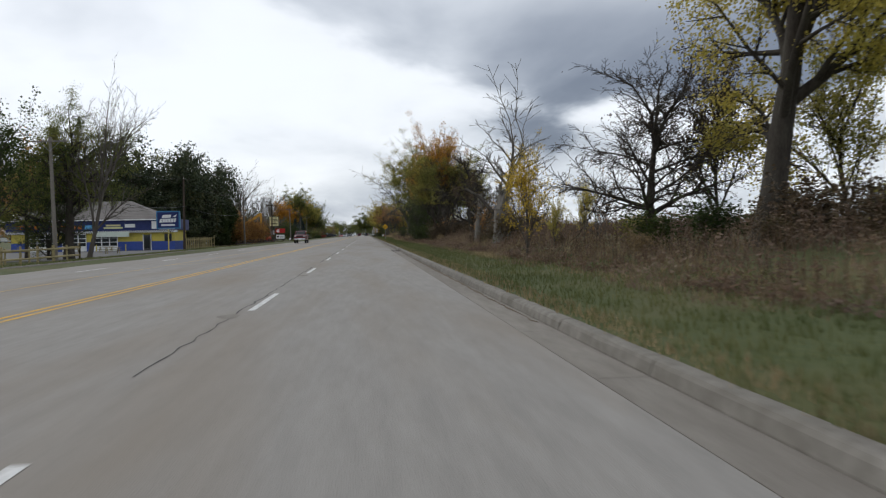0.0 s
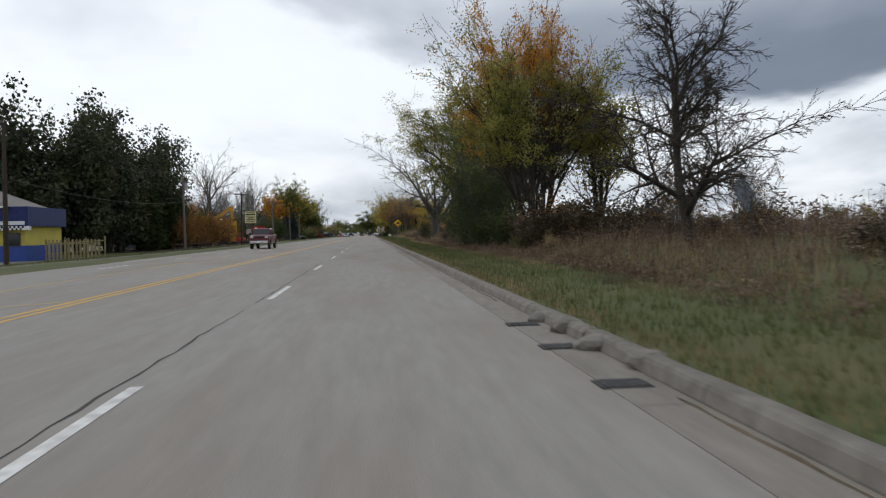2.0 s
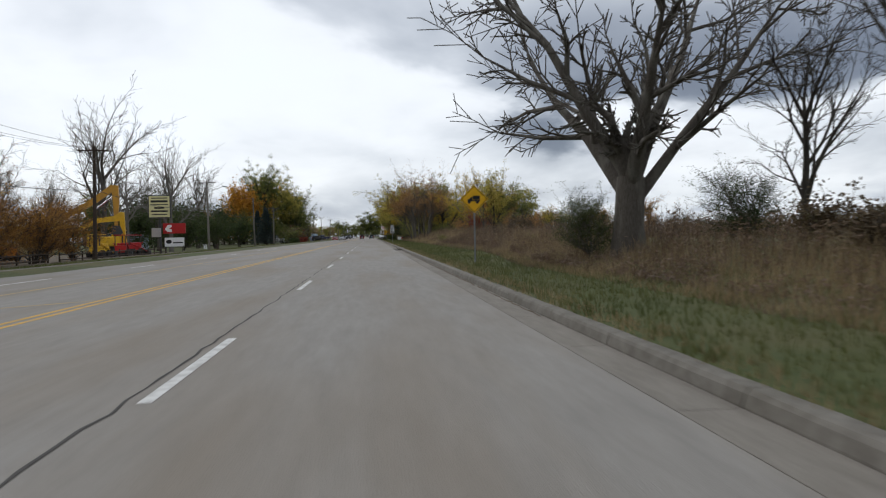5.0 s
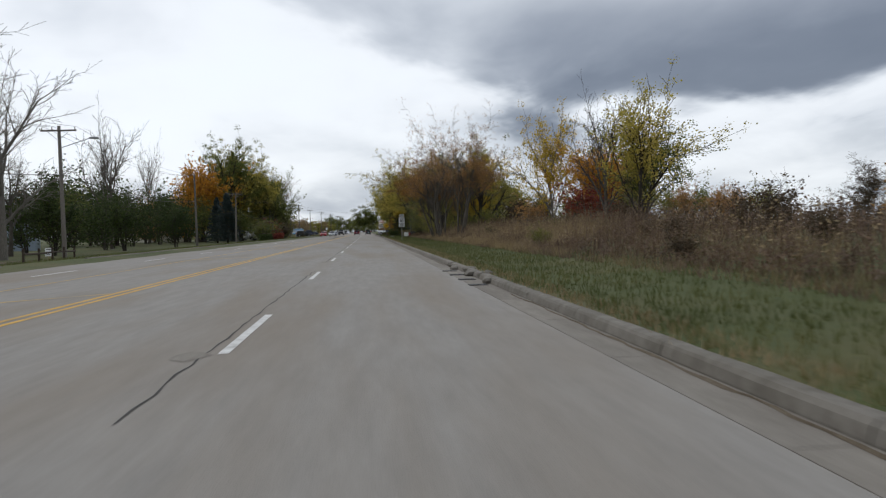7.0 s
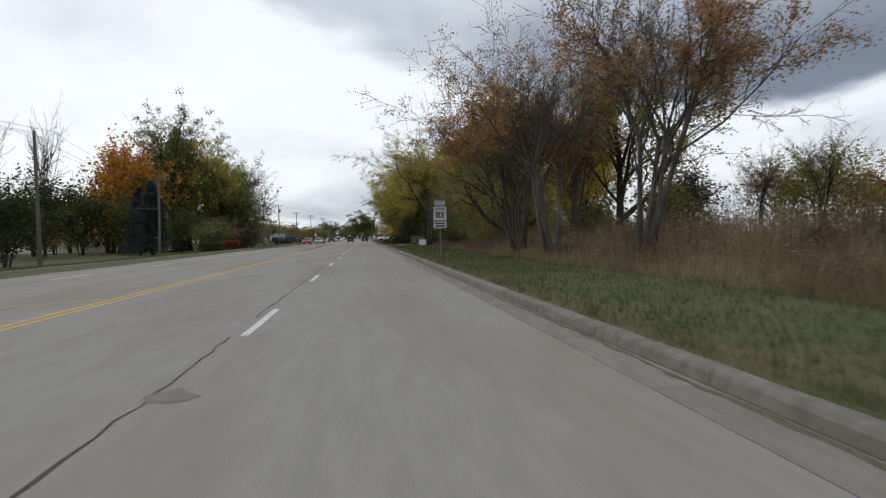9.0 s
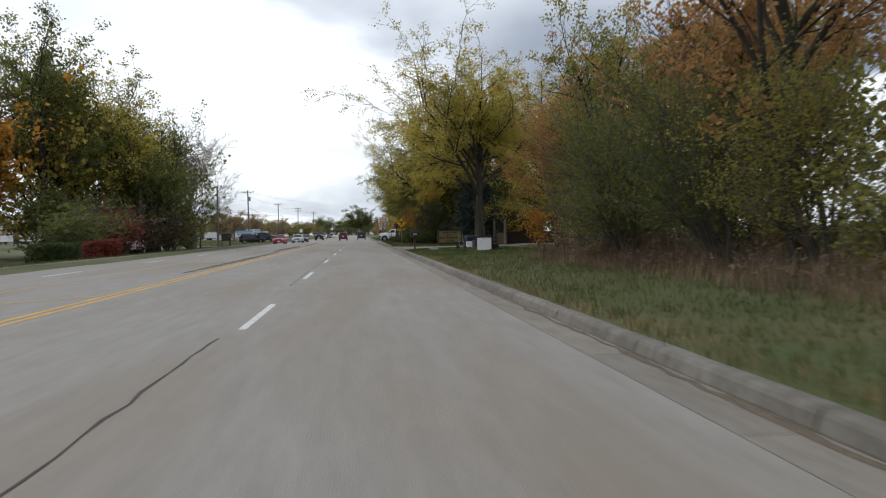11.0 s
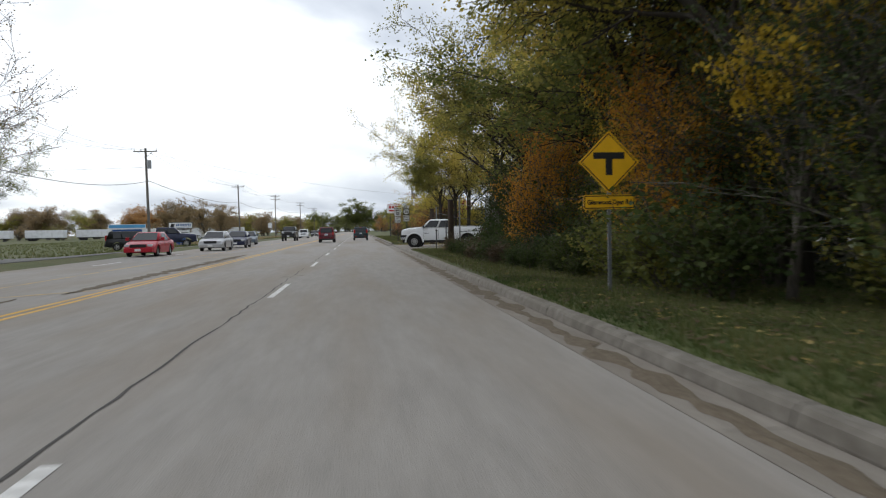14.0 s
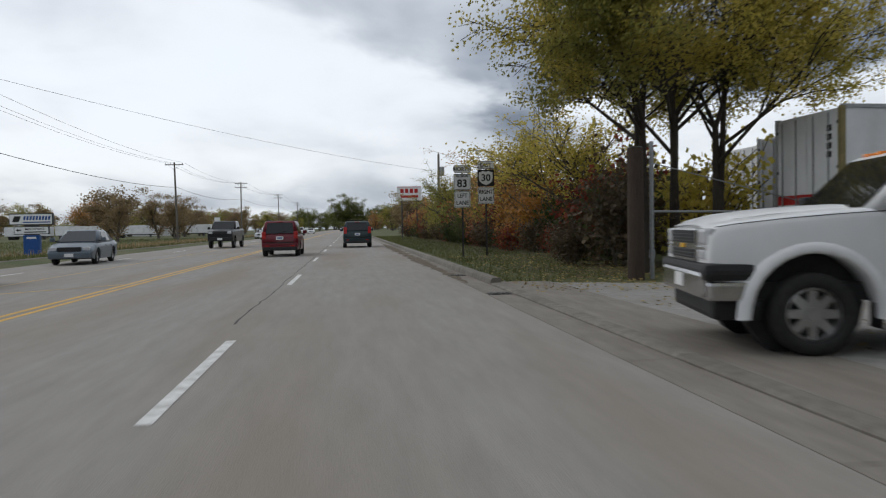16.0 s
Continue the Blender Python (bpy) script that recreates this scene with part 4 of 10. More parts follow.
ARCH = {
    "bare_a": archetype(11, 13, 0.26, dict(SPREADING, count=(6, 6, 5, 5)), 150, 0.09, 0.2),
    "bare_b": archetype(23, 13, 0.24, dict(UPRIGHT, count=(7, 6, 5, 4)), 0),
    "bare_c": archetype(31, 12, 0.26, dict(SPREADING, count=(6, 6, 5, 5), wig=(0.12, 0.2, 0.22, 0.22, 0.2)), 700, 0.10, 0.2),
    "sparse": archetype(41, 13, 0.17, dict(THIN, levels=4, count=(3, 5, 5, 4), start=(0.5, 0.25, 0.2, 0.2), fork=(2, 1, 1, 0), angle=((30, 58), (32, 60), (28, 58), (20, 50)), wig=(0.05, 0.13, 0.18, 0.2, 0.2), trop=(0.03, 0.05, 0.03, 0.0, 0.0), sides=(7, 5, 3, 3, 3)), 17000, 0.085, 0.3, stems=5, trunk_frac=0.5),
    "full_a": archetype(51, 14, 0.30, dict(LEAFY, count=(7, 7, 7), sides=(9, 6, 3, 3)), 30000, 0.105, 0.36),
    "full_b": archetype(61, 14, 0.28, dict(LEAFY_UP, count=(8, 7, 7), sides=(9, 6, 3, 3)), 30000, 0.105, 0.36),
    "full_c": archetype(71, 13, 0.2, dict(STEMMED, sides=(8, 5, 3, 3)), 28000, 0.105, 0.36, stems=4, trunk_frac=0.4),
    "willow": archetype(83, 15, 0.25, dict(WEEPING, levels=4, count=(7, 7, 6, 4), start=(0.55, 0.2, 0.15, 0.2), ratio=(1.1, 0.6, 0.5, 0.5), sides=(10, 7, 5, 3, 3), trop=(0.02, 0.03, -0.05, -0.15, -0.25)), 64000, 0.078, 0.28, long=1.4, hang=0.7, trunk_frac=0.4),
    "locust": archetype(97, 14, 0.2, dict(SPREADING, levels=3, count=(5, 6, 6), start=(0.5, 0.25, 0.2), leaf_levels=2, sides=(8, 5, 3, 3)), 34000, 0.085, 0.3, stems=5, trunk_frac=0.5),
    "slim": archetype(101, 8, 0.09, dict(UPRIGHT, levels=3, count=(10, 5, 4), leaf_levels=2), 9000, 0.09, 0.28),
    "shrub_a": archetype(111, 3.2, 0.05, BUSH, 1700, 0.13, 0.24, stems=6, trunk_frac=0.6),
    "shrub_b": archetype(121, 3.2, 0.05, BUSH, 1300, 0.13, 0.24, stems=7, trunk_frac=0.55),
    "shrub_bare": archetype(131, 3.2, 0.045, dict(SHRUB, levels=3, count=(4, 4, 4)), 300, 0.08, 0.2, stems=5, trunk_frac=0.6),
    "leafy_a": archetype(53, 14, 0.30, dict(LEAFY, count=(6, 6, 5), sides=(7, 5, 3, 3)), 14000, 0.15, 0.42),
    "leafy_b": archetype(63, 14, 0.28, dict(LEAFY_UP, count=(7, 6, 5), sides=(7, 5, 3, 3)), 14000, 0.15, 0.42),
    "leafy_c": archetype(73, 13, 0.2, dict(STEMMED, count=(4, 5, 4), sides=(6, 4, 3, 3)), 14000, 0.145, 0.42, stems=4, trunk_frac=0.4),
    "mid_a": archetype(52, 14, 0.30, dict(LEAFY, count=(6, 5, 4)), 5600, 0.27, 0.55),
    "mid_b": archetype(62, 14, 0.28, dict(LEAFY_UP, count=(7, 5, 4)), 5600, 0.27, 0.55),
    "mid_c": archetype(72, 13, 0.2, dict(STEMMED, count=(3, 4, 3)), 5200, 0.27, 0.55, stems=4, trunk_frac=0.4),
    "far_a": archetype(141, 14, 0.3, FAR, 6500, 0.23, 0.8, trunk_frac=0.4),
    "far_b": archetype(151, 14, 0.3, dict(FAR, angle=((30, 52), (28, 50))), 6500, 0.23, 0.8, trunk_frac=0.45),
    "mass": archetype(191, 7, 0.12, dict(MASS, count=(6, 4, 3)), 14000, 0.085, 0.36, stems=5, trunk_frac=0.5),
    "grove": archetype(197, 9, 0.14, dict(MASS, count=(5, 4, 2), sides=(4, 3, 3, 3)), 3600, 0.27, 0.55, stems=4, trunk_frac=0.5),
    "bare_wide": archetype(209, 13, 0.34, dict(SPREADING, count=(4, 8, 7, 6), start=(0.65, 0.2, 0.15, 0.15), angle=((34, 62), (30, 60), (28, 60), (25, 60)), ratio=(3.3, 0.46, 0.5, 0.5), fork=(2, 1, 1, 0), wig=(0.05, 0.12, 0.19, 0.22, 0.2), trop=(0.0, 0.015, 0.02, 0.0, -0.02), taper=(0.9, 0.2, 0.3, 0.3, 0.3), twig=0.013), 0, trunk_frac=0.18),
    "dead_vase": archetype(219, 12, 0.42, dict(SPREADING, count=(3, 7, 6, 4), start=(0.85, 0.3, 0.2, 0.2), angle=((38, 58), (28, 60), (30, 60), (25, 60)), ratio=(2.6, 0.42, 0.5, 0.5), fork=(1, 1, 1, 0), wig=(0.05, 0.08, 0.16, 0.2, 0.2), trop=(0.0, 0.10, 0.05, 0.0, 0.0), taper=(0.9, 0.2, 0.3, 0.3, 0.3), twig=0.013), 0, trunk_frac=0.24),
    "twiggy": archetype(221, 10, 0.19, dict(SPREADING, count=(9, 8, 7, 6), start=(0.22, 0.15, 0.12, 0.12), angle=((50, 88), (35, 70), (30, 65), (25, 60)), ratio=(0.75, 0.58, 0.52, 0.5), wig=(0.12, 0.2, 0.22, 0.25, 0.2), trop=(0.02, 0.0, -0.02, -0.03, -0.05), twig=0.011), 1400, 0.07, 0.2, trunk_frac=0.6),
    "cotton": archetype(233, 16, 0.42, dict(LEAFY, levels=4, count=(7, 7, 6, 4), start=(0.3, 0.2, 0.15, 0.15), angle=((35, 70), (35, 65), (30, 60), (25, 60)), ratio=(0.8, 0.55, 0.5, 0.5), fork=(3, 1, 1, 0), trop=(0.02, 0.0, -0.05, -0.12, -0.2), wig=(0.07, 0.16, 0.2, 0.2, 0.2), taper=(0.6, 0.3, 0.3, 0.3, 0.3), sides=(12, 8, 5, 3, 3)), 60000, 0.095, 0.4, hang=0.6, trunk_frac=0.46),
    "poplar": archetype(241, 15, 0.28, dict(LEAFY_UP, levels=4, count=(6, 6, 5, 3), start=(0.25, 0.25, 0.2, 0.2), fork=(3, 1, 1, 0), sides=(9, 6, 4, 3, 3)), 30000, 0.105, 0.34, stems=3, trunk_frac=0.42, fill=0.5, clear=0.33),
    "vase": archetype(257, 11, 0.21, dict(SPREADING, levels=4, count=(3, 7, 6, 4), start=(0.72, 0.25, 0.2, 0.2), angle=((40, 72), (35, 65), (30, 60), (30, 60)), ratio=(1.35, 0.42, 0.5, 0.5), fork=(2, 1, 1, 0), wig=(0.05, 0.11, 0.18, 0.2, 0.2), trop=(0.01, 0.04, 0.0, -0.05, -0.1), taper=(0.7, 0.25, 0.3, 0.3, 0.3), sides=(9, 6, 4, 3, 3), twig=0.009), 34000, 0.075, 0.3, stems=2, trunk_frac=0.42, tilt=(0.04, 0.26), fill=0.6, clear=0.31),
    "open": archetype(263, 12, 0.2, dict(SPREADING, levels=4, count=(3, 7, 6, 5), start=(0.6, 0.25, 0.2, 0.2), angle=((25, 58), (32, 62), (30, 60), (30, 60)), ratio=(1.2, 0.45, 0.5, 0.5), fork=(2, 1, 1, 0), wig=(0.05, 0.12, 0.18, 0.2, 0.2), trop=(0.02, 0.04, 0.0, -0.02, -0.05), taper=(0.7, 0.25, 0.3, 0.3, 0.3), sides=(8, 6, 4, 3, 3), twig=0.009), 17000, 0.085, 0.3, stems=4, trunk_frac=0.45, tilt=(0.06, 0.34), fill=0.5, clear=0.34),
    "thicket": archetype(193, 2.2, 0.03, dict(BUSH, count=(6, 4)), 1800, 0.105, 0.24, stems=4, trunk_frac=0.55),
    "pine": archetype(195, 17, 0.28, dict(MASS, count=(17, 6, 3), start=(0.06, 0.15, 0.2), ratio=(0.42, 0.6, 0.5), angle=((60, 88), (35, 60), (30, 60)), fall=(0.15, 0.3, 0.3), fork=(4, 1, 0, 0)), 9500, 0.42, 0.85, trunk_frac=0.62),
    "spruce": conifer(161, 9, 2.4, 0.16, 36, 10, 62, 0.2, size=0.17),
    "cedar": conifer(181, 7, 1.9, 0.14, 26, 8, 34, -0.35, 0.02, 0.34, 0.3),
}
NAMES = {"shrub_a": "shrub", "shrub_b": "shrub", "shrub_bare": "shrub", "thicket": "shrub", "spruce": "spruce_tree", "pine": "pine_tree", "cedar": "cedar_tree", "bare_a": "bare_tree", "bare_b": "bare_tree", "bare_c": "bare_tree", "bare_wide": "bare_tree", "dead_vase": "bare_tree", "twiggy": "bare_tree"}


def plant(kind, x, y, height, leaf=None, label="", width=1.0, turn=None, bark=None, group="", lean=(0, 0)):
    name = NAMES.get(kind, "tree")
    if kind.startswith("full") and (x < -33 or x > 18):
        kind = kind.replace("full", "mid")  # coarser leaves where the camera stays far off
    elif kind.startswith("full") and (x < -15 or x > 9.6):
        kind = kind.replace("full", "leafy")
    wood, crown = ARCH[kind]
    turn = (x * 37 + y * 13) % 360 if turn is None else turn
    m = pose(x, y, land_z(x, y) - 0.03, lean[0], lean[1], turn) @ Matrix.Diagonal((height * width, height * width, height, 1))
    t = new(name)
    t.empty_display_size = 0.1
    t.matrix_basis = m
    tagged(t, label or "leafy roadside tree", {"shrub": "shrub"}.get(name, "tree"), group)
    bare = crown is not None and crown.name.startswith("bare_crown")
    for part_name, me, mat in (("trunk", wood, bark), ("bare_crown" if bare else "crown", crown, bark if bare else leaf)):
        if me is None:
            continue
        ob = new(part_name, me)
        ob.parent = t
        if mat is not None:
            ob.material_slots[0].link = "OBJECT"
            ob.material_slots[0].material = mat
    return t


# ---- trees and shrubs beside the near lanes ----
BARE = "leafless grey roadside tree with fine twigs"
plant("cotton", 11.4, 19.5, 14.2, LEAF_YGREEN, "thick-trunked tree with drooping yellow-green leaves", bark=BARK_DARK, width=1.0, turn=140)
plant("slim", 13.0, 25.4, 8.5, LEAF_BRUSH, "thin dark tree in tall weeds", bark=BARK_DARK, width=0.8)
plant("slim", 15.5, 21.5, 7.5, LEAF_OLIVE, "thin tree with olive leaves in tall weeds", bark=BARK_DARK, width=0.9)
for x, y, h, leaf in ((11.0, 21.5, 1.9, LEAF_DARK), (12.2, 18.5, 2.2, LEAF_BRUSH), (9.9, 23.5, 1.7, LEAF_DARK), (13.6, 22.5, 2.2, LEAF_BRUSH), (14.5, 17.5, 2.4, LEAF_OLIVE), (16, 20.5, 2.6, LEAF_BRUSH), (12.0, 15.0, 1.8, LEAF_BRUSH), (10.6, 27.5, 1.6, LEAF_OLIVE)):
    plant("thicket", x, y, h, leaf, "dense dark brush at a tree's foot", width=1.3, group="roadside brush")
plant("twiggy", 10.6, 25.3, 8.4, LEAF_BRUSH, "dark leafless tree in tall weeds", bark=BARK_DARK, width=1.1)
plant("dead_vase", 8.5, 43.9, 12.4, None, "leafless grey tree with a vine round its trunk", width=1.5, bark=BARK_PALE, turn=100)
plant("thicket", 8.6, 43.3, 3.0, LEAF_BRUSH, "brown vine and brush round the trunk of a bare tree", width=0.8, group="roadside brush")
plant("slim", 6.7, 29.4, 5.2, LEAF_YELLOW, "slender young tree with bright yellow leaves", width=0.75)
plant("slim", 8.3, 31.2, 2.9, LEAF_YGREEN, "small young tree with yellow-green leaves", width=0.6)
plant("slim", 9.8, 31.6, 3.5, LEAF_YGREEN, "small young tree with yellow-green leaves", width=0.55)
plant("shrub_bare", 11.0, 33, 4.0, LEAF_RUST, "leafless brown roadside shrub", group="roadside brush")
plant("twiggy", 10.4, 68.8, 10.2, LEAF_BRUSH, "dark crooked leafless tree", bark=BARK_DARK, width=1.0, turn=40)
for x, y, h in ((9.6, 51.6, 3.2), (11.0, 54.0, 3.8), (12.4, 51.0, 3.6), (10.2, 56.5, 3.0)):
    plant("shrub_bare", x, y, h, LEAF_BRUSH, "tangled brown shrub with few leaves", width=1.2, group="roadside brush")
for x, y, h in ((9.2, 50.2, 1.6), (10.4, 52.6, 2.0), (11.8, 53.0, 2.3), (9.8, 54.6, 1.7), (13.2, 55.0, 2.4)):
    plant("thicket", x, y, h, LEAF_BRUSH, "low brown roadside brush", width=1.2, group="roadside brush")
plant("poplar", 9.6, 86.6, 15.6, LEAF_ORANGE, "tall cottonwood with orange upper leaves", bark=BARK_GREY, width=0.8)
plant("poplar", 9.0, 84.6, 12.6, LEAF_OLIVE, "olive-leaved multi-stemmed roadside tree", width=1.15, bark=BARK_DARK, turn=100)
plant("full_c", 12.8, 85.6, 10.0, LEAF_OLIVE, "olive-leaved tree standing beside the road", width=1.0, bark=BARK_DARK)
plant("mass", 7.4, 93.2, 6.4, LEAF_DARK, "dense dark green bushy tree", width=1.25)
plant("mass", 8.6, 97.0, 6.6, LEAF_DARK, "dense dark green bushy tree", width=1.2, turn=70)
plant("full_c", 10.0, 100.0, 12.0, LEAF_GREEN, "dense green roadside tree", width=1.3)
plant("mass", 8.0, 102.5, 6.0, LEAF_DARK, "dense dark green bushy tree", width=1.15, turn=200)
plant("mass", 9.5, 107.0, 7.0, LEAF_GREEN, "dense green bushy tree", width=1.15, turn=120)
plant("full_a", 12.6, 101, 12, LEAF_GREEN, "dense green roadside tree", bark=BARK_DARK)
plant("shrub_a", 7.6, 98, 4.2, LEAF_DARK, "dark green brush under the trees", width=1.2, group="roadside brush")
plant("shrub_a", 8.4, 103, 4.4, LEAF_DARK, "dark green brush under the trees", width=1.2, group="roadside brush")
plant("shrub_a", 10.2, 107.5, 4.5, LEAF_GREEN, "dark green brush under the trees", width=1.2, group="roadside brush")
plant("bare_b", 8.2, 106, 12.5, None, "grey dead tree with broken upper limbs", width=0.8, bark=BARK_GREY)
plant("cotton", 8.9, 114.6, 15, LEAF_OLIVE, "thick-trunked spreading tree with thin olive leaves", bark=BARK_DARK, width=1.0, turn=60)
# The shadow over the weeds here is put into these thickets' dark leaves.
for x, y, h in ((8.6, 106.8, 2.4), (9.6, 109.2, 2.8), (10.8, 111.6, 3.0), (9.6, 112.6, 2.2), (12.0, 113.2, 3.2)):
    plant("thicket", x, y, h, LEAF_DARK, "dark brush beside a thick trunk, shade put into its leaf colour", width=1.3, group="roadside brush")
for x, y, h, leaf in ((9.2, 117.5, 1.7, LEAF_BRUSH), (10.4, 119.6, 1.7, LEAF_BRONZE), (9.4, 121.8, 1.6, LEAF_BRUSH), (11.2, 123.4, 1.8, LEAF_BRUSH), (10.0, 125.8, 1.6, LEAF_OLIVE), (11.8, 127.6, 2.2, LEAF_BRUSH), (9.6, 129.8, 1.5, LEAF_BRUSH), (12.6, 131.5, 2.0, LEAF_BRUSH), (11.0, 134.0, 1.6, LEAF_BRUSH)):
    plant("thicket", x, y, h, leaf, "dark brush among tall roadside weeds", width=1.3, group="roadside brush")
plant("full_b", 13.0, 119, 12, LEAF_OLIVE, "olive-leaved tree standing beside the road", bark=BARK_DARK)
plant("bare_wide", 8.5, 140.6, 16.8, None, "wide leafless roadside tree with arching limbs", width=1.0, bark=BARK_GREY, turn=70)
plant("bare_b", 9.8, 128.8, 11.5, None, "slim upright leafless tree", bark=BARK_DARK, width=0.75)
plant("bare_b", 12.5, 137, 8.5, None, BARE, bark=BARK_DARK)
plant("mass", 7.6, 141.5, 2.9, LEAF_DARK, "low rounded dark green bush", width=1.3)
plant("mass", 10.8, 137, 2.7, LEAF_DARK, "low rounded dark green bush", width=1.4)
rng = random.Random(12)
for x, y, h, leaf in ((8.0, 81.6, 1.7, LEAF_BRUSH), (8.7, 83.6, 2.4, LEAF_BRUSH), (9.8, 85.0, 2.8, LEAF_RUST), (11.2, 86.5, 3.0, LEAF_BRUSH), (10.4, 82.8, 2.4, LEAF_BRUSH)):
    plant("thicket", x, y, h, leaf, "rusty brown brush at the trees' foot", width=1.3, group="roadside brush")
# brush behind the verge and the thicket that closes the view down the road
for i in range(26):
    y = 22 + i * 9.3 + rng.uniform(-3, 3)
    x = rng.uniform(11, 19)
    if 196 < y < 216:
        continue
    k = rng.choice(("shrub_bare", "shrub_b", "shrub_bare"))
    plant(k, x, y, rng.uniform(1.0, 1.7), rng.choice((LEAF_FAR, LEAF_BRUSH, LEAF_BRUSH)), "brown roadside shrub among tall weeds", width=1.2, group="roadside brush")
for i in range(14):
    y = 152 + i * 3.6
    plant(rng.choice(("shrub_b", "shrub_bare", "slim")), rng.uniform(12, 17), y, rng.uniform(1.8, 3.0), rng.choice((LEAF_RUST, LEAF_BRUSH, LEAF_RUST)), "autumn-brown shrub beside the weeds", group="roadside brush")
plant("slim", 14.4, 202, 9.0, LEAF_YGREEN, "slender tree with yellow-green leaves", width=0.95, bark=BARK_DARK)
plant("slim", 15.8, 205, 7.4, LEAF_GREEN, "slender tree with green leaves", width=1.3)
plant("slim", 14.1, 218.6, 10.4, LEAF_YELLOW, "tall thin tree with pale yellow leaves", width=0.9, bark=BARK_PALE)
plant("full_c", 16.3, 214.8, 7.6, LEAF_ORANGE, "low spreading tree with rusty orange leaves", width=1.2)
plant("full_c", 19.0, 222, 7.2, LEAF_RUST, "low spreading tree with brown-orange leaves", width=1.2)
plant("shrub_a", 14, 210, 3.6, LEAF_RED, "dark red shrub under an orange tree", width=1.3, group="roadside brush")
plant("shrub_b", 13, 221, 3.4, LEAF_RUST, "brown shrub under the trees", width=1.3, group="roadside brush")
plant("bare_b", 13.8, 205.5, 9.6, None, "thin leafless tree among brush", bark=BARK_GREY, width=0.9)
for x, y, h, leaf in ((30, 254, 6.5, LEAF_OLIVE), (24.5, 251, 5.5, LEAF_OLIVE), (36, 258, 6.5, LEAF_RUST), (20, 257, 5.5, LEAF_OLIVE), (42, 252, 6.5, LEAF_GREEN), (34, 242, 5.5, LEAF_OLIVE), (40, 240, 5.5, LEAF_RUST), (47, 246, 6.0, LEAF_OLIVE)):
    plant("grove", x, y, h, leaf, "rounded autumn tree beyond the weeds", width=1.1)
plant("far_a", 23, 226, 8, LEAF_OLIVE, "rounded olive tree across the weeds")
plant("sparse", 17.2, 237.0, 5.4, LEAF_OLIVE, "small open tree with a few olive leaves on the bank", bark=BARK_DARK)
plant("sparse", 20.5, 247.0, 6.0, LEAF_RUST, "small open tree with thin brown leaves on the bank", bark=BARK_DARK, turn=90)
for x, y, h, leaf in ((24.5, 240, 4.6, LEAF_BRUSH), (17.5, 249, 5.0, LEAF_BRUSH)):
    plant("grove", x, y, h, leaf, "rounded autumn tree beyond the weeds", width=1.15, bark=BARK_DARK)
for x, y, h in ((15.5, 216.5, 3.0), (17.0, 219.5, 3.4), (19.0, 217.5, 3.2), (20.5, 222.0, 3.6)):
    plant("thicket", x, y, h, LEAF_BRUSH, "dark brush on a weedy bank", width=1.3, group="roadside brush")
plant("full_c", 31, 244, 5.6, LEAF_YGREEN, "yellow-green tree at the field edge")
plant("open", 8.5, 233.4, 13.8, LEAF_RUST, "wide open tree with slim stems and thin brown leaves", bark=BARK_GREY, turn=35)
plant("open", 7.7, 240.4, 13.4, LEAF_RUST, "wide open tree with slim stems and thin brown leaves", bark=BARK_GREY, turn=200)
plant("open", 7.6, 246.5, 12.8, LEAF_BRONZE, "wide open tree with slim stems and bronze leaves", bark=BARK_GREY, turn=300)
for x, y, h, leaf, turn in ((8.0, 249.5, 11.0, LEAF_OLIVE, 310), (10.4, 247.0, 10.4, LEAF_RUST, 120)):
    plant("sparse", x, y, h, leaf, "multi-stemmed tree with thin brown leaves", width=1.0, bark=BARK_GREY, turn=turn)
plant("full_b", 12.5, 246, 11.5, LEAF_OLIVE, "tree with olive and rust leaves", bark=BARK_DARK)
plant("full_a", 9.2, 255, 11.8, LEAF_OLIVE, "tree with olive and yellow leaves", bark=BARK_DARK)
plant("full_c", 14, 258, 10.5, LEAF_YELLOW, "bright yellow autumn tree beside the road", bark=BARK_DARK)
plant("full_b", 10.5, 264, 12.5, LEAF_OLIVE, "olive-leaved tree standing beside the road", bark=BARK_DARK)
plant("full_a", 10.0, 274, 13, LEAF_RUST, "tree with rust and orange leaves", bark=BARK_DARK)
plant("full_c", 12.5, 281, 12, LEAF_RUST, "tree with brown-orange leaves", bark=BARK_DARK)
plant("full_a", 11.0, 290, 12.5, LEAF_OLIVE, "tree with olive and brown leaves", bark=BARK_DARK, width=0.9)
plant("full_b", 15.0, 293, 13, LEAF_RUST, "tree with brown-orange leaves", bark=BARK_DARK)
for y in (240, 248, 254, 262, 270, 278):
    plant(rng.choice(("shrub_a", "shrub_b")), rng.uniform(9, 13), y, rng.uniform(2.4, 3.6), rng.choice((LEAF_RUST, LEAF_GREEN, LEAF_OLIVE)), "brown and green undergrowth", width=1.3, group="roadside brush")
for y, h in ((266, 5.0), (272.5, 6.2), (277, 7.0), (281.5, 6.4), (286, 6.8), (290.5, 5.0)):
    plant("mass", 9.3 + 0.7 * math.sin(y), y, h, LEAF_GREEN if h > 6.3 else rng.choice((LEAF_RUST, LEAF_OLIVE)), "dense shady tree with dull autumn leaves", width=1.1)
plant("full_a", 12.8, 298.5, 11.5, LEAF_RUST, "tree with dark rust and green leaves", bark=BARK_DARK, width=1.2)
plant("full_c", 17.0, 303, 11, LEAF_GREEN, "dark green tree beside the yard", bark=BARK_DARK, width=1.1)
plant("locust", 13.5, 301.5, 10, LEAF_RUST, "thin-stemmed tree with rusty leaves", bark=BARK_DARK)
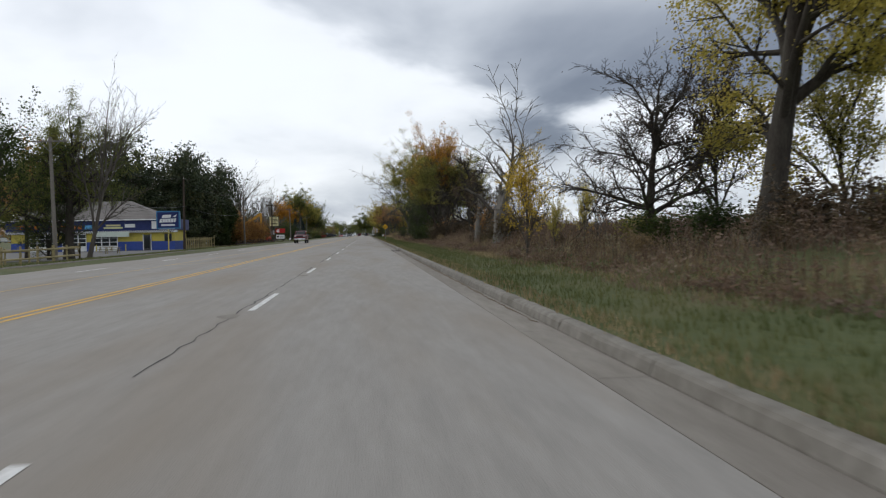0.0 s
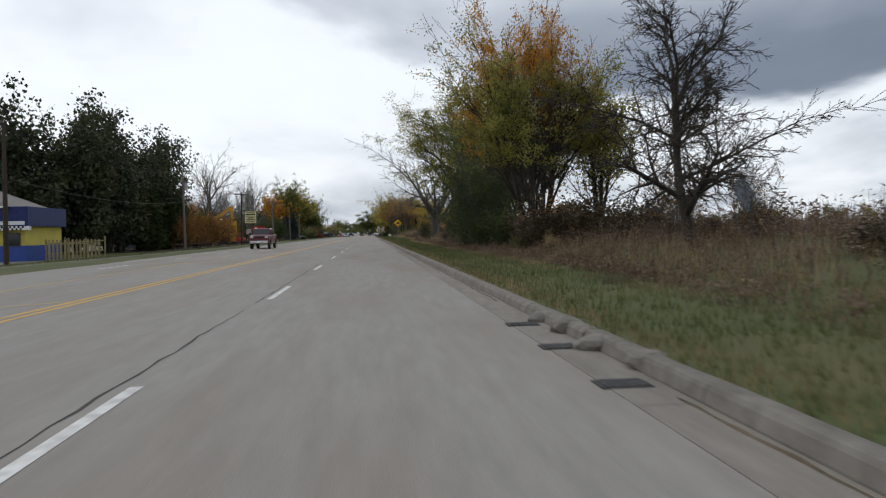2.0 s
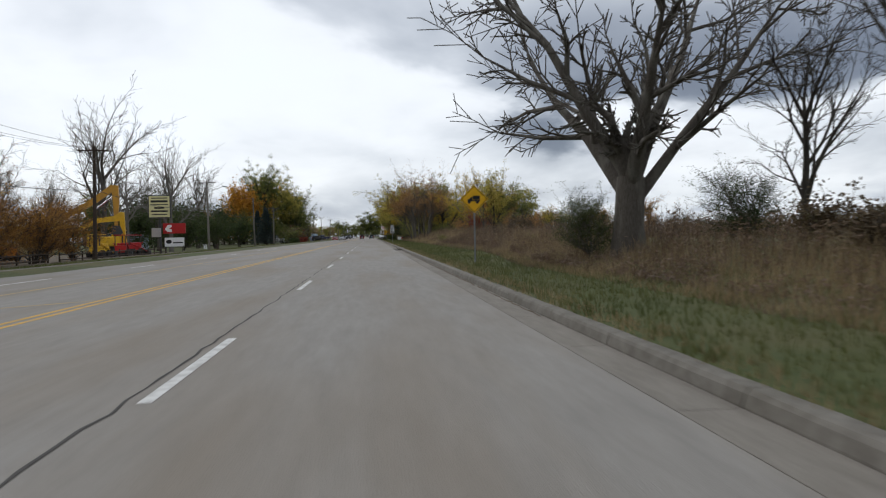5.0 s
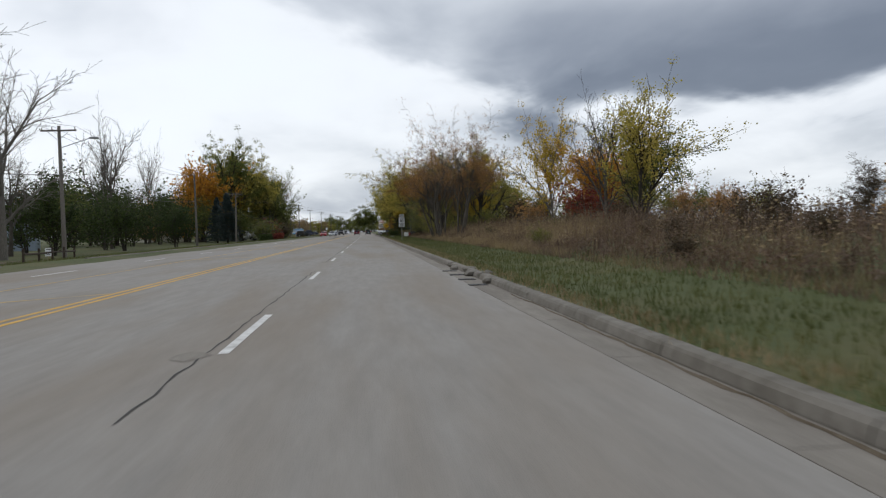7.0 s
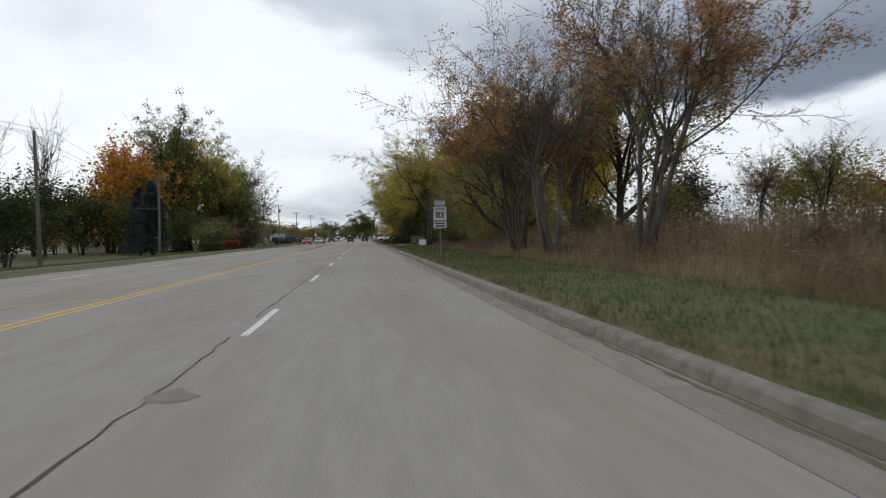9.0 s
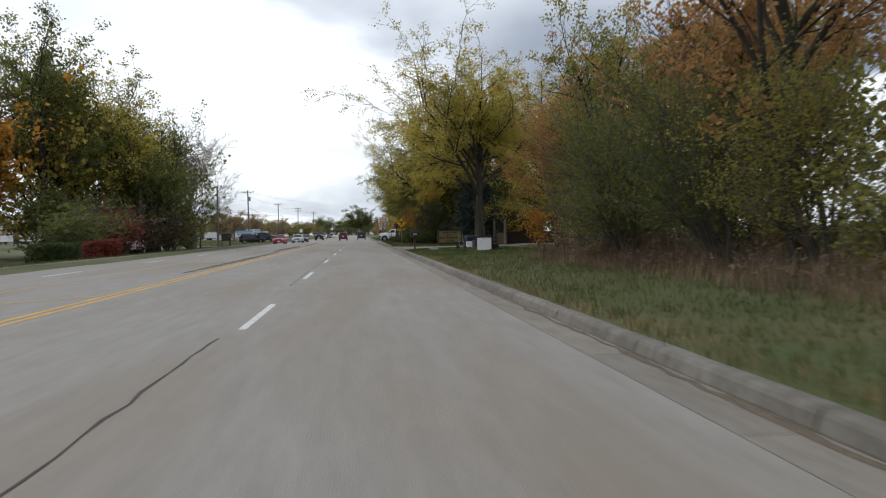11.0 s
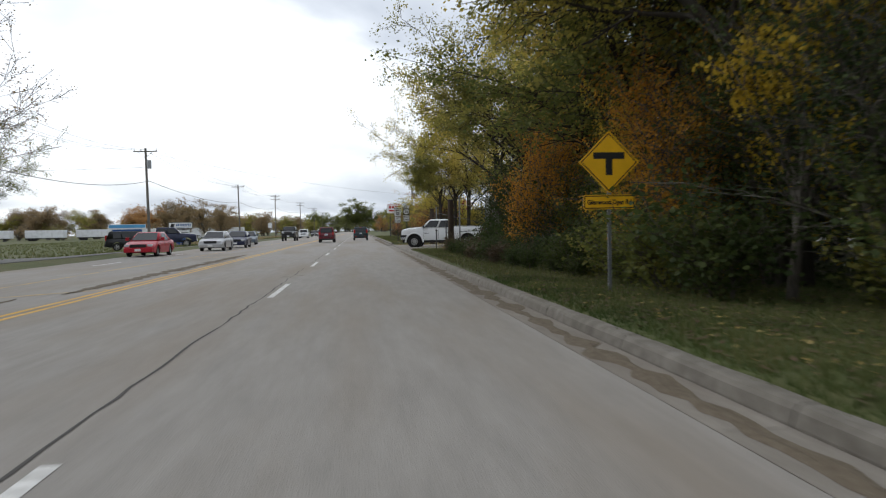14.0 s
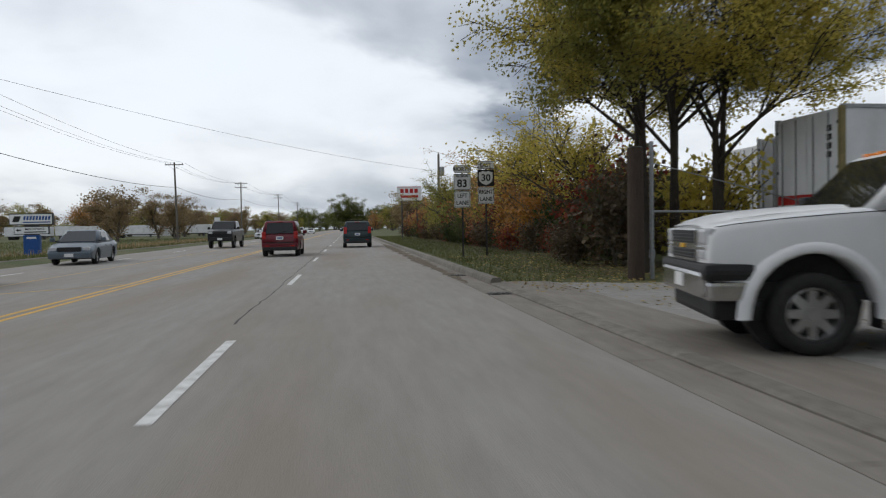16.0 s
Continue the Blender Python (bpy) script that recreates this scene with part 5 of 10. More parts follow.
for x, y, h, leaf in ((19, 308, 4.5, LEAF_DARK), (22, 313, 5, LEAF_DARK), (25, 306, 5, LEAF_GREEN), (21, 300, 4, LEAF_DARK), (13.6, 295.5, 2.6, LEAF_RUST), (16, 298, 3.0, LEAF_DARK)):
    plant("shrub_a", x, y, h, leaf, "dense brush at the yard's edge", width=1.4, group="roadside brush")
# the yard trees round the house and carport
plant("willow", 10.3, 321.9, 18.5, LEAF_YGREEN, "great willow with drooping yellow-green branches", width=1.2, bark=BARK_DARK, turn=200)
plant("willow", 8.9, 312.7, 18.0, LEAF_YGREEN, "great willow with drooping yellow-green branches", width=1.15, bark=BARK_DARK, turn=60)
plant("cotton", 16.8, 317.7, 14, LEAF_YGREEN, "forked yard tree with yellow leaves", bark=BARK_DARK, turn=210)
plant("full_a", 12.5, 304, 10.5, LEAF_RUST, "yard tree with rusty orange leaves", bark=BARK_DARK, width=1.05)
plant("shrub_a", 10.4, 300.6, 3.4, LEAF_ORANGE, "small tree with orange leaves on the lawn", width=0.9)
plant("spruce", 12.2, 334.3, 12.2, LEAF_SPRUCE, "tall dark blue-green spruce", width=1.15)
plant("spruce", 19.5, 345, 11, LEAF_SPRUCE, "dark blue-green spruce behind the carport", width=1.1)
plant("full_b", 16, 340, 14, LEAF_YGREEN, "tall yellow-green yard tree", bark=BARK_DARK)
plant("full_a", 24, 347, 14, LEAF_YGREEN, "tall yellow-green yard tree", bark=BARK_DARK)
plant("full_b", 30, 345, 14, LEAF_GREEN, "tall green yard tree", bark=BARK_DARK)
plant("full_a", 36, 338, 13, LEAF_YGREEN, "tall yellow-green yard tree", bark=BARK_DARK)
plant("willow", 8.5, 341.8, 16.0, LEAF_OLIVE, "olive-leaved tree with drooping branches", bark=BARK_DARK, turn=10, width=1.3)
plant("full_b", 11.5, 347, 13, LEAF_OLIVE, "dense olive-leaved tree beside the road", bark=BARK_DARK)
plant("full_a", 8.8, 351, 13.5, LEAF_GREEN, "dense green tree beside the road", bark=BARK_DARK, width=1.35)
plant("full_c", 9.2, 357.5, 12.5, LEAF_OLIVE, "dense olive-green tree over the verge", bark=BARK_DARK, width=1.45)
plant("full_b", 9.4, 359.0, 10.5, LEAF_ORANGE, "tree with bright orange autumn leaves", bark=BARK_DARK, width=0.8)
plant("mass", 6.5, 354.8, 6.4, LEAF_ORANGE, "small tree with bright orange leaves", width=0.8)
plant("mass", 6.9, 343.4, 5.8, LEAF_ORANGE, "small tree with orange-yellow leaves", width=0.85)
plant("slim", 6.9, 339.4, 9.0, LEAF_YELLOW, "straight slim tree hung with golden leaves", width=0.8, bark=BARK_GREY)
plant("slim", 6.3, 345.6, 5.5, LEAF_YELLOW, "slender tree with orange-yellow leaves", width=0.7, bark=BARK_DARK)
plant("full_a", 9.4, 363.2, 10.5, LEAF_OLIVE, "dark green tree beside the road", bark=BARK_DARK)
plant("vase", 7.7, 368.6, 14.5, LEAF_YGREEN, "slim-stemmed wide tree with thin yellow-green leaves", bark=BARK_DARK, turn=150)
plant("vase", 7.6, 360.5, 14.0, LEAF_OLIVE, "slim-stemmed wide tree with olive leaves over the verge", bark=BARK_DARK, turn=40)
plant("vase", 7.3, 346.5, 15.0, LEAF_YGREEN, "wide tree with yellow-green leaves reaching over the lanes", bark=BARK_DARK, turn=255, width=1.1)
plant("full_b", 12, 372, 10.5, LEAF_OLIVE, "tree with thin olive leaves by the entrance", bark=BARK_DARK)
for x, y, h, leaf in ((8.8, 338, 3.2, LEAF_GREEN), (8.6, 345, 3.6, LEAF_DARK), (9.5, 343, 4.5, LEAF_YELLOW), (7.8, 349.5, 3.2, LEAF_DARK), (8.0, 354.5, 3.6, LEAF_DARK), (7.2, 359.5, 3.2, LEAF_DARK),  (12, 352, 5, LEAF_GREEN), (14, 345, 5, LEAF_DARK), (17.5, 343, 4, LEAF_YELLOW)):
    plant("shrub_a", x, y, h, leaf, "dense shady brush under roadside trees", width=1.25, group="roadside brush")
for x, y, h, turn, leaf in ((7.3, 393.2, 12.4, 100, LEAF_OLIVE), (8.5, 394.4, 13.4, 220, LEAF_YGREEN), (9.9, 393.9, 12.2, 330, LEAF_YGREEN)):
    plant("vase", x, y, h, leaf, "slim-trunked wide tree with thin yellow-olive leaves", bark=BARK_DARK, turn=turn, width=1.0, group="entrance trees")
for i in range(30):
    y = 395.5 + 2.4 * i
    x = 7.9 + rng.uniform(-0.4, 0.5)
    leaf = rng.choice((LEAF_RED, LEAF_BRUSH, LEAF_DARK, LEAF_BRUSH)) if y < 404 else rng.choice((LEAF_RUST, LEAF_OLIVE, LEAF_GREEN, LEAF_BRONZE, LEAF_BRUSH, LEAF_RED))
    plant("thicket", x, y, rng.uniform(3.3, 4.3), leaf, "tall dense autumn-coloured hedge shrub", width=1.0, group="roadside hedge")
    plant("thicket", x - 1.1, y + 1.2, rng.uniform(1.3, 2.0), rng.choice((LEAF_BRUSH, LEAF_RED, LEAF_BRUSH, LEAF_DARK)), "low dark brush at the hedge's foot", width=1.3, group="roadside hedge")
for i in range(16):
    plant("thicket", 9.8 + rng.uniform(0, 1.5), 396 + 4.5 * i, rng.uniform(4.2, 5.2), rng.choice((LEAF_BRONZE, LEAF_OLIVE, LEAF_YGREEN, LEAF_RUST)), "tall dense autumn-coloured hedge shrub", width=0.9, group="roadside hedge")
for x, y, h, leaf in ((8.8, 410, 7.2, LEAF_YGREEN), (8.4, 420, 6.8, LEAF_RUST), (9.2, 402, 6.6, LEAF_YGREEN), (8.4, 432, 6.4, LEAF_OLIVE), (8.6, 445, 6.6, LEAF_GREEN)):
    plant("slim", x, y, h, leaf, "young autumn tree behind a hedge", width=1.5)

# Undergrowth and dense trees: the verge's shade is put into their leaf colour.
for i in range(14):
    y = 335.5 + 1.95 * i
    plant("thicket", 5.9 + rng.uniform(-0.45, 0.5) + (1.2 if y < 339 else 0), y, rng.uniform(1.3, 2.2), rng.choice((LEAF_DARK, LEAF_DARK, LEAF_GREEN)), "undergrowth along the verge, shade put into its leaf colour", width=1.3, group="roadside brush")
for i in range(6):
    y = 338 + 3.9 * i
    plant("mass", 7.9 + rng.uniform(-0.4, 0.6), y, rng.uniform(4.6, 6.4), rng.choice((LEAF_DARK, LEAF_DARK, LEAF_GREEN)), "dense dark tree, roadside shade put into its leaf colour", width=1.15)
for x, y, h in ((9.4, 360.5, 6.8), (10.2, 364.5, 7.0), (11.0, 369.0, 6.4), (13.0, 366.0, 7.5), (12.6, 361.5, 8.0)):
    plant("mass", x, y, h, LEAF_DARK if y < 366 else LEAF_GREEN, "dense dark tree, roadside shade put into its leaf colour", width=1.2)
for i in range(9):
    plant("thicket", 4.4 + rng.uniform(-0.25, 0.3), 350.5 + 1.8 * i, rng.uniform(0.8, 1.3), rng.choice((LEAF_DARK, LEAF_BRUSH, LEAF_DARK)), "low undergrowth close to the kerb, shade put into its leaf colour", width=1.3, group="roadside brush")
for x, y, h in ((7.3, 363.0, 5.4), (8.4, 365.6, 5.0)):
    plant("mass", x, y, h, LEAF_DARK, "dense dark tree, roadside shade put into its leaf colour", width=0.95)
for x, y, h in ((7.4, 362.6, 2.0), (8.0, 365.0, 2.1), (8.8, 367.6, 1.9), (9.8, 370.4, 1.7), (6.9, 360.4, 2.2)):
    plant("thicket", x, y, h, LEAF_DARK, "undergrowth along the verge, shade put into its leaf colour", width=1.3, group="roadside brush")
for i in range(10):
    plant("thicket", 5.0 + rng.uniform(-0.25, 0.3), 345.5 + 1.9 * i, rng.uniform(0.7, 1.1), rng.choice((LEAF_DARK, LEAF_DARK, LEAF_BRUSH)), "low undergrowth along the verge, shade put into its leaf colour", width=1.4, group="roadside brush")
for x, y, h in ((12.6, 76.5, 3.8), (14.6, 79, 4.4), (12.0, 73.5, 3.2), (16.0, 76, 4.0), (13.5, 71, 2.8)):
    plant("shrub_bare", x, y, h, LEAF_RUST, "leafless brown roadside shrub", width=1.2, group="roadside brush")
for x, y, h in ((11.4, 78.2, 2.2), (13.4, 80.5, 2.4), (15.2, 74, 2.0)):
    plant("thicket", x, y, h, LEAF_BRUSH, "brown brush beside a bare tree", width=1.3, group="roadside brush")
# low brown and green brush among the tall weeds
for i in range(50):
    y = 12 + i * 5.5 + rng.uniform(-1.5, 1.5)
    plant("thicket", rng.uniform(7.6, 12.5), y, rng.uniform(0.7, 1.25), rng.choice((LEAF_BRUSH, LEAF_BRUSH, LEAF_BRUSH, LEAF_FAR, LEAF_GREEN)), "low brown brush among tall weeds", width=1.25, group="weed brush")

# ---- trees beyond the far lanes ----
plant("cotton", -25.4, 65.0, 14.5, LEAF_GREEN, "broad dark tree at the lot's edge", bark=BARK_DARK, width=1.0)
plant("full_c", -30.5, 60, 15, LEAF_DARK, "dark leafy tree at the lot's edge", bark=BARK_DARK)
plant("full_a", -31, 70, 11, LEAF_GREEN, "dull green tree by the lot", bark=BARK_DARK)
plant("mass", -27.6, 66.0, 8.6, LEAF_DARK, "dark bushy tree by the lot", bark=BARK_DARK)
plant("bare_b", -23.0, 63, 17.0, None, "tall thin leaning leafless tree", bark=BARK_GREY, width=0.7, turn=0, lean=(0, 13))
for x, y, h in ((-38, 128, 18.5), (-33, 133, 17.5), (-36, 140, 18.0), (-32.5, 146, 17.5), (-36, 151, 18.5), (-32, 157, 17), (-35, 163, 17.5), (-33, 168, 16), (-44, 130, 16), (-50, 126, 16), (-41, 136, 16.5), (-30.5, 139, 14.5), (-40, 146, 16.5), (-30.5, 152, 15), (-39, 158, 16), (-46, 124, 14)):
    plant("pine", x, y, h * 1.04, LEAF_PINE, "tall dark pine in a dense row", width=0.95, group="pine row", bark=BARK_DARK)
for x, y, h in ((-28, 143, 8), (-27.5, 150, 7), (-28, 157, 8)):
    plant("cedar", x, y, h, LEAF_DARK, "dark cedar under the pines", width=1.1)
for x, y, h, leaf in ((-31, 136, 14.5, LEAF_PINE), (-34, 144, 16, LEAF_PINE), (-31, 149, 15, LEAF_PINE), (-33, 161, 15.5, LEAF_PINE), (-41, 131, 16, LEAF_PINE), (-52, 122, 19, LEAF_RUST), (-47, 121, 18, LEAF_BRUSH), (-57, 124, 18, LEAF_PINE), (-43, 124, 16, LEAF_PINE)):
    plant("grove", x, y, h, leaf, "broad dark tree in a dense row", width=0.95, bark=BARK_DARK, group="pine row")
plant("full_c", -31, 172, 10, LEAF_RUST, "brown-leaved tree behind the pole line", bark=BARK_DARK)
for i, y in enumerate((150, 154.5, 158, 162.5, 166, 170.5, 174, 178.5, 182)):
    plant("mass", -25.6 - 1.3 * (i % 2), y, 5.6 + 0.4 * (i % 3), LEAF_BRONZE, "round crab-apple tree with dense bronze leaves", width=1.35, group="bronze crab-apples", bark=BARK_DARK)
for x, y, h in ((-33, 222, 7.0), (-30, 236, 7.4), (-40, 228, 7.6), (-28, 250, 7.0), (-33, 258, 8.0), (-27, 268, 7.2), (-36, 244, 8.4), (-38, 272, 8.6)):
    plant("grove", x, y, h, LEAF_DARK, "dark green trees behind the machine yard", width=1.25, bark=BARK_DARK)
for x, y, h in ((-57, 232, 15), (-52, 240, 16), (-48.5, 231, 14), (-45, 243, 15), (-62, 244, 16)):
    plant("bare_a", x, y, h, LEAF_RUST, "fine-twigged leafless tree in a row", width=0.8, bark=BARK_PALE, group="bare tree row")
plant("bare_b", -37.7, 223, 25, None, "very large leafless spreading tree", bark=BARK_GREY, width=1.25)
plant("bare_c", -46, 205, 15, LEAF_RUST, BARE, bark=BARK_GREY)
plant("bare_b", -52, 196, 15, None, BARE, bark=BARK_GREY)
plant("bare_b", -33.5, 262, 20, None, BARE, bark=BARK_GREY, width=0.8)
plant("bare_a", -34, 236, 12.5, LEAF_RUST, "leafless tree beside a utility pole", bark=BARK_GREY)
plant("full_c", -44, 238, 11, LEAF_GREEN, "green tree behind the machine yard", bark=BARK_DARK)
plant("bare_a", -31, 213, 16, None, BARE, bark=BARK_PALE)
plant("bare_b", -28.5, 223, 19, None, BARE, bark=BARK_PALE, width=1.05, turn=30)
for x, y, h, leaf in ((-50, 290, 15.5, LEAF_DARK), (-44, 296, 14, LEAF_DARK), (-56, 300, 15, LEAF_DARK), (-38, 285, 10.5, LEAF_DARK), (-46, 282, 11.5, LEAF_GREEN), (-38, 300, 12, LEAF_DARK), (-52, 305, 10, LEAF_DARK), (-44, 312, 11, LEAF_RUST), (-60, 255, 9, LEAF_OLIVE)):
    plant("grove", x, y, h * 0.95, leaf, "dark rounded tree on the lawn", bark=BARK_DARK, width=1.15)
plant("bare_b", -54.5, 322, 25, None, "tall thin leafless tree over the lawn", bark=BARK_GREY, width=0.6)
plant("bare_b", -45.0, 318, 24, None, "tall thin leafless tree over the lawn", bark=BARK_GREY, width=0.55, turn=90)
plant("full_a", -31.0, 333, 25, LEAF_GREEN, "very tall dark green tree", bark=BARK_DARK, width=1.0)
plant("full_b", -25.8, 341, 19.5, LEAF_YGREEN, "tall pale green tree beyond the lanes", bark=BARK_DARK, width=1.15)
plant("full_b", -37, 325, 19, LEAF_ORANGE, "tall tree with orange-brown leaves", bark=BARK_DARK, width=1.2)
plant("full_c", -40, 330, 12, LEAF_RUST, "brown-leaved tree on the lawn", bark=BARK_DARK)
plant("spruce", -26.9, 305.5, 9.6, LEAF_SPRUCE, "blue spruce on a lawn", width=1.35)
plant("spruce", -29.6, 309.5, 9.0, LEAF_SPRUCE, "blue spruce on a lawn", width=1.2)
for x, y, h in ((-21.5, 313, 5.0), (-22.5, 319, 5.4), (-21.0, 324.5, 5.2), (-21.5, 330, 5.4), (-20.6, 336, 5.2), (-20.8, 341, 5.0), (-20.4, 346, 4.8)):
    plant("shrub_b", x, y, h, LEAF_RED if x == -21.0 else (LEAF_BRUSH, LEAF_GREEN, LEAF_OLIVE)[int(y) % 3], "spreading low tree with dull brown-green leaves", width=1.6, group="low roadside trees")
for x, y, h, leaf in ((-36, 327, 19, LEAF_ORANGE), (-41, 331, 15, LEAF_RUST), (-31, 337, 20, LEAF_YGREEN), (-26, 340, 15, LEAF_OLIVE), (-22, 343, 12, LEAF_GREEN)):
    plant("grove", x, y, h, leaf, "tall broad tree in a roadside grove", bark=BARK_DARK, width=1.05)
plant("full_a", -30, 339, 23, LEAF_OLIVE, "very tall spreading tree with olive leaves", bark=BARK_DARK, width=1.15)
plant("full_c", -22.6, 338, 13, LEAF_GREEN, "spreading green tree beside the far lanes", bark=BARK_DARK, width=1.2)
plant("full_b", -38, 334, 20, LEAF_ORANGE, "tall tree with orange and olive leaves", bark=BARK_DARK, width=1.1)
plant("full_c", -25, 349, 20, LEAF_GREEN, "tall green tree at the end of the row", bark=BARK_DARK, width=0.9)
plant("full_a", -32, 343, 22, LEAF_OLIVE, "very tall tree with olive leaves", bark=BARK_DARK)
plant("sparse", -26, 374.5, 23.5, LEAF_FAR, "tall open tree with thin pinkish-brown leaves", bark=BARK_GREY, width=1.15)
plant("vase", -25.4, 376.6, 10.6, LEAF_GREEN, "round-crowned green tree on the lawn beyond the lanes", bark=BARK_DARK, turn=70, width=0.95)
plant("vase", -31.0, 381.0, 10.0, LEAF_OLIVE, "round-crowned olive tree on the lawn beyond the lanes", bark=BARK_DARK, turn=190)

for x, y, h, leaf in ((-40, 318, 12, LEAF_DARK), (-47, 326, 9, LEAF_RUST), (-54, 318, 10, LEAF_DARK), (-34, 320, 10, LEAF_GREEN), (-28, 326, 8, LEAF_GREEN), (-26, 333, 8, LEAF_GREEN), (-60, 330, 11, LEAF_GREEN), (-66, 310, 11, LEAF_DARK), (-50, 340, 11, LEAF_OLIVE), (-36, 352, 10, LEAF_OLIVE)):
    plant("grove", x, y, h, leaf, "dark rounded tree in a roadside grove", bark=BARK_DARK, width=1.15)
# trees that close the back of the yard
for i in range(9):
    plant("grove", 13 + 4.2 * i, 349 + rng.uniform(-3, 4), rng.uniform(7.5, 11), rng.choice((LEAF_OLIVE, LEAF_GREEN, LEAF_YGREEN)), "dense yellow-green tree at the back of the yard", width=1.3)
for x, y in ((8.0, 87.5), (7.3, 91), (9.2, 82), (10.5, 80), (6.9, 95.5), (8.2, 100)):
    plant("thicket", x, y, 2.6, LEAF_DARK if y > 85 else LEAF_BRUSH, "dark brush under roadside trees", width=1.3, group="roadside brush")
# deep shade behind the roadside trees: added dense crowns, many in dark leaves
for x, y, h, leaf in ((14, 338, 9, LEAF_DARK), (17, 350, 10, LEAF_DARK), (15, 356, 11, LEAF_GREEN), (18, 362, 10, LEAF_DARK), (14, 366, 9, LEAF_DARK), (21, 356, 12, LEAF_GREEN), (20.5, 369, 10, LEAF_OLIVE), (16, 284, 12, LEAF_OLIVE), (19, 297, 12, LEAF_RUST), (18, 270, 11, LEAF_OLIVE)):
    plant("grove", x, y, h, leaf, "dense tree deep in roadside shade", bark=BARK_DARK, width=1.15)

# ---- the far trees that close the distance ----
rng = random.Random(77)
for i in range(46):
    x = -56 - 5.8 * i + rng.uniform(-3, 3)
    y = 690 + rng.uniform(-25, 45) - 2.2 * i
    plant(rng.choice(("far_a", "far_b")), x, y, rng.uniform(10, 16), rng.choice((LEAF_OLIVE, LEAF_FAR, LEAF_FAR, LEAF_FAR, LEAF_RUST)), "distant autumn tree in a long tree line", width=1.7, group="far tree line")
for i in range(24):
    y = 520 + 17 * i
    plant(rng.choice(("far_a", "far_b")), -34 - rng.uniform(0, 18), y, rng.uniform(8, 12), rng.choice((LEAF_OLIVE, LEAF_FAR, LEAF_FAR)), "distant autumn tree beside the road", width=1.5, group="far tree line")
for i in range(26):
    y = 462 + 17 * i
    plant(rng.choice(("far_a", "far_b")), 12 + rng.uniform(0, 9), y, rng.uniform(6, 9.5), rng.choice((LEAF_OLIVE, LEAF_FAR, LEAF_FAR, LEAF_RUST)), "distant autumn tree beside the road", width=1.5, group="far tree line")
for i in range(9):
    plant("far_a", -45 + 12 * i, 1012 + rng.uniform(-20, 40), rng.uniform(17, 24), LEAF_GREEN, "distant dark green tree at the road's end", width=1.6, group="far tree line")
for x, y, h in ((-13, 1004, 26), (-4, 1008, 30), (5, 1006, 27)):
    plant("far_b", x, y, h, LEAF_GREEN, "tall dark green tree where the road ends", width=1.25, group="far tree line")
for i in range(46):
    x = 40 + 7 * i + rng.uniform(-4, 4)
    y = 340 + rng.uniform(-10, 30) - 5 * i
    if y < 260 or x > 90:
        plant(rng.choice(("far_a", "far_b")), x + 40, y, rng.uniform(6, 9), rng.choice((LEAF_OLIVE, LEAF_GREEN, LEAF_RUST)), "distant low tree beyond the weeds", width=1.6, group="far tree line")
for i in range(40):
    x = -52 - 6.6 * i + rng.uniform(-2, 2)
    plant("shrub_b", x, 668 + rng.uniform(-8, 8) - 3.4 * i, rng.uniform(5, 7.5), rng.choice((LEAF_OLIVE, LEAF_FAR)), "distant brush under a tree line", width=1.7, group="far brush")
for i in range(16):
    plant("shrub_b", -44 + 6.5 * i, 985 + rng.uniform(-8, 8), rng.uniform(8, 11), LEAF_GREEN, "distant dark brush at the road's end", width=1.6, group="far brush")
plant("thicket", 7.2, 373.0, 1.35, LEAF_BRUSH, "low brown brush beside the entrance post", width=1.1, group="weed brush")
plant("thicket", 8.4, 373.4, 1.7, LEAF_OLIVE, "low olive brush beside the entrance post", width=1.1, group="weed brush")


# ---- grass, weeds and fallen leaves ----
def blades(name, count, area, height, width, mat, seed, label, category, lean=0.35, bunch=3, skip=None, jitter=0.5):
    """Loose bunches of single blades over a stretch of land."""
    rng = random.Random(seed)
    verts, faces = [], []
    for _ in range(count):
        x, y, f = area(rng)
        if skip and skip(x, y):
            continue
        z = land_z(x, y) - 0.02
        for _ in range(bunch):
            a = rng.uniform(0, 6.283)
            h = height * f * rng.uniform(1 - jitter, 1 + jitter)
            px, py = x + rng.gauss(0, 0.06), y + rng.gauss(0, 0.06)
            lx, ly = math.cos(a) * lean * h * rng.random(), math.sin(a) * lean * h * rng.random()
            w = width * rng.uniform(0.6, 1.3) * 0.5
            wx, wy = -math.sin(a + 0.8) * w, math.cos(a + 0.8) * w
            b = len(verts)
            verts += [(px - wx, py - wy, z), (px + wx, py + wy, z), (px + lx, py + ly, z + h)]
            faces.append((b, b + 1, b + 2))
    ob = new(name, mesh_from(name, verts, faces, mat))
    return tagged(ob, label, category, kind="stuff")


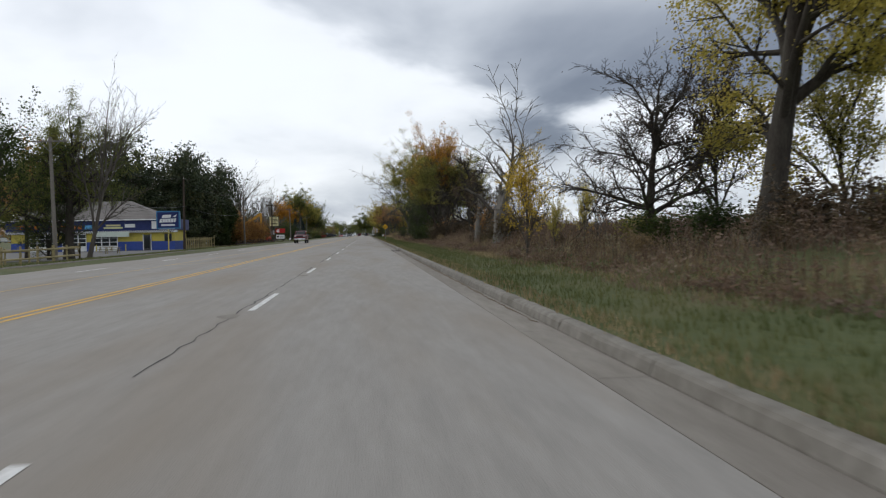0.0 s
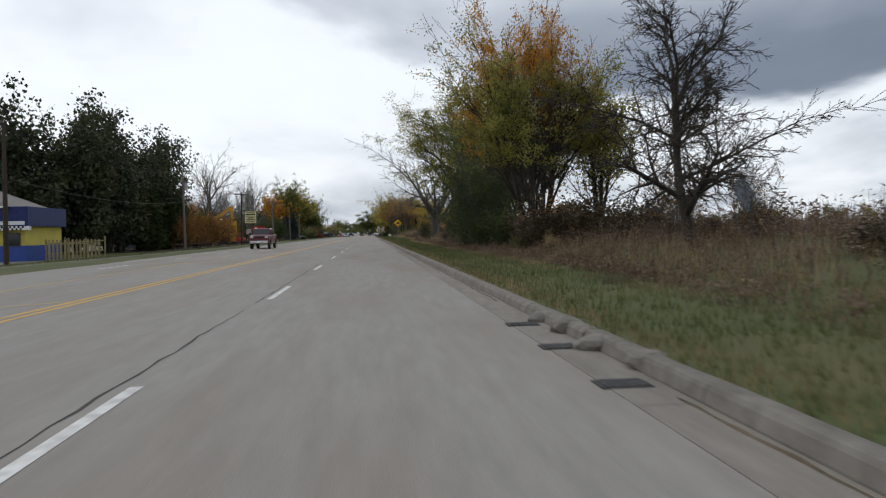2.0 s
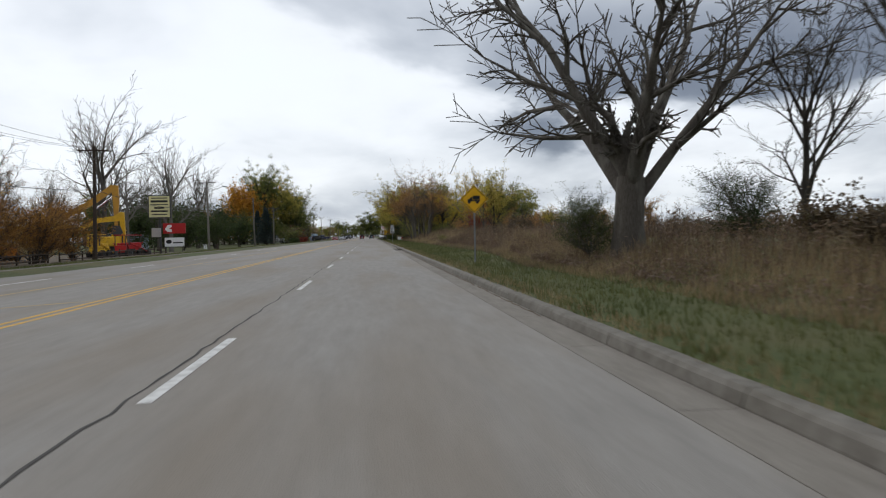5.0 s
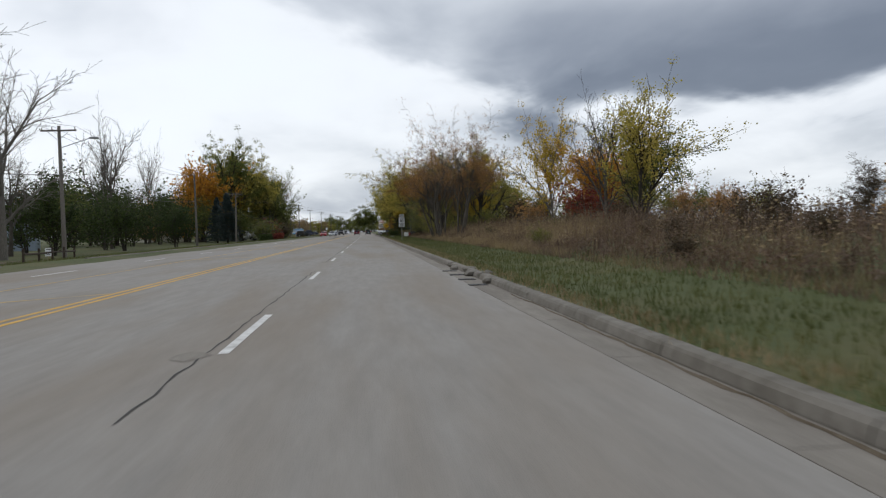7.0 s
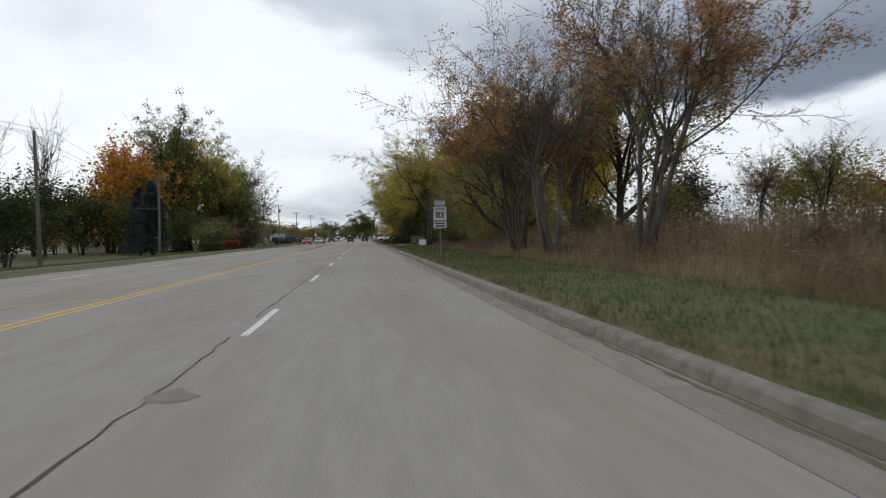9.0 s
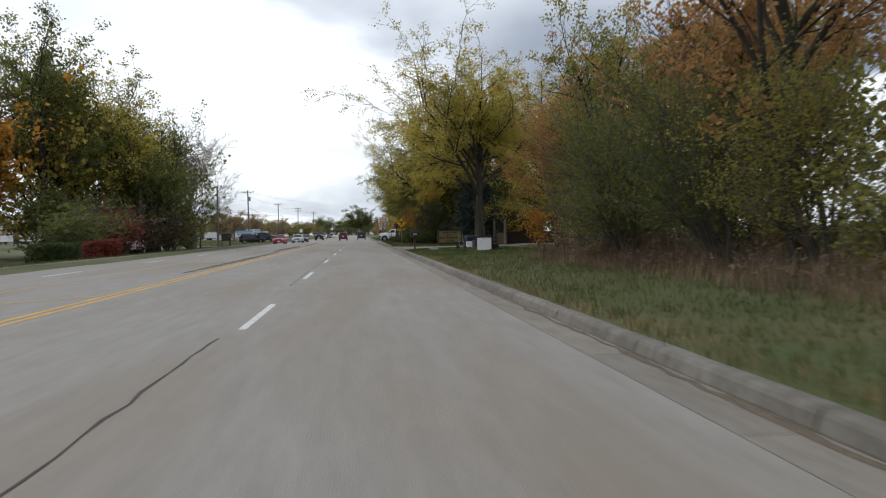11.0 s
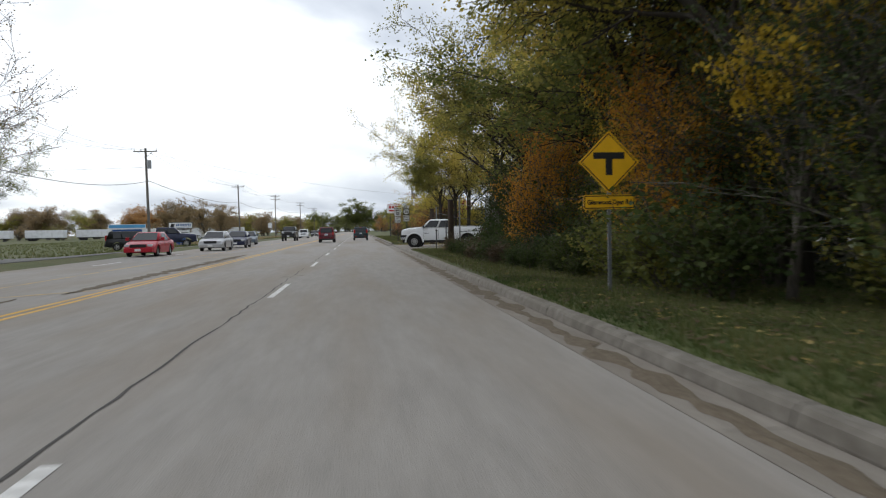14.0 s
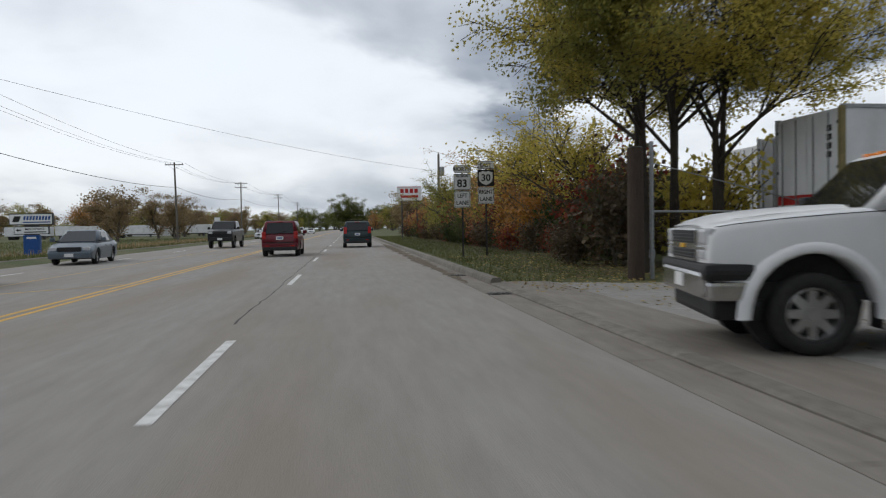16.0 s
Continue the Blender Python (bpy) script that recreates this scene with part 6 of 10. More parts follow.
def weeds(name, count, area, height, mat, seed, label, tuft=0.05, stems=1, head=4):
    """Tall stalks with small seed heads and side leaves."""
    rng = random.Random(seed)
    verts, faces = [], []
    for _ in range(count):
        x, y, f = area(rng)
        z = land_z(x, y) - 0.03
        h = height * f * rng.uniform(0.55, 1.2)
        a = rng.uniform(0, 6.283)
        lx, ly = math.cos(a) * 0.22 * h * rng.random(), math.sin(a) * 0.22 * h * rng.random()
        for side in (0, 1.57):
            wx, wy = math.cos(a + side) * 0.008, math.sin(a + side) * 0.008
            b = len(verts)
            verts += [(x - wx, y - wy, z), (x + wx, y + wy, z), (x + lx + wx * 0.4, y + ly + wy * 0.4, z + h), (x + lx - wx * 0.4, y + ly - wy * 0.4, z + h)]
            faces.append((b, b + 1, b + 2, b + 3))
        for _ in range(head):
            t = rng.uniform(0.35, 1.02)
            cx, cy, cz = x + lx * t + rng.gauss(0, 0.09), y + ly * t + rng.gauss(0, 0.09), z + h * t
            s = tuft * rng.uniform(0.6, 1.6)
            u = Vector((rng.gauss(0, 1), rng.gauss(0, 1), rng.gauss(0.4, 1))).normalized() * s
            v = u.orthogonal().normalized() * s * 0.4
            b = len(verts)
            verts += [(cx - u.x, cy - u.y, cz - u.z), (cx + v.x, cy + v.y, cz + v.z), (cx + u.x, cy + u.y, cz + u.z), (cx - v.x, cy - v.y, cz - v.z)]
            faces.append((b, b + 1, b + 2, b + 3))
    ob = new(name, mesh_from(name, verts, faces, mat))
    return tagged(ob, label, "weeds", kind="stuff")


def on_drive(x, y):
    return any(inside(x, y, o) for o in DRIVE_OUTLINES)


def verge(y0, y1, x0, x1, power=1.0):
    return lambda r: (x0 + (x1 - x0) * r.random() ** power, r.uniform(y0, y1), 1.0)


def field(y0, y1, x0, x1, patch=0.0):
    """Weeds stand low by the verge, higher up the bank, in uneven clumps."""
    def pick(r):
        while True:
            y = r.uniform(y0, y1)
            x = x0 + (1.4 * smooth(140, 160, y) if x0 < 8 else 0) + (x1 - x0) * r.random() ** 1.6
            c = noise.noise((x * 0.28 + patch, y * 0.22, patch)) + 0.5 * noise.noise((x * 0.9, y * 0.8, patch + 4))
            if r.random() < 0.55 + 0.9 * c:
                break
        return x, y, (0.28 + 0.72 * smooth(x0, x0 + 4.5, x)) * (0.85 + 0.55 * c) * (1 + 0.3 * smooth(185, 200, y))
    return pick


blades("verge_grass", 46000, verge(2, 300, 2.8, 8.0, 1.2), 0.13, 0.022, GRASS_BLADE, 1, "unmown green verge grass", "grass")
blades("verge_grass", 9000, verge(2, 300, 2.75, 3.3), 0.10, 0.02, GRASS_DRY, 2, "dry grass along the kerb", "grass", skip=on_drive)
blades("yard_grass", 46000, verge(294, 345, 2.8, 12, 1.3), 0.06, 0.03, GRASS_LAWN, 3, "short green lawn grass", "grass", skip=on_drive)
blades("yard_grass", 7000, verge(391, 470, 2.8, 6.2, 1.2), 0.12, 0.025, GRASS_BLADE, 4, "short verge grass before the hedge", "grass")
blades("verge_grass", 16000, verge(15, 350, -22, -15.7, 1.0), 0.12, 0.04, GRASS_BLADE, 6, "green grass verge", "grass")
blades("field_grass", 12000, lambda r: (-16 - 60 * r.random() ** 1.3, r.uniform(385, 560), 1.0), 0.2, 0.09, GRASS_BLADE, 7, "green field grass", "grass")
blades("field_grass", 2400, lambda r: (-17 - 12 * r.random(), r.uniform(425, 560), 1.0), 0.45, 0.05, GRASS_DRY, 8, "pale dry field grass", "grass")
blades("tall_grass", 15000, field(4, 291, 5.4, 12, 7), 0.62, 0.018, GRASS_DRY, 9, "pale dry tall grass", "grass", lean=0.6)
blades("tall_grass", 14000, field(4, 291, 5.2, 11, 2), 0.5, 0.02, WEED_MAUVE, 19, "brown dry tall grass", "grass", lean=0.7)
blades("tall_grass", 5000, field(116, 165, 5.3, 9, 11), 0.7, 0.018, GRASS_DRY, 31, "pale tan dry grass along the bank", "grass", lean=0.6)
blades("tall_grass", 6500, field(196, 252, 5.3, 10, 12), 0.8, 0.018, GRASS_DRY, 32, "pale tan dry grass along the bank", "grass", lean=0.6)
weeds("tall_weeds", 15000, field(4, 292, 6.0, 20), 1.15, WEED_BROWN, 10, "brown seeded weeds, knee to head high", tuft=0.045, head=8)
weeds("tall_weeds", 9000, field(4, 292, 6.0, 22, 5), 1.1, WEED_MAUVE, 14, "mauve-brown seeded weeds in clumps", tuft=0.045, head=7)
weeds("tall_weeds", 3500, field(150, 292, 7, 30, 3), 1.15, GRASS_DRY, 11, "pale dry weeds with feathery heads", tuft=0.06)
weeds("tall_weeds", 8000, field(10, 240, 16, 60, 8), 1.4, WEED_BROWN, 12, "brown seeded weeds across the field", tuft=0.16, head=4)


def litter(name, count, area, mat, seed, label, size=0.045, lift=0.035):
    rng = random.Random(seed)
    verts, faces = [], []
    for _ in range(count):
        x, y, _f = area(rng)
        z = land_z(x, y) + lift
        a, s = rng.uniform(0, 6.28), size * rng.uniform(0.5, 1.3)
        u, v = (math.cos(a) * s, math.sin(a) * s), (-math.sin(a) * s * 0.6, math.cos(a) * s * 0.6)
        b = len(verts)
        verts += [(x - u[0], y - u[1], z), (x + v[0], y + v[1], z + 0.02 * rng.random()), (x + u[0], y + u[1], z + 0.03 * rng.random()), (x - v[0], y - v[1], z)]
        faces.append((b, b + 1, b + 2, b + 3))
    ob = new(name, mesh_from(name, verts, faces, mat))
    tagged(ob, label, "fallen leaves", kind="stuff")


litter("fallen_leaves", 1300, verge(296, 340, 3, 16, 1.0), FALLEN, 21, "pale fallen leaves on the lawn")
litter("fallen_leaves", 2500, verge(388, 402, 3, 9), FALLEN, 22, "fallen leaves at the hedge's foot")
litter("leaf_litter", 9000, verge(391.5, 450, 3.6, 9.5, 0.7), LEAF_BRUSH, 25, "brown leaf litter under the hedge", 0.06)
litter("fallen_leaves", 1200, verge(326, 372, 3, 8), FALLEN, 23, "fallen leaves on the shady verge")
litter("fallen_leaves", 1500, verge(373.5, 387, 4.1, 13), FALLEN, 26, "fallen leaves scattered over the entrance drive", 0.04, 0.055)
litter("leaf_litter", 2600, verge(363, 374, 3.0, 9.5), LEAF_BRUSH, 27, "brown leaf litter round the entrance post", 0.055)
blades("yard_grass", 9000, verge(362, 374.2, 2.9, 10, 1.0), 0.16, 0.016, GRASS_BLADE, 33, "rank grass round the entrance post", "grass", skip=on_drive)
blades("tall_grass", 1800, verge(367, 374.0, 4.6, 10, 1.0), 0.32, 0.014, GRASS_DRY, 34, "dry grass round the entrance post", "grass", lean=0.7, skip=on_drive)
weeds("tall_weeds", 260, verge(369, 374.0, 5.9, 10.5), 0.75, WEED_BROWN, 35, "brown weeds beside the entrance post", tuft=0.045, head=8)
blades("verge_grass", 13000, verge(328, 364, 2.9, 8.5, 1.0), 0.13, 0.018, GRASS_BLADE, 36, "rank grass under the roadside trees", "grass", skip=on_drive)
litter("leaf_litter", 5000, verge(328, 364, 2.9, 8.5), LEAF_BRUSH, 37, "brown leaf litter under the roadside trees", 0.055)


# ---- utility poles and wires along the far side ----
def wire(pts_a, pts_b, sag, name, label, r=0.013, n=12):
    bm = bmesh.new()
    a, b = Vector(pts_a), Vector(pts_b)
    prev = None
    for i in range(n + 1):
        f = i / n
        p = a.lerp(b, f) - Vector((0, 0, sag * 4 * f * (1 - f)))
        ring = [bm.verts.new(p + Vector((math.cos(k * 2.094) * r, 0, math.sin(k * 2.094) * r))) for k in range(3)]
        if prev:
            for k in range(3):
                bm.faces.new((prev[k], prev[(k + 1) % 3], ring[(k + 1) % 3], ring[k]))
        prev = ring
    ob = part(name, bm, CABLE)
    return tagged(ob, label, "cable", "overhead wires")


def utility_pole(x, y, h, arm=True, transformer=False, wood=None, lamp=False, lean=0.0, double=False):
    wood = wood or POLE_WOOD
    z0 = land_z(x, y) - 0.05
    t = thing("utility_pole", "weathered grey timber utility pole" + (" with a transformer can" if transformer else " with a crossarm" if arm else " without a crossarm"), "utility pole", pose(x, y, z0, 0, lean, 0), "utility poles")
    part("pole", new_tube((0, 0, -0.3), (0, 0, h), 0.17, 0.11, 12), wood, t, smooth=False)
    arms = []
    if arm:
        for zz in ((h - 0.35, h - 1.2) if double else (h - 0.35,)):
            a = part("crossarm", new_box(-1.25, 1.25, -0.18, -0.07, zz - 0.06, zz + 0.06, bevel=0.01), wood, t)
            arms.append(zz)
            for s in (-1, 1):
                part("brace", new_tube((0.0, -0.19, zz - 0.75), (s * 0.75, -0.16, zz - 0.06), 0.018, n=5), STEEL, t)
            for px in (-1.15, -0.45, 1.15):
                part("insulator", new_tube((px, -0.12, zz + 0.06), (px, -0.12, zz + 0.24), 0.05, 0.035, 8), CONCRETE_PLAIN, t, "grey porcelain insulator")
    else:
        part("insulator", new_tube((0, 0, h), (0, 0, h + 0.2), 0.05, 0.035, 8), CONCRETE_PLAIN, t, "grey porcelain insulator")
    if transformer:
        part("transformer", new_tube((0.34, -0.1, h - 2.2), (0.34, -0.1, h - 1.3), 0.24, n=14), STEEL, t, "grey transformer can")
        part("transformer_bracket", new_box(0.08, 0.3, -0.14, -0.06, h - 2.0, h - 1.9), DARK_STEEL, t)
    if lamp:
        part("lamp_arm", new_tube((0.05, 0, h - 1.6), (2.2, 0, h - 0.9), 0.03, n=6), STEEL, t)
        part("lamp_head", new_box(2.1, 2.75, -0.12, 0.12, h - 0.98, h - 0.84, bevel=0.03), STEEL, t, "grey street lamp head")
    return t


POLES = [(-23.2, 57, 9.4), (-23.2, 95.7, 9.2), (-22.6, 138.5, 9.6), (-22.7, 178.7, 9.4), (-22.4, 219.2, 9.7), (-23.5, 265.5, 9.8), (-24.0, 298, 9.2), (-22.8, 336, 9.2), (-22.0, 372, 9.4), (-22.9, 410, 11.0), (-24.6, 481, 11.5), (-23.4, 534, 12.0), (-21.6, 600, 12.4), (-21.0, 670, 12.4), (-21.0, 750, 12.4)]
for i, (x, y, h) in enumerate(POLES):
    utility_pole(x, y, h, arm=i not in (1, 2, 5), transformer=i in (2, 9), wood=BROWN_WOOD if i in (1, 3) else POLE_WOOD, lamp=i in (4,), lean=(-1.0, 0.6, -0.6, 0.8, -0.8)[i % 5], double=i >= 11)
for (x0, y0, h0), (x1, y1, h1) in zip(POLES, POLES[1:]):
    za, zb = land_z(x0, y0), land_z(x1, y1)
    for dx in (-1.15, -0.45, 1.15):
        wire((x0 + dx, y0 - 0.1, za + h0 - 0.12), (x1 + dx, y1 - 0.1, zb + h1 - 0.12), 0.9, "power_line", "thin black overhead power line between poles")
    wire((x0 + 0.15, y0, za + h0 - 3.6), (x1 + 0.15, y1, zb + h1 - 3.6), 0.8, "telephone_cable", "black telephone cable slung between poles", 0.028)
# service drops that cross the road and the lots
wire((-22.9, 410, 10.2), (9.5, 452, 7.2), 0.7, "power_line", "thin black overhead line across the road", 0.011)
wire((-23.2, 57, 8.0), (-36, 108, 5.2), 1.0, "service_cable", "black service cable to the shop roof", 0.016)
wire((-23.2, 95.7, 6.2), (-34, 108, 5.2), 0.4, "service_cable", "black service cable to the shop roof", 0.016)
wire((-22.9, 410, 8.6), (-70, 380, 7.5), 0.9, "service_cable", "black service cable over the field", 0.014)
# one pole beyond the hedge on the near side
utility_pole(8.6, 448, 8.6, arm=False, transformer=True, lean=0.5)


# ---- road signs ----
def plate(parent, name, w, h, cz, mat, y=-0.035, radius=0.04, label="", border=None):
    """A rounded sheet with a border line and a metal back."""
    def outline(w, h, r):
        pts = []
        for cx, cy, a0 in ((w / 2 - r, h / 2 - r, 0), (-w / 2 + r, h / 2 - r, 90), (-w / 2 + r, -h / 2 + r, 180), (w / 2 - r, -h / 2 + r, 270)):
            for k in range(4):
                a = radians(a0 + 30 * k)
                pts.append((cx + math.cos(a) * r, cz + cy + math.sin(a) * r))
        return pts
    ob = part(name, prism(bmesh.new(), outline(w, h, radius), y, y + 0.006, "y"), mat, parent, label)
    part("sign_back", prism(bmesh.new(), outline(w, h, radius), y + 0.0065, y + 0.011, "y"), SIGN_BACK, ob)
    if border:
        bm = bmesh.new()
        o, i = outline(w - 0.03, h - 0.03, radius * 0.8), outline(w - 0.065, h - 0.065, radius * 0.6)
        n = len(o)
        a = [bm.verts.new((p[0], y - 0.003, p[1])) for p in o]
        b = [bm.verts.new((p[0], y - 0.003, p[1])) for p in i]
        for k in range(n):
            bm.faces.new((a[k], a[(k + 1) % n], b[(k + 1) % n], b[k]))
        part("border", bm, border, ob)
    return ob


def lettering(parent, word, size, cx, cz, mat, y=-0.042, bold=0.004, wide=1.0):
    me = text_mesh(word, size, mat, bold)
    ob = shared("lettering", me, parent, pose(cx, y, cz) @ Matrix.Diagonal((wide, 1, 1, 1)))
    return ob


def diamond(parent, s, cz, y=-0.035):
    """A square sheet standing on its corner; s is its side."""
    d = s / math.sqrt(2)
    def rot(w):
        k = w / math.sqrt(2) * 2 / 2
        return [(k, cz), (0, cz + k), (-k, cz), (0, cz - k)]
    ob = part("sign_plate", prism(bmesh.new(), rot(s), y, y + 0.006, "y"), SIGN_YELLOW, parent, "yellow diamond plate with a black border")
    part("sign_back", prism(bmesh.new(), rot(s), y + 0.0065, y + 0.011, "y"), SIGN_BACK, ob)
    bm = bmesh.new()
    o, i = rot(s - 0.05), rot(s - 0.09)
    a = [bm.verts.new((p[0], y - 0.003, p[1])) for p in o]
    b = [bm.verts.new((p[0], y - 0.003, p[1])) for p in i]
    for k in range(4):
        bm.faces.new((a[k], a[(k + 1) % 4], b[(k + 1) % 4], b[k]))
    part("border", bm, SIGN_BLACK, ob)
    return ob


def flat(parent, name, pts, mat, y=-0.0385, depth=0.002):
    return part(name, prism(bmesh.new(), pts, y - depth, y, "y"), mat, parent)


def rect(x0, x1, z0, z1):
    return [(x0, z0), (x1, z0), (x1, z1), (x0, z1)]


def sign_post(parent, h, x=0.0, mat=None):
    bm = bmesh.new()
    # a U-channel post
    prism(bm, [(x - 0.035, -0.02), (x - 0.02, -0.02), (x - 0.015, 0.015), (x + 0.015, 0.015), (x + 0.02, -0.02), (x + 0.035, -0.02), (x + 0.025, 0.03), (x - 0.025, 0.03)], -0.2, h, "z")
    part("post", bm, mat or STEEL, parent, "galvanised channel post")


def truck_sign(x, y):
    t = thing("warning_sign", "yellow diamond warning sign with a truck symbol", "road sign", pose(x, y, land_z(x, y)))
    sign_post(t, 2.5)
    p = diamond(t, 0.78, 2.55)
    bm = bmesh.new()
    cz = 2.54
    prism(bm, rect(-0.06, 0.22, cz - 0.02, cz + 0.14), -0.041, -0.0385, "y")
    part("truck_box", bm, SIGN_BLACK, p)
    flat(p, "truck_cab", [(-0.26, cz - 0.08), (-0.07, cz - 0.08), (-0.07, cz + 0.09), (-0.14, cz + 0.08), (-0.18, cz + 0.02), (-0.26, cz - 0.01)], SIGN_BLACK)
    flat(p, "truck_chassis", rect(-0.07, 0.23, cz - 0.08, cz - 0.03), SIGN_BLACK)
    for wx in (-0.2, 0.12):
        flat(p, "truck_wheel", [(wx + 0.06 * math.cos(a * 0.5236), cz - 0.11 + 0.06 * math.sin(a * 0.5236)) for a in range(12)], SIGN_BLACK, -0.0412)


truck_sign(3.9, 145.1)


def junction_sign(x, y):
    t = thing("route_sign", "white junction sign with a black state route number", "road sign", pose(x, y, land_z(x, y)))
    sign_post(t, 3.0)
    a = plate(t, "top_plate", 0.56, 0.3, 2.93, SIGN_WHITE, border=SIGN_BLACK)
    lettering(a, "JCT", 0.24, 0, 2.92, SIGN_BLACK)
    b = plate(t, "route_plate", 0.72, 0.76, 2.36, SIGN_WHITE, border=SIGN_BLACK)
    lettering(b, "ILLINOIS", 0.14, 0, 2.60, SIGN_BLACK, wide=0.95)
    lettering(b, "83", 0.46, 0, 2.28, SIGN_BLACK, bold=0.012)
    c = plate(t, "lower_plate", 0.72, 0.36, 1.76, SIGN_WHITE, border=SIGN_BLACK)
    for zz in (1.83, 1.70):
        flat(c, "text_bar", rect(-0.26, 0.26, zz - 0.035, zz + 0.035), SIGN_BLACK)


junction_sign(3.7, 248.8)


def t_sign(x, y):
    t = thing("warning_sign", "yellow diamond side-road warning sign with a name plate", "road sign", pose(x, y, land_z(x, y)))
    sign_post(t, 2.4)
    cz = 2.42
    p = diamond(t, 0.82, cz)
    flat(p, "arrow_bar", rect(-0.30, 0.30, cz + 0.06, cz + 0.18), SIGN_BLACK)
    flat(p, "arrow_stem", rect(-0.065, 0.065, cz - 0.24, cz + 0.06), SIGN_BLACK)
    q = plate(t, "name_plate", 1.0, 0.27, 1.68, SIGN_YELLOW, border=SIGN_BLACK, radius=0.03)
    lettering(q, "Glenwood Dyer Rd", 0.125, 0, 1.675, SIGN_BLACK, bold=0.003, wide=0.86)


t_sign(4.45, 341.2)


def route_pair(x, y):
    for dx, dy, top, number, l1, l2, us in ((0, 0, "NORTH", "83", "LEFT", "LANE", False), (0.86, -0.3, "EAST", "30", "RIGHT", "LANE", True)):
        t = thing("route_sign", "white route sign stack with lane plates", "road sign", pose(x + dx, y + dy, land_z(x, y)), "lane route signs")
        sign_post(t, 3.45, mat=DARK_STEEL)
        o = 0.12 if us else 0.0
        a = plate(t, "top_plate", 0.62, 0.3, 3.34 + o, SIGN_WHITE, border=SIGN_BLACK)
        lettering(a, top, 0.22, 0, 3.33 + o, SIGN_BLACK, wide=0.9)
        if us:
            b = plate(t, "route_plate", 0.64, 0.62, 2.85 + o, SIGN_BLACK)
            cz = 2.85 + o
            pts = [(-0.12, 0.26), (0, 0.235), (0.12, 0.26), (0.2, 0.215), (0.255, 0.22), (0.265, 0.02), (0.24, -0.12), (0.15, -0.2), (0, -0.27), (-0.15, -0.2), (-0.24, -0.12), (-0.265, 0.02), (-0.255, 0.22), (-0.2, 0.215)]
            flat(b, "shield", [(px, cz + pz) for px, pz in pts], SIGN_WHITE)
            lettering(b, number, 0.36, 0, cz - 0.0, SIGN_BLACK, y=-0.0435, bold=0.008)
        else:
            b = plate(t, "route_plate", 0.66, 0.62, 2.85, SIGN_WHITE, border=SIGN_BLACK)
            lettering(b, "ILLINOIS", 0.125, 0, 3.07, SIGN_BLACK, wide=0.95)
            lettering(b, number, 0.4, 0, 2.78, SIGN_BLACK, bold=0.01)
        c = plate(t, "lane_plate", 0.62, 0.62, 2.19 + o, SIGN_WHITE, border=SIGN_BLACK)
        lettering(c, l1, 0.22, 0, 2.32 + o, SIGN_BLACK, wide=0.85)
        lettering(c, l2, 0.22, 0, 2.05 + o, SIGN_BLACK, wide=0.9)


route_pair(3.75, 401.9)


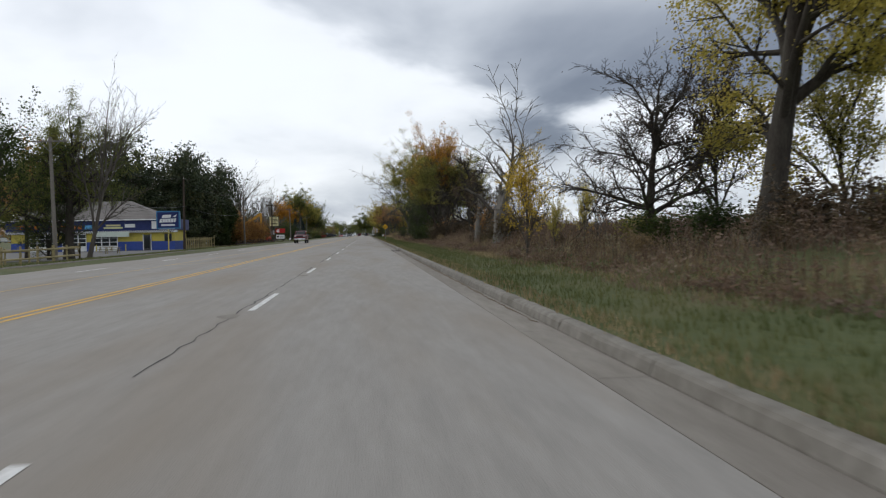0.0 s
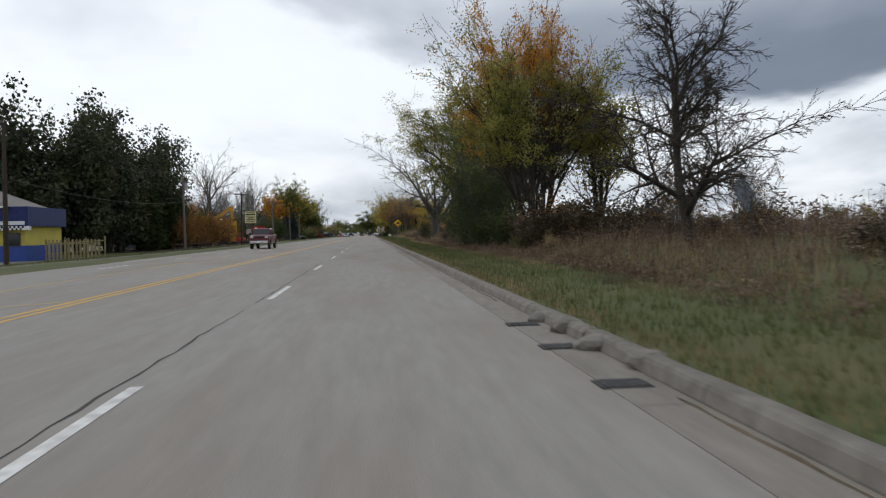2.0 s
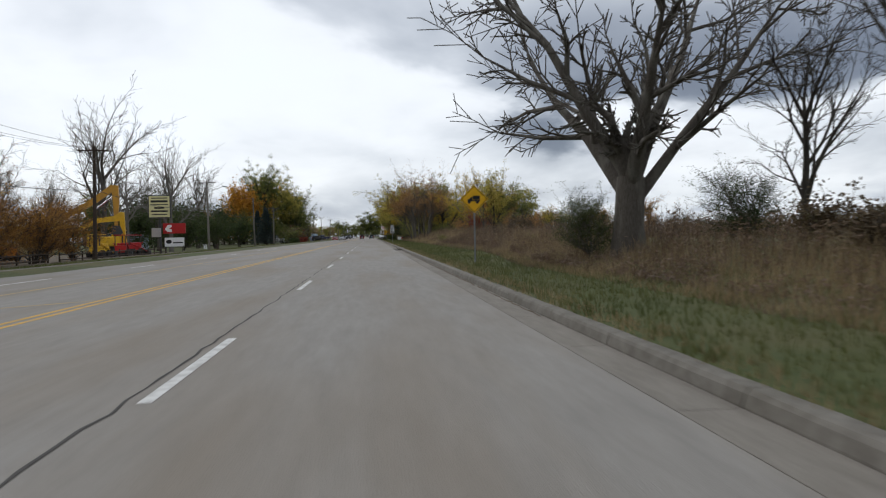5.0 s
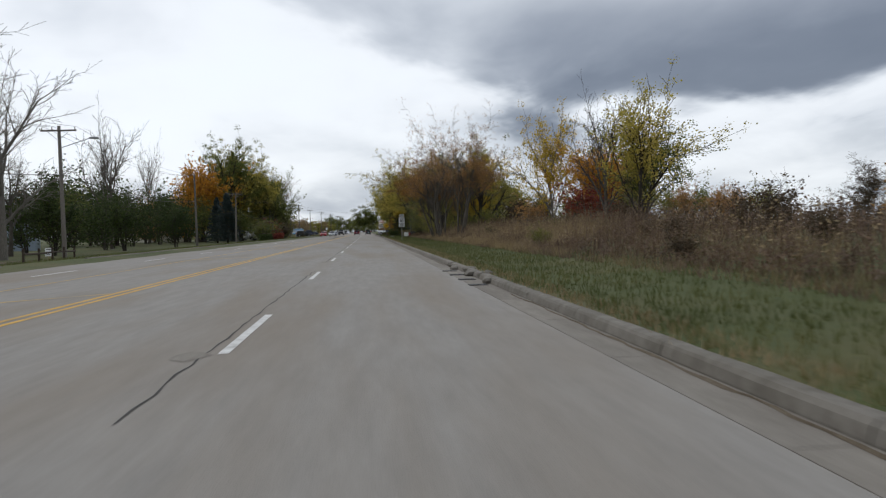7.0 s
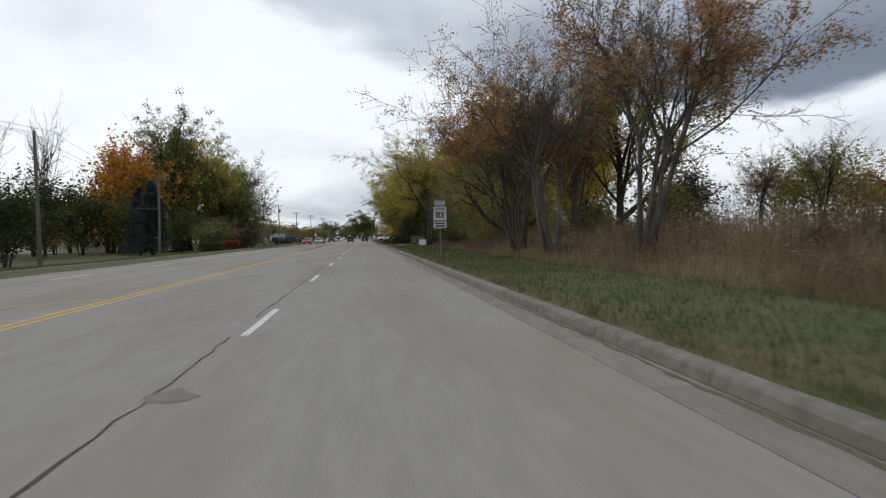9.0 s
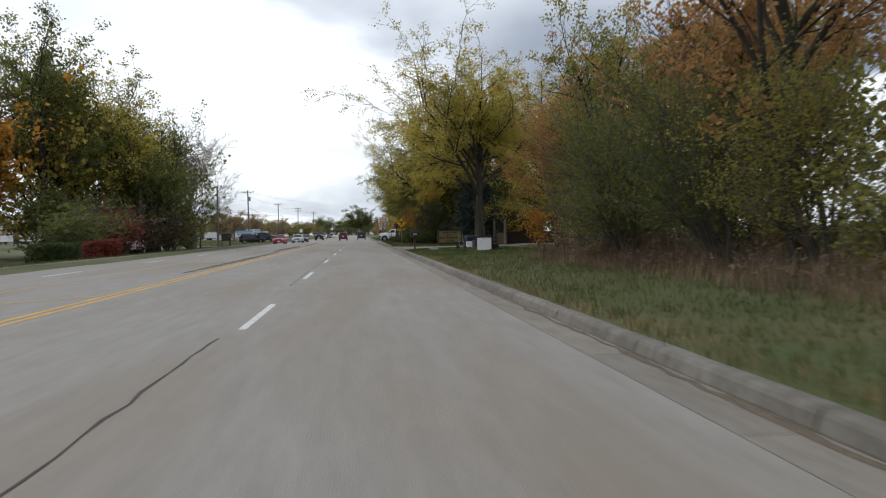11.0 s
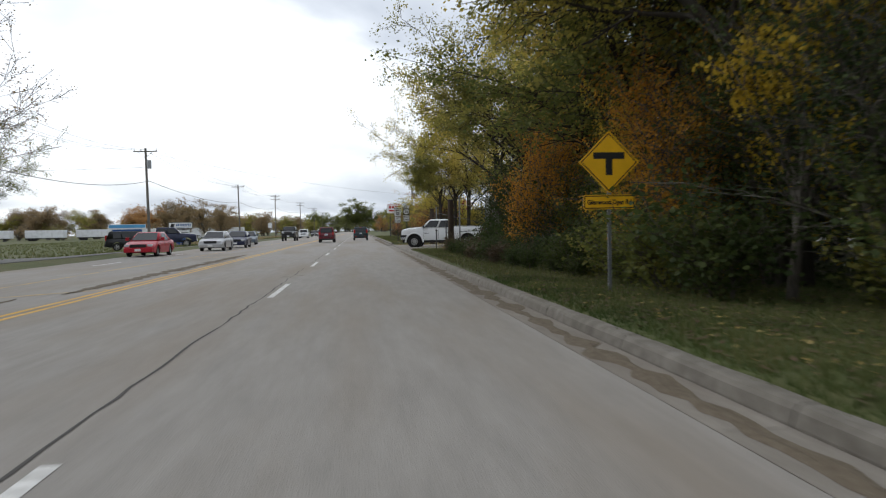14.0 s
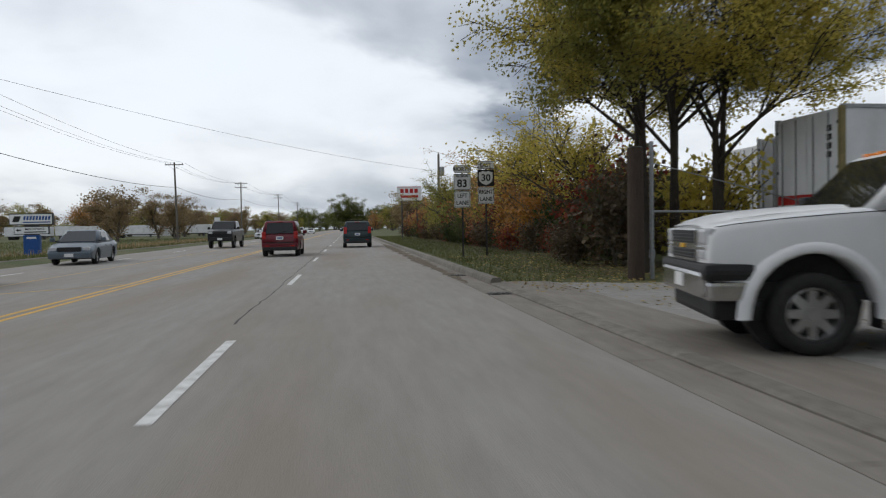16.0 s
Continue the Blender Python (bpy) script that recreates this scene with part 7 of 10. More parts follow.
# ---- the far side: repair shop, machine yard, houses, signs ----
def repair_shop():
    x0, x1, y0, y1, z0 = -50.0, -27.6, 108.0, 115.0, -0.5
    t = thing("repair_shop", "yellow and blue single-storey repair shop with a grey hip roof", "shop building", pose(0, 0, 0))
    wall = part("wall", new_box(x0, x1, y0 + 0.2, y1, z0, 3.9), WALL_YELLOW, t, "yellow painted block wall")
    band = part("lower_wall", new_box(x0 - 0.03, x1 + 0.03, y0 + 0.14, y1 + 0.03, z0, z0 + 1.35), WALL_BLUE, t, "blue painted lower wall")
    part("fascia", new_box(x0 - 0.5, x1 + 0.45, y0 - 0.35, y0 + 0.2, z0 + 2.92, z0 + 4.5, bevel=0.02), FASCIA_BLUE, t, "dark blue fascia with small sign shapes")
    part("fascia", new_box(x1, x1 + 0.45, y0 + 0.2, y1, z0 + 2.92, z0 + 4.5, bevel=0.02), FASCIA_BLUE, t, "dark blue fascia")
    # hip roof with shingle courses
    ex0, ex1, ey0, ey1, ez, rz = x0 - 0.8, x1 - 0.9, y0 - 0.7, y1 + 0.6, z0 + 4.5, z0 + 7.3
    ym, ra, rb = (ey0 + ey1) / 2, x0 + 6.0, x1 - 6.8
    bm = bmesh.new()
    v = [bm.verts.new(p) for p in ((ex0, ey0, ez), (ex1, ey0, ez), (ex1, ey1, ez), (ex0, ey1, ez), (ra, ym, rz), (rb, ym, rz))]
    for f in ((0, 1, 5, 4), (1, 2, 5), (2, 3, 4, 5), (3, 0, 4), (3, 2, 1, 0)):
        bm.faces.new([v[i] for i in f])
    roof = part("roof", bm, ROOF_GREY, t, "weathered grey shingle hip roof")
    for k in range(1, 12):
        f = k / 12
        za = ez + (rz - ez) * f
        part("shingle_course", new_box(ex0 + (ra - ex0) * f, ex1 + (rb - ex1) * f, ey0 + (ym - ey0) * f - 0.03, ey0 + (ym - ey0) * f + 0.05, za - 0.015, za + 0.012), ROOF_GREY, roof)
    for vx in (-40.2, -36.5):
        part("roof_vent", new_tube((vx, ym - 1.8, ez + 1.1), (vx, ym - 1.8, ez + 2.1), 0.09, n=8), DARK_STEEL, roof, "dark roof vent pipe")
    part("gutter", new_box(ex0, ex1, ey0 - 0.1, ey0, ez - 0.12, ez + 0.02, bevel=0.02), SIGN_WHITE, t, "white roof gutter")
    # checkered trim
    trim = part("checker_trim", new_box(x0 - 0.5, x1 + 0.5, y0 - 0.42, y0 + 0.1, z0 + 2.6, z0 + 2.92), SIGN_WHITE, t, "black and white checkered trim")
    me = mesh_from("black_check", [(0, 0, 0), (0.16, 0, 0), (0.16, 0, 0.16), (0, 0, 0.16)], [(0, 1, 2, 3)], SIGN_BLACK)
    for k in range(72):
        for row in range(2):
            shared("black_check", me, trim, pose(x0 - 0.48 + 0.32 * k + 0.16 * row, y0 - 0.424, z0 + 2.6 + 0.16 * row))

    def garage(gx0, gx1):
        d = part("garage_door", new_box(gx0, gx1, y0 + 0.05, y0 + 0.14, z0, z0 + 2.55), SIGN_WHITE, t, "white sectional garage door with glazed rows")
        cols, rows = 3, 3
        w = (gx1 - gx0) / cols
        for i in range(cols):
            for j in range(rows):
                part("pane", new_box(gx0 + w * i + 0.08, gx0 + w * (i + 1) - 0.08, y0 + 0.035, y0 + 0.048, z0 + 0.8 + 0.57 * j, z0 + 1.28 + 0.57 * j), GLASS, d)
    for gx in (-47.6, -43.1, -38.8):
        garage(gx, gx + 3.3)
    part("canopy_sign", new_box(-38.4, -33.7, y0 - 0.62, y0 - 0.45, z0 + 2.05, z0 + 2.75, bevel=0.02), PALE_GREEN, t, "pale green-white sign strip over the bays")
    door = part("door", new_box(-31.9, -30.9, y0 + 0.03, y0 + 0.13, z0, z0 + 2.3), DARK_STEEL, t, "black glazed entrance door")
    part("door_glass", new_box(-31.75, -31.05, y0 + 0.015, y0 + 0.03, z0 + 0.35, z0 + 2.1), GLASS, door)
    for dx in (-31.98, -30.9):
        part("door_jamb", new_box(dx, dx + 0.09, y0 - 0.02, y0 + 0.14, z0, z0 + 2.38), SIGN_WHITE, door)
    w = part("window", new_box(-29.0, -28.0, y0 + 0.1, y0 + 0.19, z0 + 1.3, z0 + 2.4), DARK_STEEL, t, "small dark window")
    part("pane", new_box(-28.93, -28.07, y0 + 0.085, y0 + 0.1, z0 + 1.37, z0 + 2.33), GLASS, w)
    # sign shapes along the fascia
    for a, b, c, d, mat in ((-49, -46.2, 3.65, 4.2, LAMP_AMBER), (-44.6, -40.2, 3.62, 4.1, LAMP_AMBER), (-37.2, -34.6, 3.6, 3.85, CREAM), (-36.9, -34.9, 3.95, 4.2, CREAM), (-39.8, -38.2, 3.6, 4.15, SKY_BLUE), (-34.3, -32.9, 3.75, 4.25, SIGN_WHITE), (-30.6, -29.8, 3.5, 4.6, SIGN_WHITE), (-29.6, -27.4, 3.4, 3.7, SIGN_WHITE)):
        part("sign_panel", new_box(a, b, y0 - 0.42, y0 - 0.352, z0 + c - 0.38, z0 + d - 0.38, bevel=0.015), mat, t)
        n = int((b - a) / 0.5)
        if mat is LAMP_AMBER:
            for k in range(n):
                part("text_bar", new_box(a + 0.1 + 0.5 * k, a + 0.42 + 0.5 * k, y0 - 0.43, y0 - 0.424, z0 + c - 0.28, z0 + d - 0.48), FASCIA_BLUE, t)
    for px in (-46, -42, -38, -34):
        part("bollard", new_tube((px, y0 - 1.2, z0), (px, y0 - 1.2, z0 + 1.0), 0.08, n=8), WALL_YELLOW, t)


repair_shop()


def shop_sign(x, y):
    t = thing("shop_sign", "blue lit shop sign box with white script shapes on a post", "sign", pose(x, y, land_z(x, y)))
    for px in (-0.05,):
        part("post", new_tube((px, 0, -0.2), (px, 0, 2.9), 0.07, n=10), WALL_YELLOW, t, "pale yellow steel post")
    b = part("sign_box", new_box(-1.4, 1.4, -0.2, 0.2, 2.78, 4.95, bevel=0.03), CASE_BLUE, t, "blue sign case")
    f = part("sign_face", new_box(-1.25, 1.25, -0.215, -0.201, 2.92, 4.8), FASCIA_BLUE, b, "dark blue sign face")
    # plain white shapes in place of the trade name
    flat(b, "name_shape", [(-0.75, 4.1), (0.3, 4.12), (0.42, 4.5), (-0.6, 4.48)], SIGN_WHITE, -0.2155)
    flat(b, "name_shape", [(-1.05, 3.55), (0.85, 3.57), (1.0, 4.02), (-0.9, 4.0)], SIGN_WHITE, -0.2155)
    flat(b, "swash_shape", [(0.5, 4.2), (1.05, 4.55), (0.9, 4.2)], SIGN_WHITE, -0.2155)
    for k in range(5):
        flat(b, "letter_gap", rect(-0.72 + 0.34 * k, -0.66 + 0.34 * k, 3.62, 3.95), FASCIA_BLUE, -0.218)
    flat(b, "text_bar", rect(-0.8, 0.8, 3.12, 3.34), SIGN_WHITE, -0.2155)
    return t


shop_sign(-24.0, 91.5)


def rail_fence(x0, y0, x1, y1, h, rails, mat, label, gap=2.4, group="", post=0.1):
    t = thing("fence", label, "fence", pose(0, 0, 0), group)
    n = max(1, round(math.hypot(x1 - x0, y1 - y0) / gap))
    pts = []
    for i in range(n + 1):
        f = i / n
        x, y = x0 + (x1 - x0) * f, y0 + (y1 - y0) * f
        z = land_z(x, y)
        pts.append((x, y, z))
        part("post", new_box(x - post / 2, x + post / 2, y - post / 2, y + post / 2, z - 0.2, z + h + 0.08, bevel=0.008), mat, t)
    for a, b in zip(pts, pts[1:]):
        for k in range(rails):
            zz = h * (k + 0.7) / rails
            part("rail", new_tube((a[0] + 0.06, a[1], a[2] + zz), (b[0] + 0.06, b[1], b[2] + zz), 0.055, n=5), mat, t)
    return t


rail_fence(-19.2, 34, -19.6, 52, 1.0, 2, FENCE_WOOD, "weathered yellowish timber rail fence along the lot")
rail_fence(-19.6, 52, -27.5, 55, 1.1, 2, FENCE_WOOD, "weathered yellowish timber rail fence round the lot")
rail_fence(-19.2, 20, -19.2, 32, 1.0, 2, FENCE_WOOD, "weathered yellowish timber rail fence along the lot")
rail_fence(-26.4, 109, -22.8, 112, 1.7, 2, FENCE_WOOD, "yellow board gate beside the shop", gap=1.8)
gate = thing("board_gate", "yellow timber lattice gate beside the shop", "gate", pose(-26.2, 108.9, -0.48, 0, 0, 38))
for k in range(14):
    part("board", new_box(0.3 * k, 0.3 * k + 0.16, -0.02, 0.02, 0.05, 1.75, bevel=0.006), FENCE_WOOD, gate)
for zz in (0.4, 1.4):
    part("rail", new_box(0, 4.1, 0.021, 0.06, zz - 0.05, zz + 0.05), FENCE_WOOD, gate)


def picnic_table(x, y, turn):
    t = thing("picnic_table", "weathered pale picnic table on the lot", "table", pose(x, y, land_z(x, y) + 0.03, 0, 0, turn), "picnic tables")
    for k in range(5):
        part("top_plank", new_box(-0.9, 0.9, -0.38 + 0.155 * k, -0.24 + 0.155 * k, 0.72, 0.76, bevel=0.006), FENCE_WOOD, t)
    for s in (-1, 1):
        part("bench_plank", new_box(-0.9, 0.9, s * 0.72 - 0.13, s * 0.72 + 0.13, 0.42, 0.46, bevel=0.006), FENCE_WOOD, t)
        for e in (-0.65, 0.65):
            part("leg", new_tube((e, s * 0.25, 0.72), (e, s * 0.62, 0), 0.045, n=5), FENCE_WOOD, t)
    for e in (-0.65, 0.65):
        part("cross_beam", new_box(e - 0.03, e + 0.03, -0.8, 0.8, 0.37, 0.42), FENCE_WOOD, t)


for x, y, a in ((-33, 96, 10), (-38, 98, -8), (-29.5, 88, 30), (-42, 100, 0)):
    picnic_table(x, y, a)


def excavator(x, y):
    t = thing("excavator", "yellow excavator with its boom raised in a machine yard", "excavator", pose(x, y, land_z(x, y) + 0.03, 0, 0, 8))
    for s in (-1.1, 1.1):
        bm = bmesh.new()
        pts = [(-1.9, 0.45), (-1.6, 0.08), (1.6, 0.08), (1.9, 0.45), (1.6, 0.85), (-1.6, 0.85)]
        prism(bm, [(p[0], p[1]) for p in pts], s - 0.28, s + 0.28, "y")
        tr = part("track", bm, RUBBER, t, "black steel crawler track")
        for k in range(5):
            part("roller", new_tube((-1.4 + 0.7 * k, s - 0.3, 0.45), (-1.4 + 0.7 * k, s + 0.3, 0.45), 0.28, n=10), DARK_STEEL, tr)
    part("turntable", new_tube((0, 0, 0.8), (0, 0, 1.1), 0.8, n=18), DARK_STEEL, t)
    part("body", new_box(-2.4, 1.1, -1.3, 1.3, 1.1, 2.2, bevel=0.12), PAINT_CAT, t, "yellow machine housing")
    part("counterweight", new_box(-2.8, -2.2, -1.3, 1.3, 1.15, 2.3, bevel=0.15), DARK_STEEL, t)
    cab = part("cab", new_box(-0.1, 1.35, 0.25, 1.25, 1.15, 2.95, bevel=0.08), PAINT_CAT, t)
    part("cab_window", new_box(0.05, 1.362, 0.35, 1.15, 1.9, 2.8), CAR_GLASS, cab)
    part("cab_window", new_box(0.1, 1.15, 0.238, 1.262, 1.9, 2.8), CAR_GLASS, cab)

    def beam(name, pts, w, mat=PAINT_CAT):
        part(name, prism(bmesh.new(), pts, -0.45 - w / 2, -0.45 + w / 2, "y"), mat, t)
    # boom rises from the housing towards the road, the stick hangs down from its end
    beam("boom", [(-5.4, 4.25), (-5.2, 3.85), (-1.5, 5.85), (0.3, 7.2), (0.6, 7.8), (0.1, 7.9), (-1.9, 6.35)], 0.45, PAINT_OCHRE)
    beam("stick", [(0.1, 7.9), (0.85, 7.9), (0.95, 6.5), (0.72, 3.3), (0.42, 3.3), (0.3, 6.5)], 0.4, PAINT_OCHRE)
    beam("lower_boom", [(-4.0, 2.9), (-3.7, 2.7), (-1.2, 3.75), (0.9, 3.9), (1.3, 4.6), (1.0, 4.9), (0.4, 4.45), (-1.3, 4.25)], 0.46)
    beam("lower_stick", [(0.9, 4.9), (1.4, 4.9), (1.55, 1.6), (1.1, 1.6)], 0.4)
    bm = bmesh.new()
    prism(bm, [(0.2, 3.4), (1.0, 3.4), (1.3, 2.6), (0.9, 2.2), (0.1, 2.5)], -1.0, 0.1, "y")
    part("bucket", bm, DARK_STEEL, t, "dark steel digging bucket")
    part("hydraulic_ram", new_tube((-1.8, -0.45, 5.0), (0.2, -0.45, 6.6), 0.09, n=8), CHROME, t)


excavator(-29.0, 201.0)


def yard_machine(x, y, kind, turn):
    col = {"orange": LAMP_AMBER, "red": SIGN_RED, "yellow": PAINT_CAT}[kind]
    t = thing("compact_machine", f"small {kind} construction machine in the dirt yard", "machine", pose(x, y, land_z(x, y) + 0.03, 0, 0, turn), "yard machines")
    part("body", new_box(-0.9, 0.9, -0.55, 0.55, 0.5, 1.25, bevel=0.08), col, t)
    part("bonnet", new_box(-0.3, 0.9, -0.45, 0.45, 1.25, 1.5, bevel=0.08), col, t)
    for s in (-1, 1):
        part("mast", new_box(-0.85, -0.75, s * 0.5 - 0.04, s * 0.5 + 0.04, 1.25, 2.3), DARK_STEEL, t)
        part("arm", new_tube((-0.8, s * 0.62, 1.5), (1.6, s * 0.62, 0.5), 0.07, n=6), col, t)
        for e in (-0.6, 0.6):
            part("wheel", new_tube((e, s * 0.45, 0.42), (e, s * 0.78, 0.42), 0.42, n=14), RUBBER, t)
    part("roof", new_box(-0.95, 0.3, -0.6, 0.6, 2.3, 2.38, bevel=0.02), col, t)
    part("bucket", new_box(1.5, 2.0, -0.8, 0.8, 0.1, 0.6, bevel=0.05), DARK_STEEL, t)


for x, y, k, a in ((-28.5, 168, "orange", 60), (-30, 158, "orange", 20), (-26.8, 191, "yellow", 80), (-26.5, 196.5, "red", 100), (-26.5, 199.8, "red", 60), (-27.5, 204, "red", 120), (-33, 176, "yellow", 10), (-34, 188, "orange", 140)):
    yard_machine(x, y, k, a)
rail_fence(-24.4, 176, -24.6, 206, 0.8, 2, BROWN_WOOD, "low dark timber rail fence before the machine yard")
rail_fence(-24.4, 140, -24.4, 174, 0.9, 2, BROWN_WOOD, "low dark timber rail fence under the pines")


def yard_sign(x, y):
    t = thing("yard_sign", "stack of business signs on a dark steel post", "sign", pose(x, y, land_z(x, y)))
    part("post", new_box(-0.12, 0.12, -0.08, 0.08, -0.2, 4.6), DARK_STEEL, t)
    a = part("letter_board", new_box(-1.35, 1.35, -0.18, 0.18, 4.4, 7.2, bevel=0.03), DARK_STEEL, t, "dark framed board with cream panels")
    part("panel", new_box(-1.22, 1.22, -0.2, -0.181, 4.52, 7.08), CREAM, a)
    for k, (w, hh) in enumerate(((1.9, 0.12), (2.0, 0.26), (2.1, 0.1), (1.2, 0.22), (2.0, 0.2), (1.8, 0.12))):
        zz = 6.85 - 0.4 * k
        flat(a, "text_bar", rect(-w / 2, w / 2, zz - hh / 2, zz + hh / 2), SIGN_BLACK, -0.2005)
    b = part("red_sign", new_box(0.35, 3.0, -0.12, 0.12, 2.5, 3.75, bevel=0.02), SIGN_RED, t, "red sign box with a white mark")
    flat(b, "mark", [(0.55, 3.0), (0.9, 2.7), (1.4, 2.7), (1.4, 3.0), (1.05, 3.1), (1.4, 3.3), (1.4, 3.55), (0.9, 3.55)], SIGN_WHITE, -0.1205)
    c = part("grey_sign", new_box(-1.0, 0.1, -0.12, -0.06, 2.1, 3.2, bevel=0.02), SIGN_BACK, t)
    d = part("white_sign", new_box(0.5, 2.8, -0.1, 0.1, 0.9, 2.0, bevel=0.02), SIGN_WHITE, t, "white sign box with a black mark")
    flat(d, "mark", [(0.7 + 0.35 * math.cos(k * 0.52) + 0.3, 1.5 + 0.25 * math.sin(k * 0.52)) for k in range(12)], SIGN_BLACK, -0.1005)
    flat(d, "text_bar", rect(1.5, 2.65, 1.3, 1.45), SIGN_BLACK, -0.1005)
    for px in (0.7, 2.6):
        part("leg", new_box(px - 0.04, px + 0.04, -0.04, 0.04, -0.2, 0.9), DARK_STEEL, t)
    part("bracket", new_box(0.1, 0.5, -0.05, 0.05, 3.0, 3.15), DARK_STEEL, t)


yard_sign(-25.8, 208.3)


def house(name, label, m, w, d, h, ridge, wall, roof, windows, door=None, courses=0, chimney=False):
    """A gabled house; the gable faces -y."""
    t = thing(name, label, "house", m)
    body = bmesh.new()
    prism(body, [(-w / 2, 0), (w / 2, 0), (w / 2, h), (0, ridge), (-w / 2, h)], 0, d, "y")
    wl = part("wall", body, wall, t)
    e, s = 0.45, (ridge - h) / (w / 2)
    for sgn in (-1, 1):
        bm = bmesh.new()
        a, b = (sgn * (w / 2 + e), h - e * s), (0, ridge + 0.02)
        prism(bm, [(a[0], a[1] + 0.03), (b[0], b[1] + 0.03), (b[0], b[1] + 0.17), (a[0], a[1] + 0.17)], -0.45, d + 0.45, "y")
        part("roof", bm, roof, t, "shingled roof slope")
        part("barge_board", prism(bmesh.new(), [(a[0], a[1] - 0.12), (b[0], b[1] - 0.12), (b[0], b[1] + 0.02), (a[0], a[1] + 0.02)], -0.47, -0.42, "y"), SIGN_WHITE, t)
    if courses:
        for k in range(courses):
            zz = 0.15 + 0.2 * k
            half = w / 2 if zz < h else max(0.1, (ridge - zz) / s) - 0.05
            if zz > ridge - 0.3:
                break
            bm = bmesh.new()
            prism(bm, [(-0.028, zz), (-0.002, zz), (-0.002, zz + 0.19), (-0.008, zz + 0.19)], -half, half, "x")
            part("siding_board", bm, wall, wl)
    for wx, wz, ww, wh in windows:
        wi = part("window", new_box(wx - ww / 2 - 0.08, wx + ww / 2 + 0.08, -0.09, -0.03, wz - 0.08, wz + wh + 0.08), BROWN_WOOD, t, "dark framed window")
        part("pane", new_box(wx - ww / 2, wx + ww / 2, -0.1, -0.092, wz, wz + wh / 2 - 0.03), GLASS, wi)
        part("pane", new_box(wx - ww / 2, wx + ww / 2, -0.1, -0.092, wz + wh / 2 + 0.03, wz + wh), GLASS, wi)
    if door:
        dr = part("door", new_box(door - 0.48, door + 0.48, -0.09, -0.03, 0, 2.1), BROWN_WOOD, t)
        part("handle", new_tube((door + 0.36, -0.14, 1.0), (door + 0.36, -0.09, 1.0), 0.03, n=8), CHROME, dr)
    if chimney:
        part("chimney", new_box(0.5, 1.2, d * 0.5, d * 0.5 + 0.7, ridge - 1.2, ridge + 1.0), CONCRETE_PLAIN, t)
    return t


house("house", "small grey-blue sided house behind a lawn", pose(-47, 262, land_z(-47, 262), 0, 0, 20), 7.5, 9, 3.0, 5.2, SIDING_BLUE, ROOF_BROWN, [(-1.8, 1.0, 1.0, 1.2), (0, 3.2, 0.8, 0.9), (2.0, 1.0, 1.0, 1.2)], courses=14)
house("house", "low white house behind roadside trees", pose(-46, 345, land_z(-46, 345), 0, 0, 70), 8, 20, 2.8, 4.8, SIDING, ROOF_BROWN, [(-2.2, 1.0, 1.2, 1.2), (2.2, 1.0, 1.2, 1.2)], courses=10)


def small_notice(x, y):
    t = thing("notice_sign", "small white notice board on a short post", "sign", pose(x, y, land_z(x, y)) @ Matrix.Scale(0.55, 4))
    part("post", new_box(-0.04, 0.04, 0, 0.06, -0.2, 0.5), FENCE_WOOD, t)
    p = part("board", new_box(-0.4, 0.4, -0.03, 0.0, 0.45, 1.5, bevel=0.01), SIGN_WHITE, t)
    for k in range(3):
        flat(p, "text_bar", rect(-0.26, 0.26, 1.25 - 0.3 * k, 1.33 - 0.3 * k), SIGN_BLACK, -0.0305)


small_notice(-22.2, 216.0)
rail_fence(-18, 203, -20.5, 216, 0.7, 1, BROWN_WOOD, "low dark timber rail by a lawn", gap=3)


def site_sign(x, y):
    t = thing("site_sign", "white and light-blue board on timber posts", "sign", pose(x, y, land_z(x, y)))
    for px in (-1.4, 0, 1.4):
        part("post", new_box(px - 0.06, px + 0.06, 0, 0.1, -0.2, 2.4), FENCE_WOOD, t)
    b = part("board", new_box(-1.75, 1.75, -0.05, 0.0, 1.1, 2.6, bevel=0.01), SIGN_WHITE, t)
    flat(b, "band", rect(-1.7, 1.7, 2.25, 2.55), SKY_BLUE, -0.0505)
    flat(b, "band", rect(-1.7, 1.7, 1.13, 1.4), SKY_BLUE, -0.0505)
    flat(b, "text_bar", rect(-1.4, 1.4, 1.92, 2.1), SIGN_BLUE, -0.0505)
    flat(b, "text_bar", rect(-1.2, 1.2, 1.65, 1.8), SKY_BLUE, -0.0505)


site_sign(-22.6, 401.5)


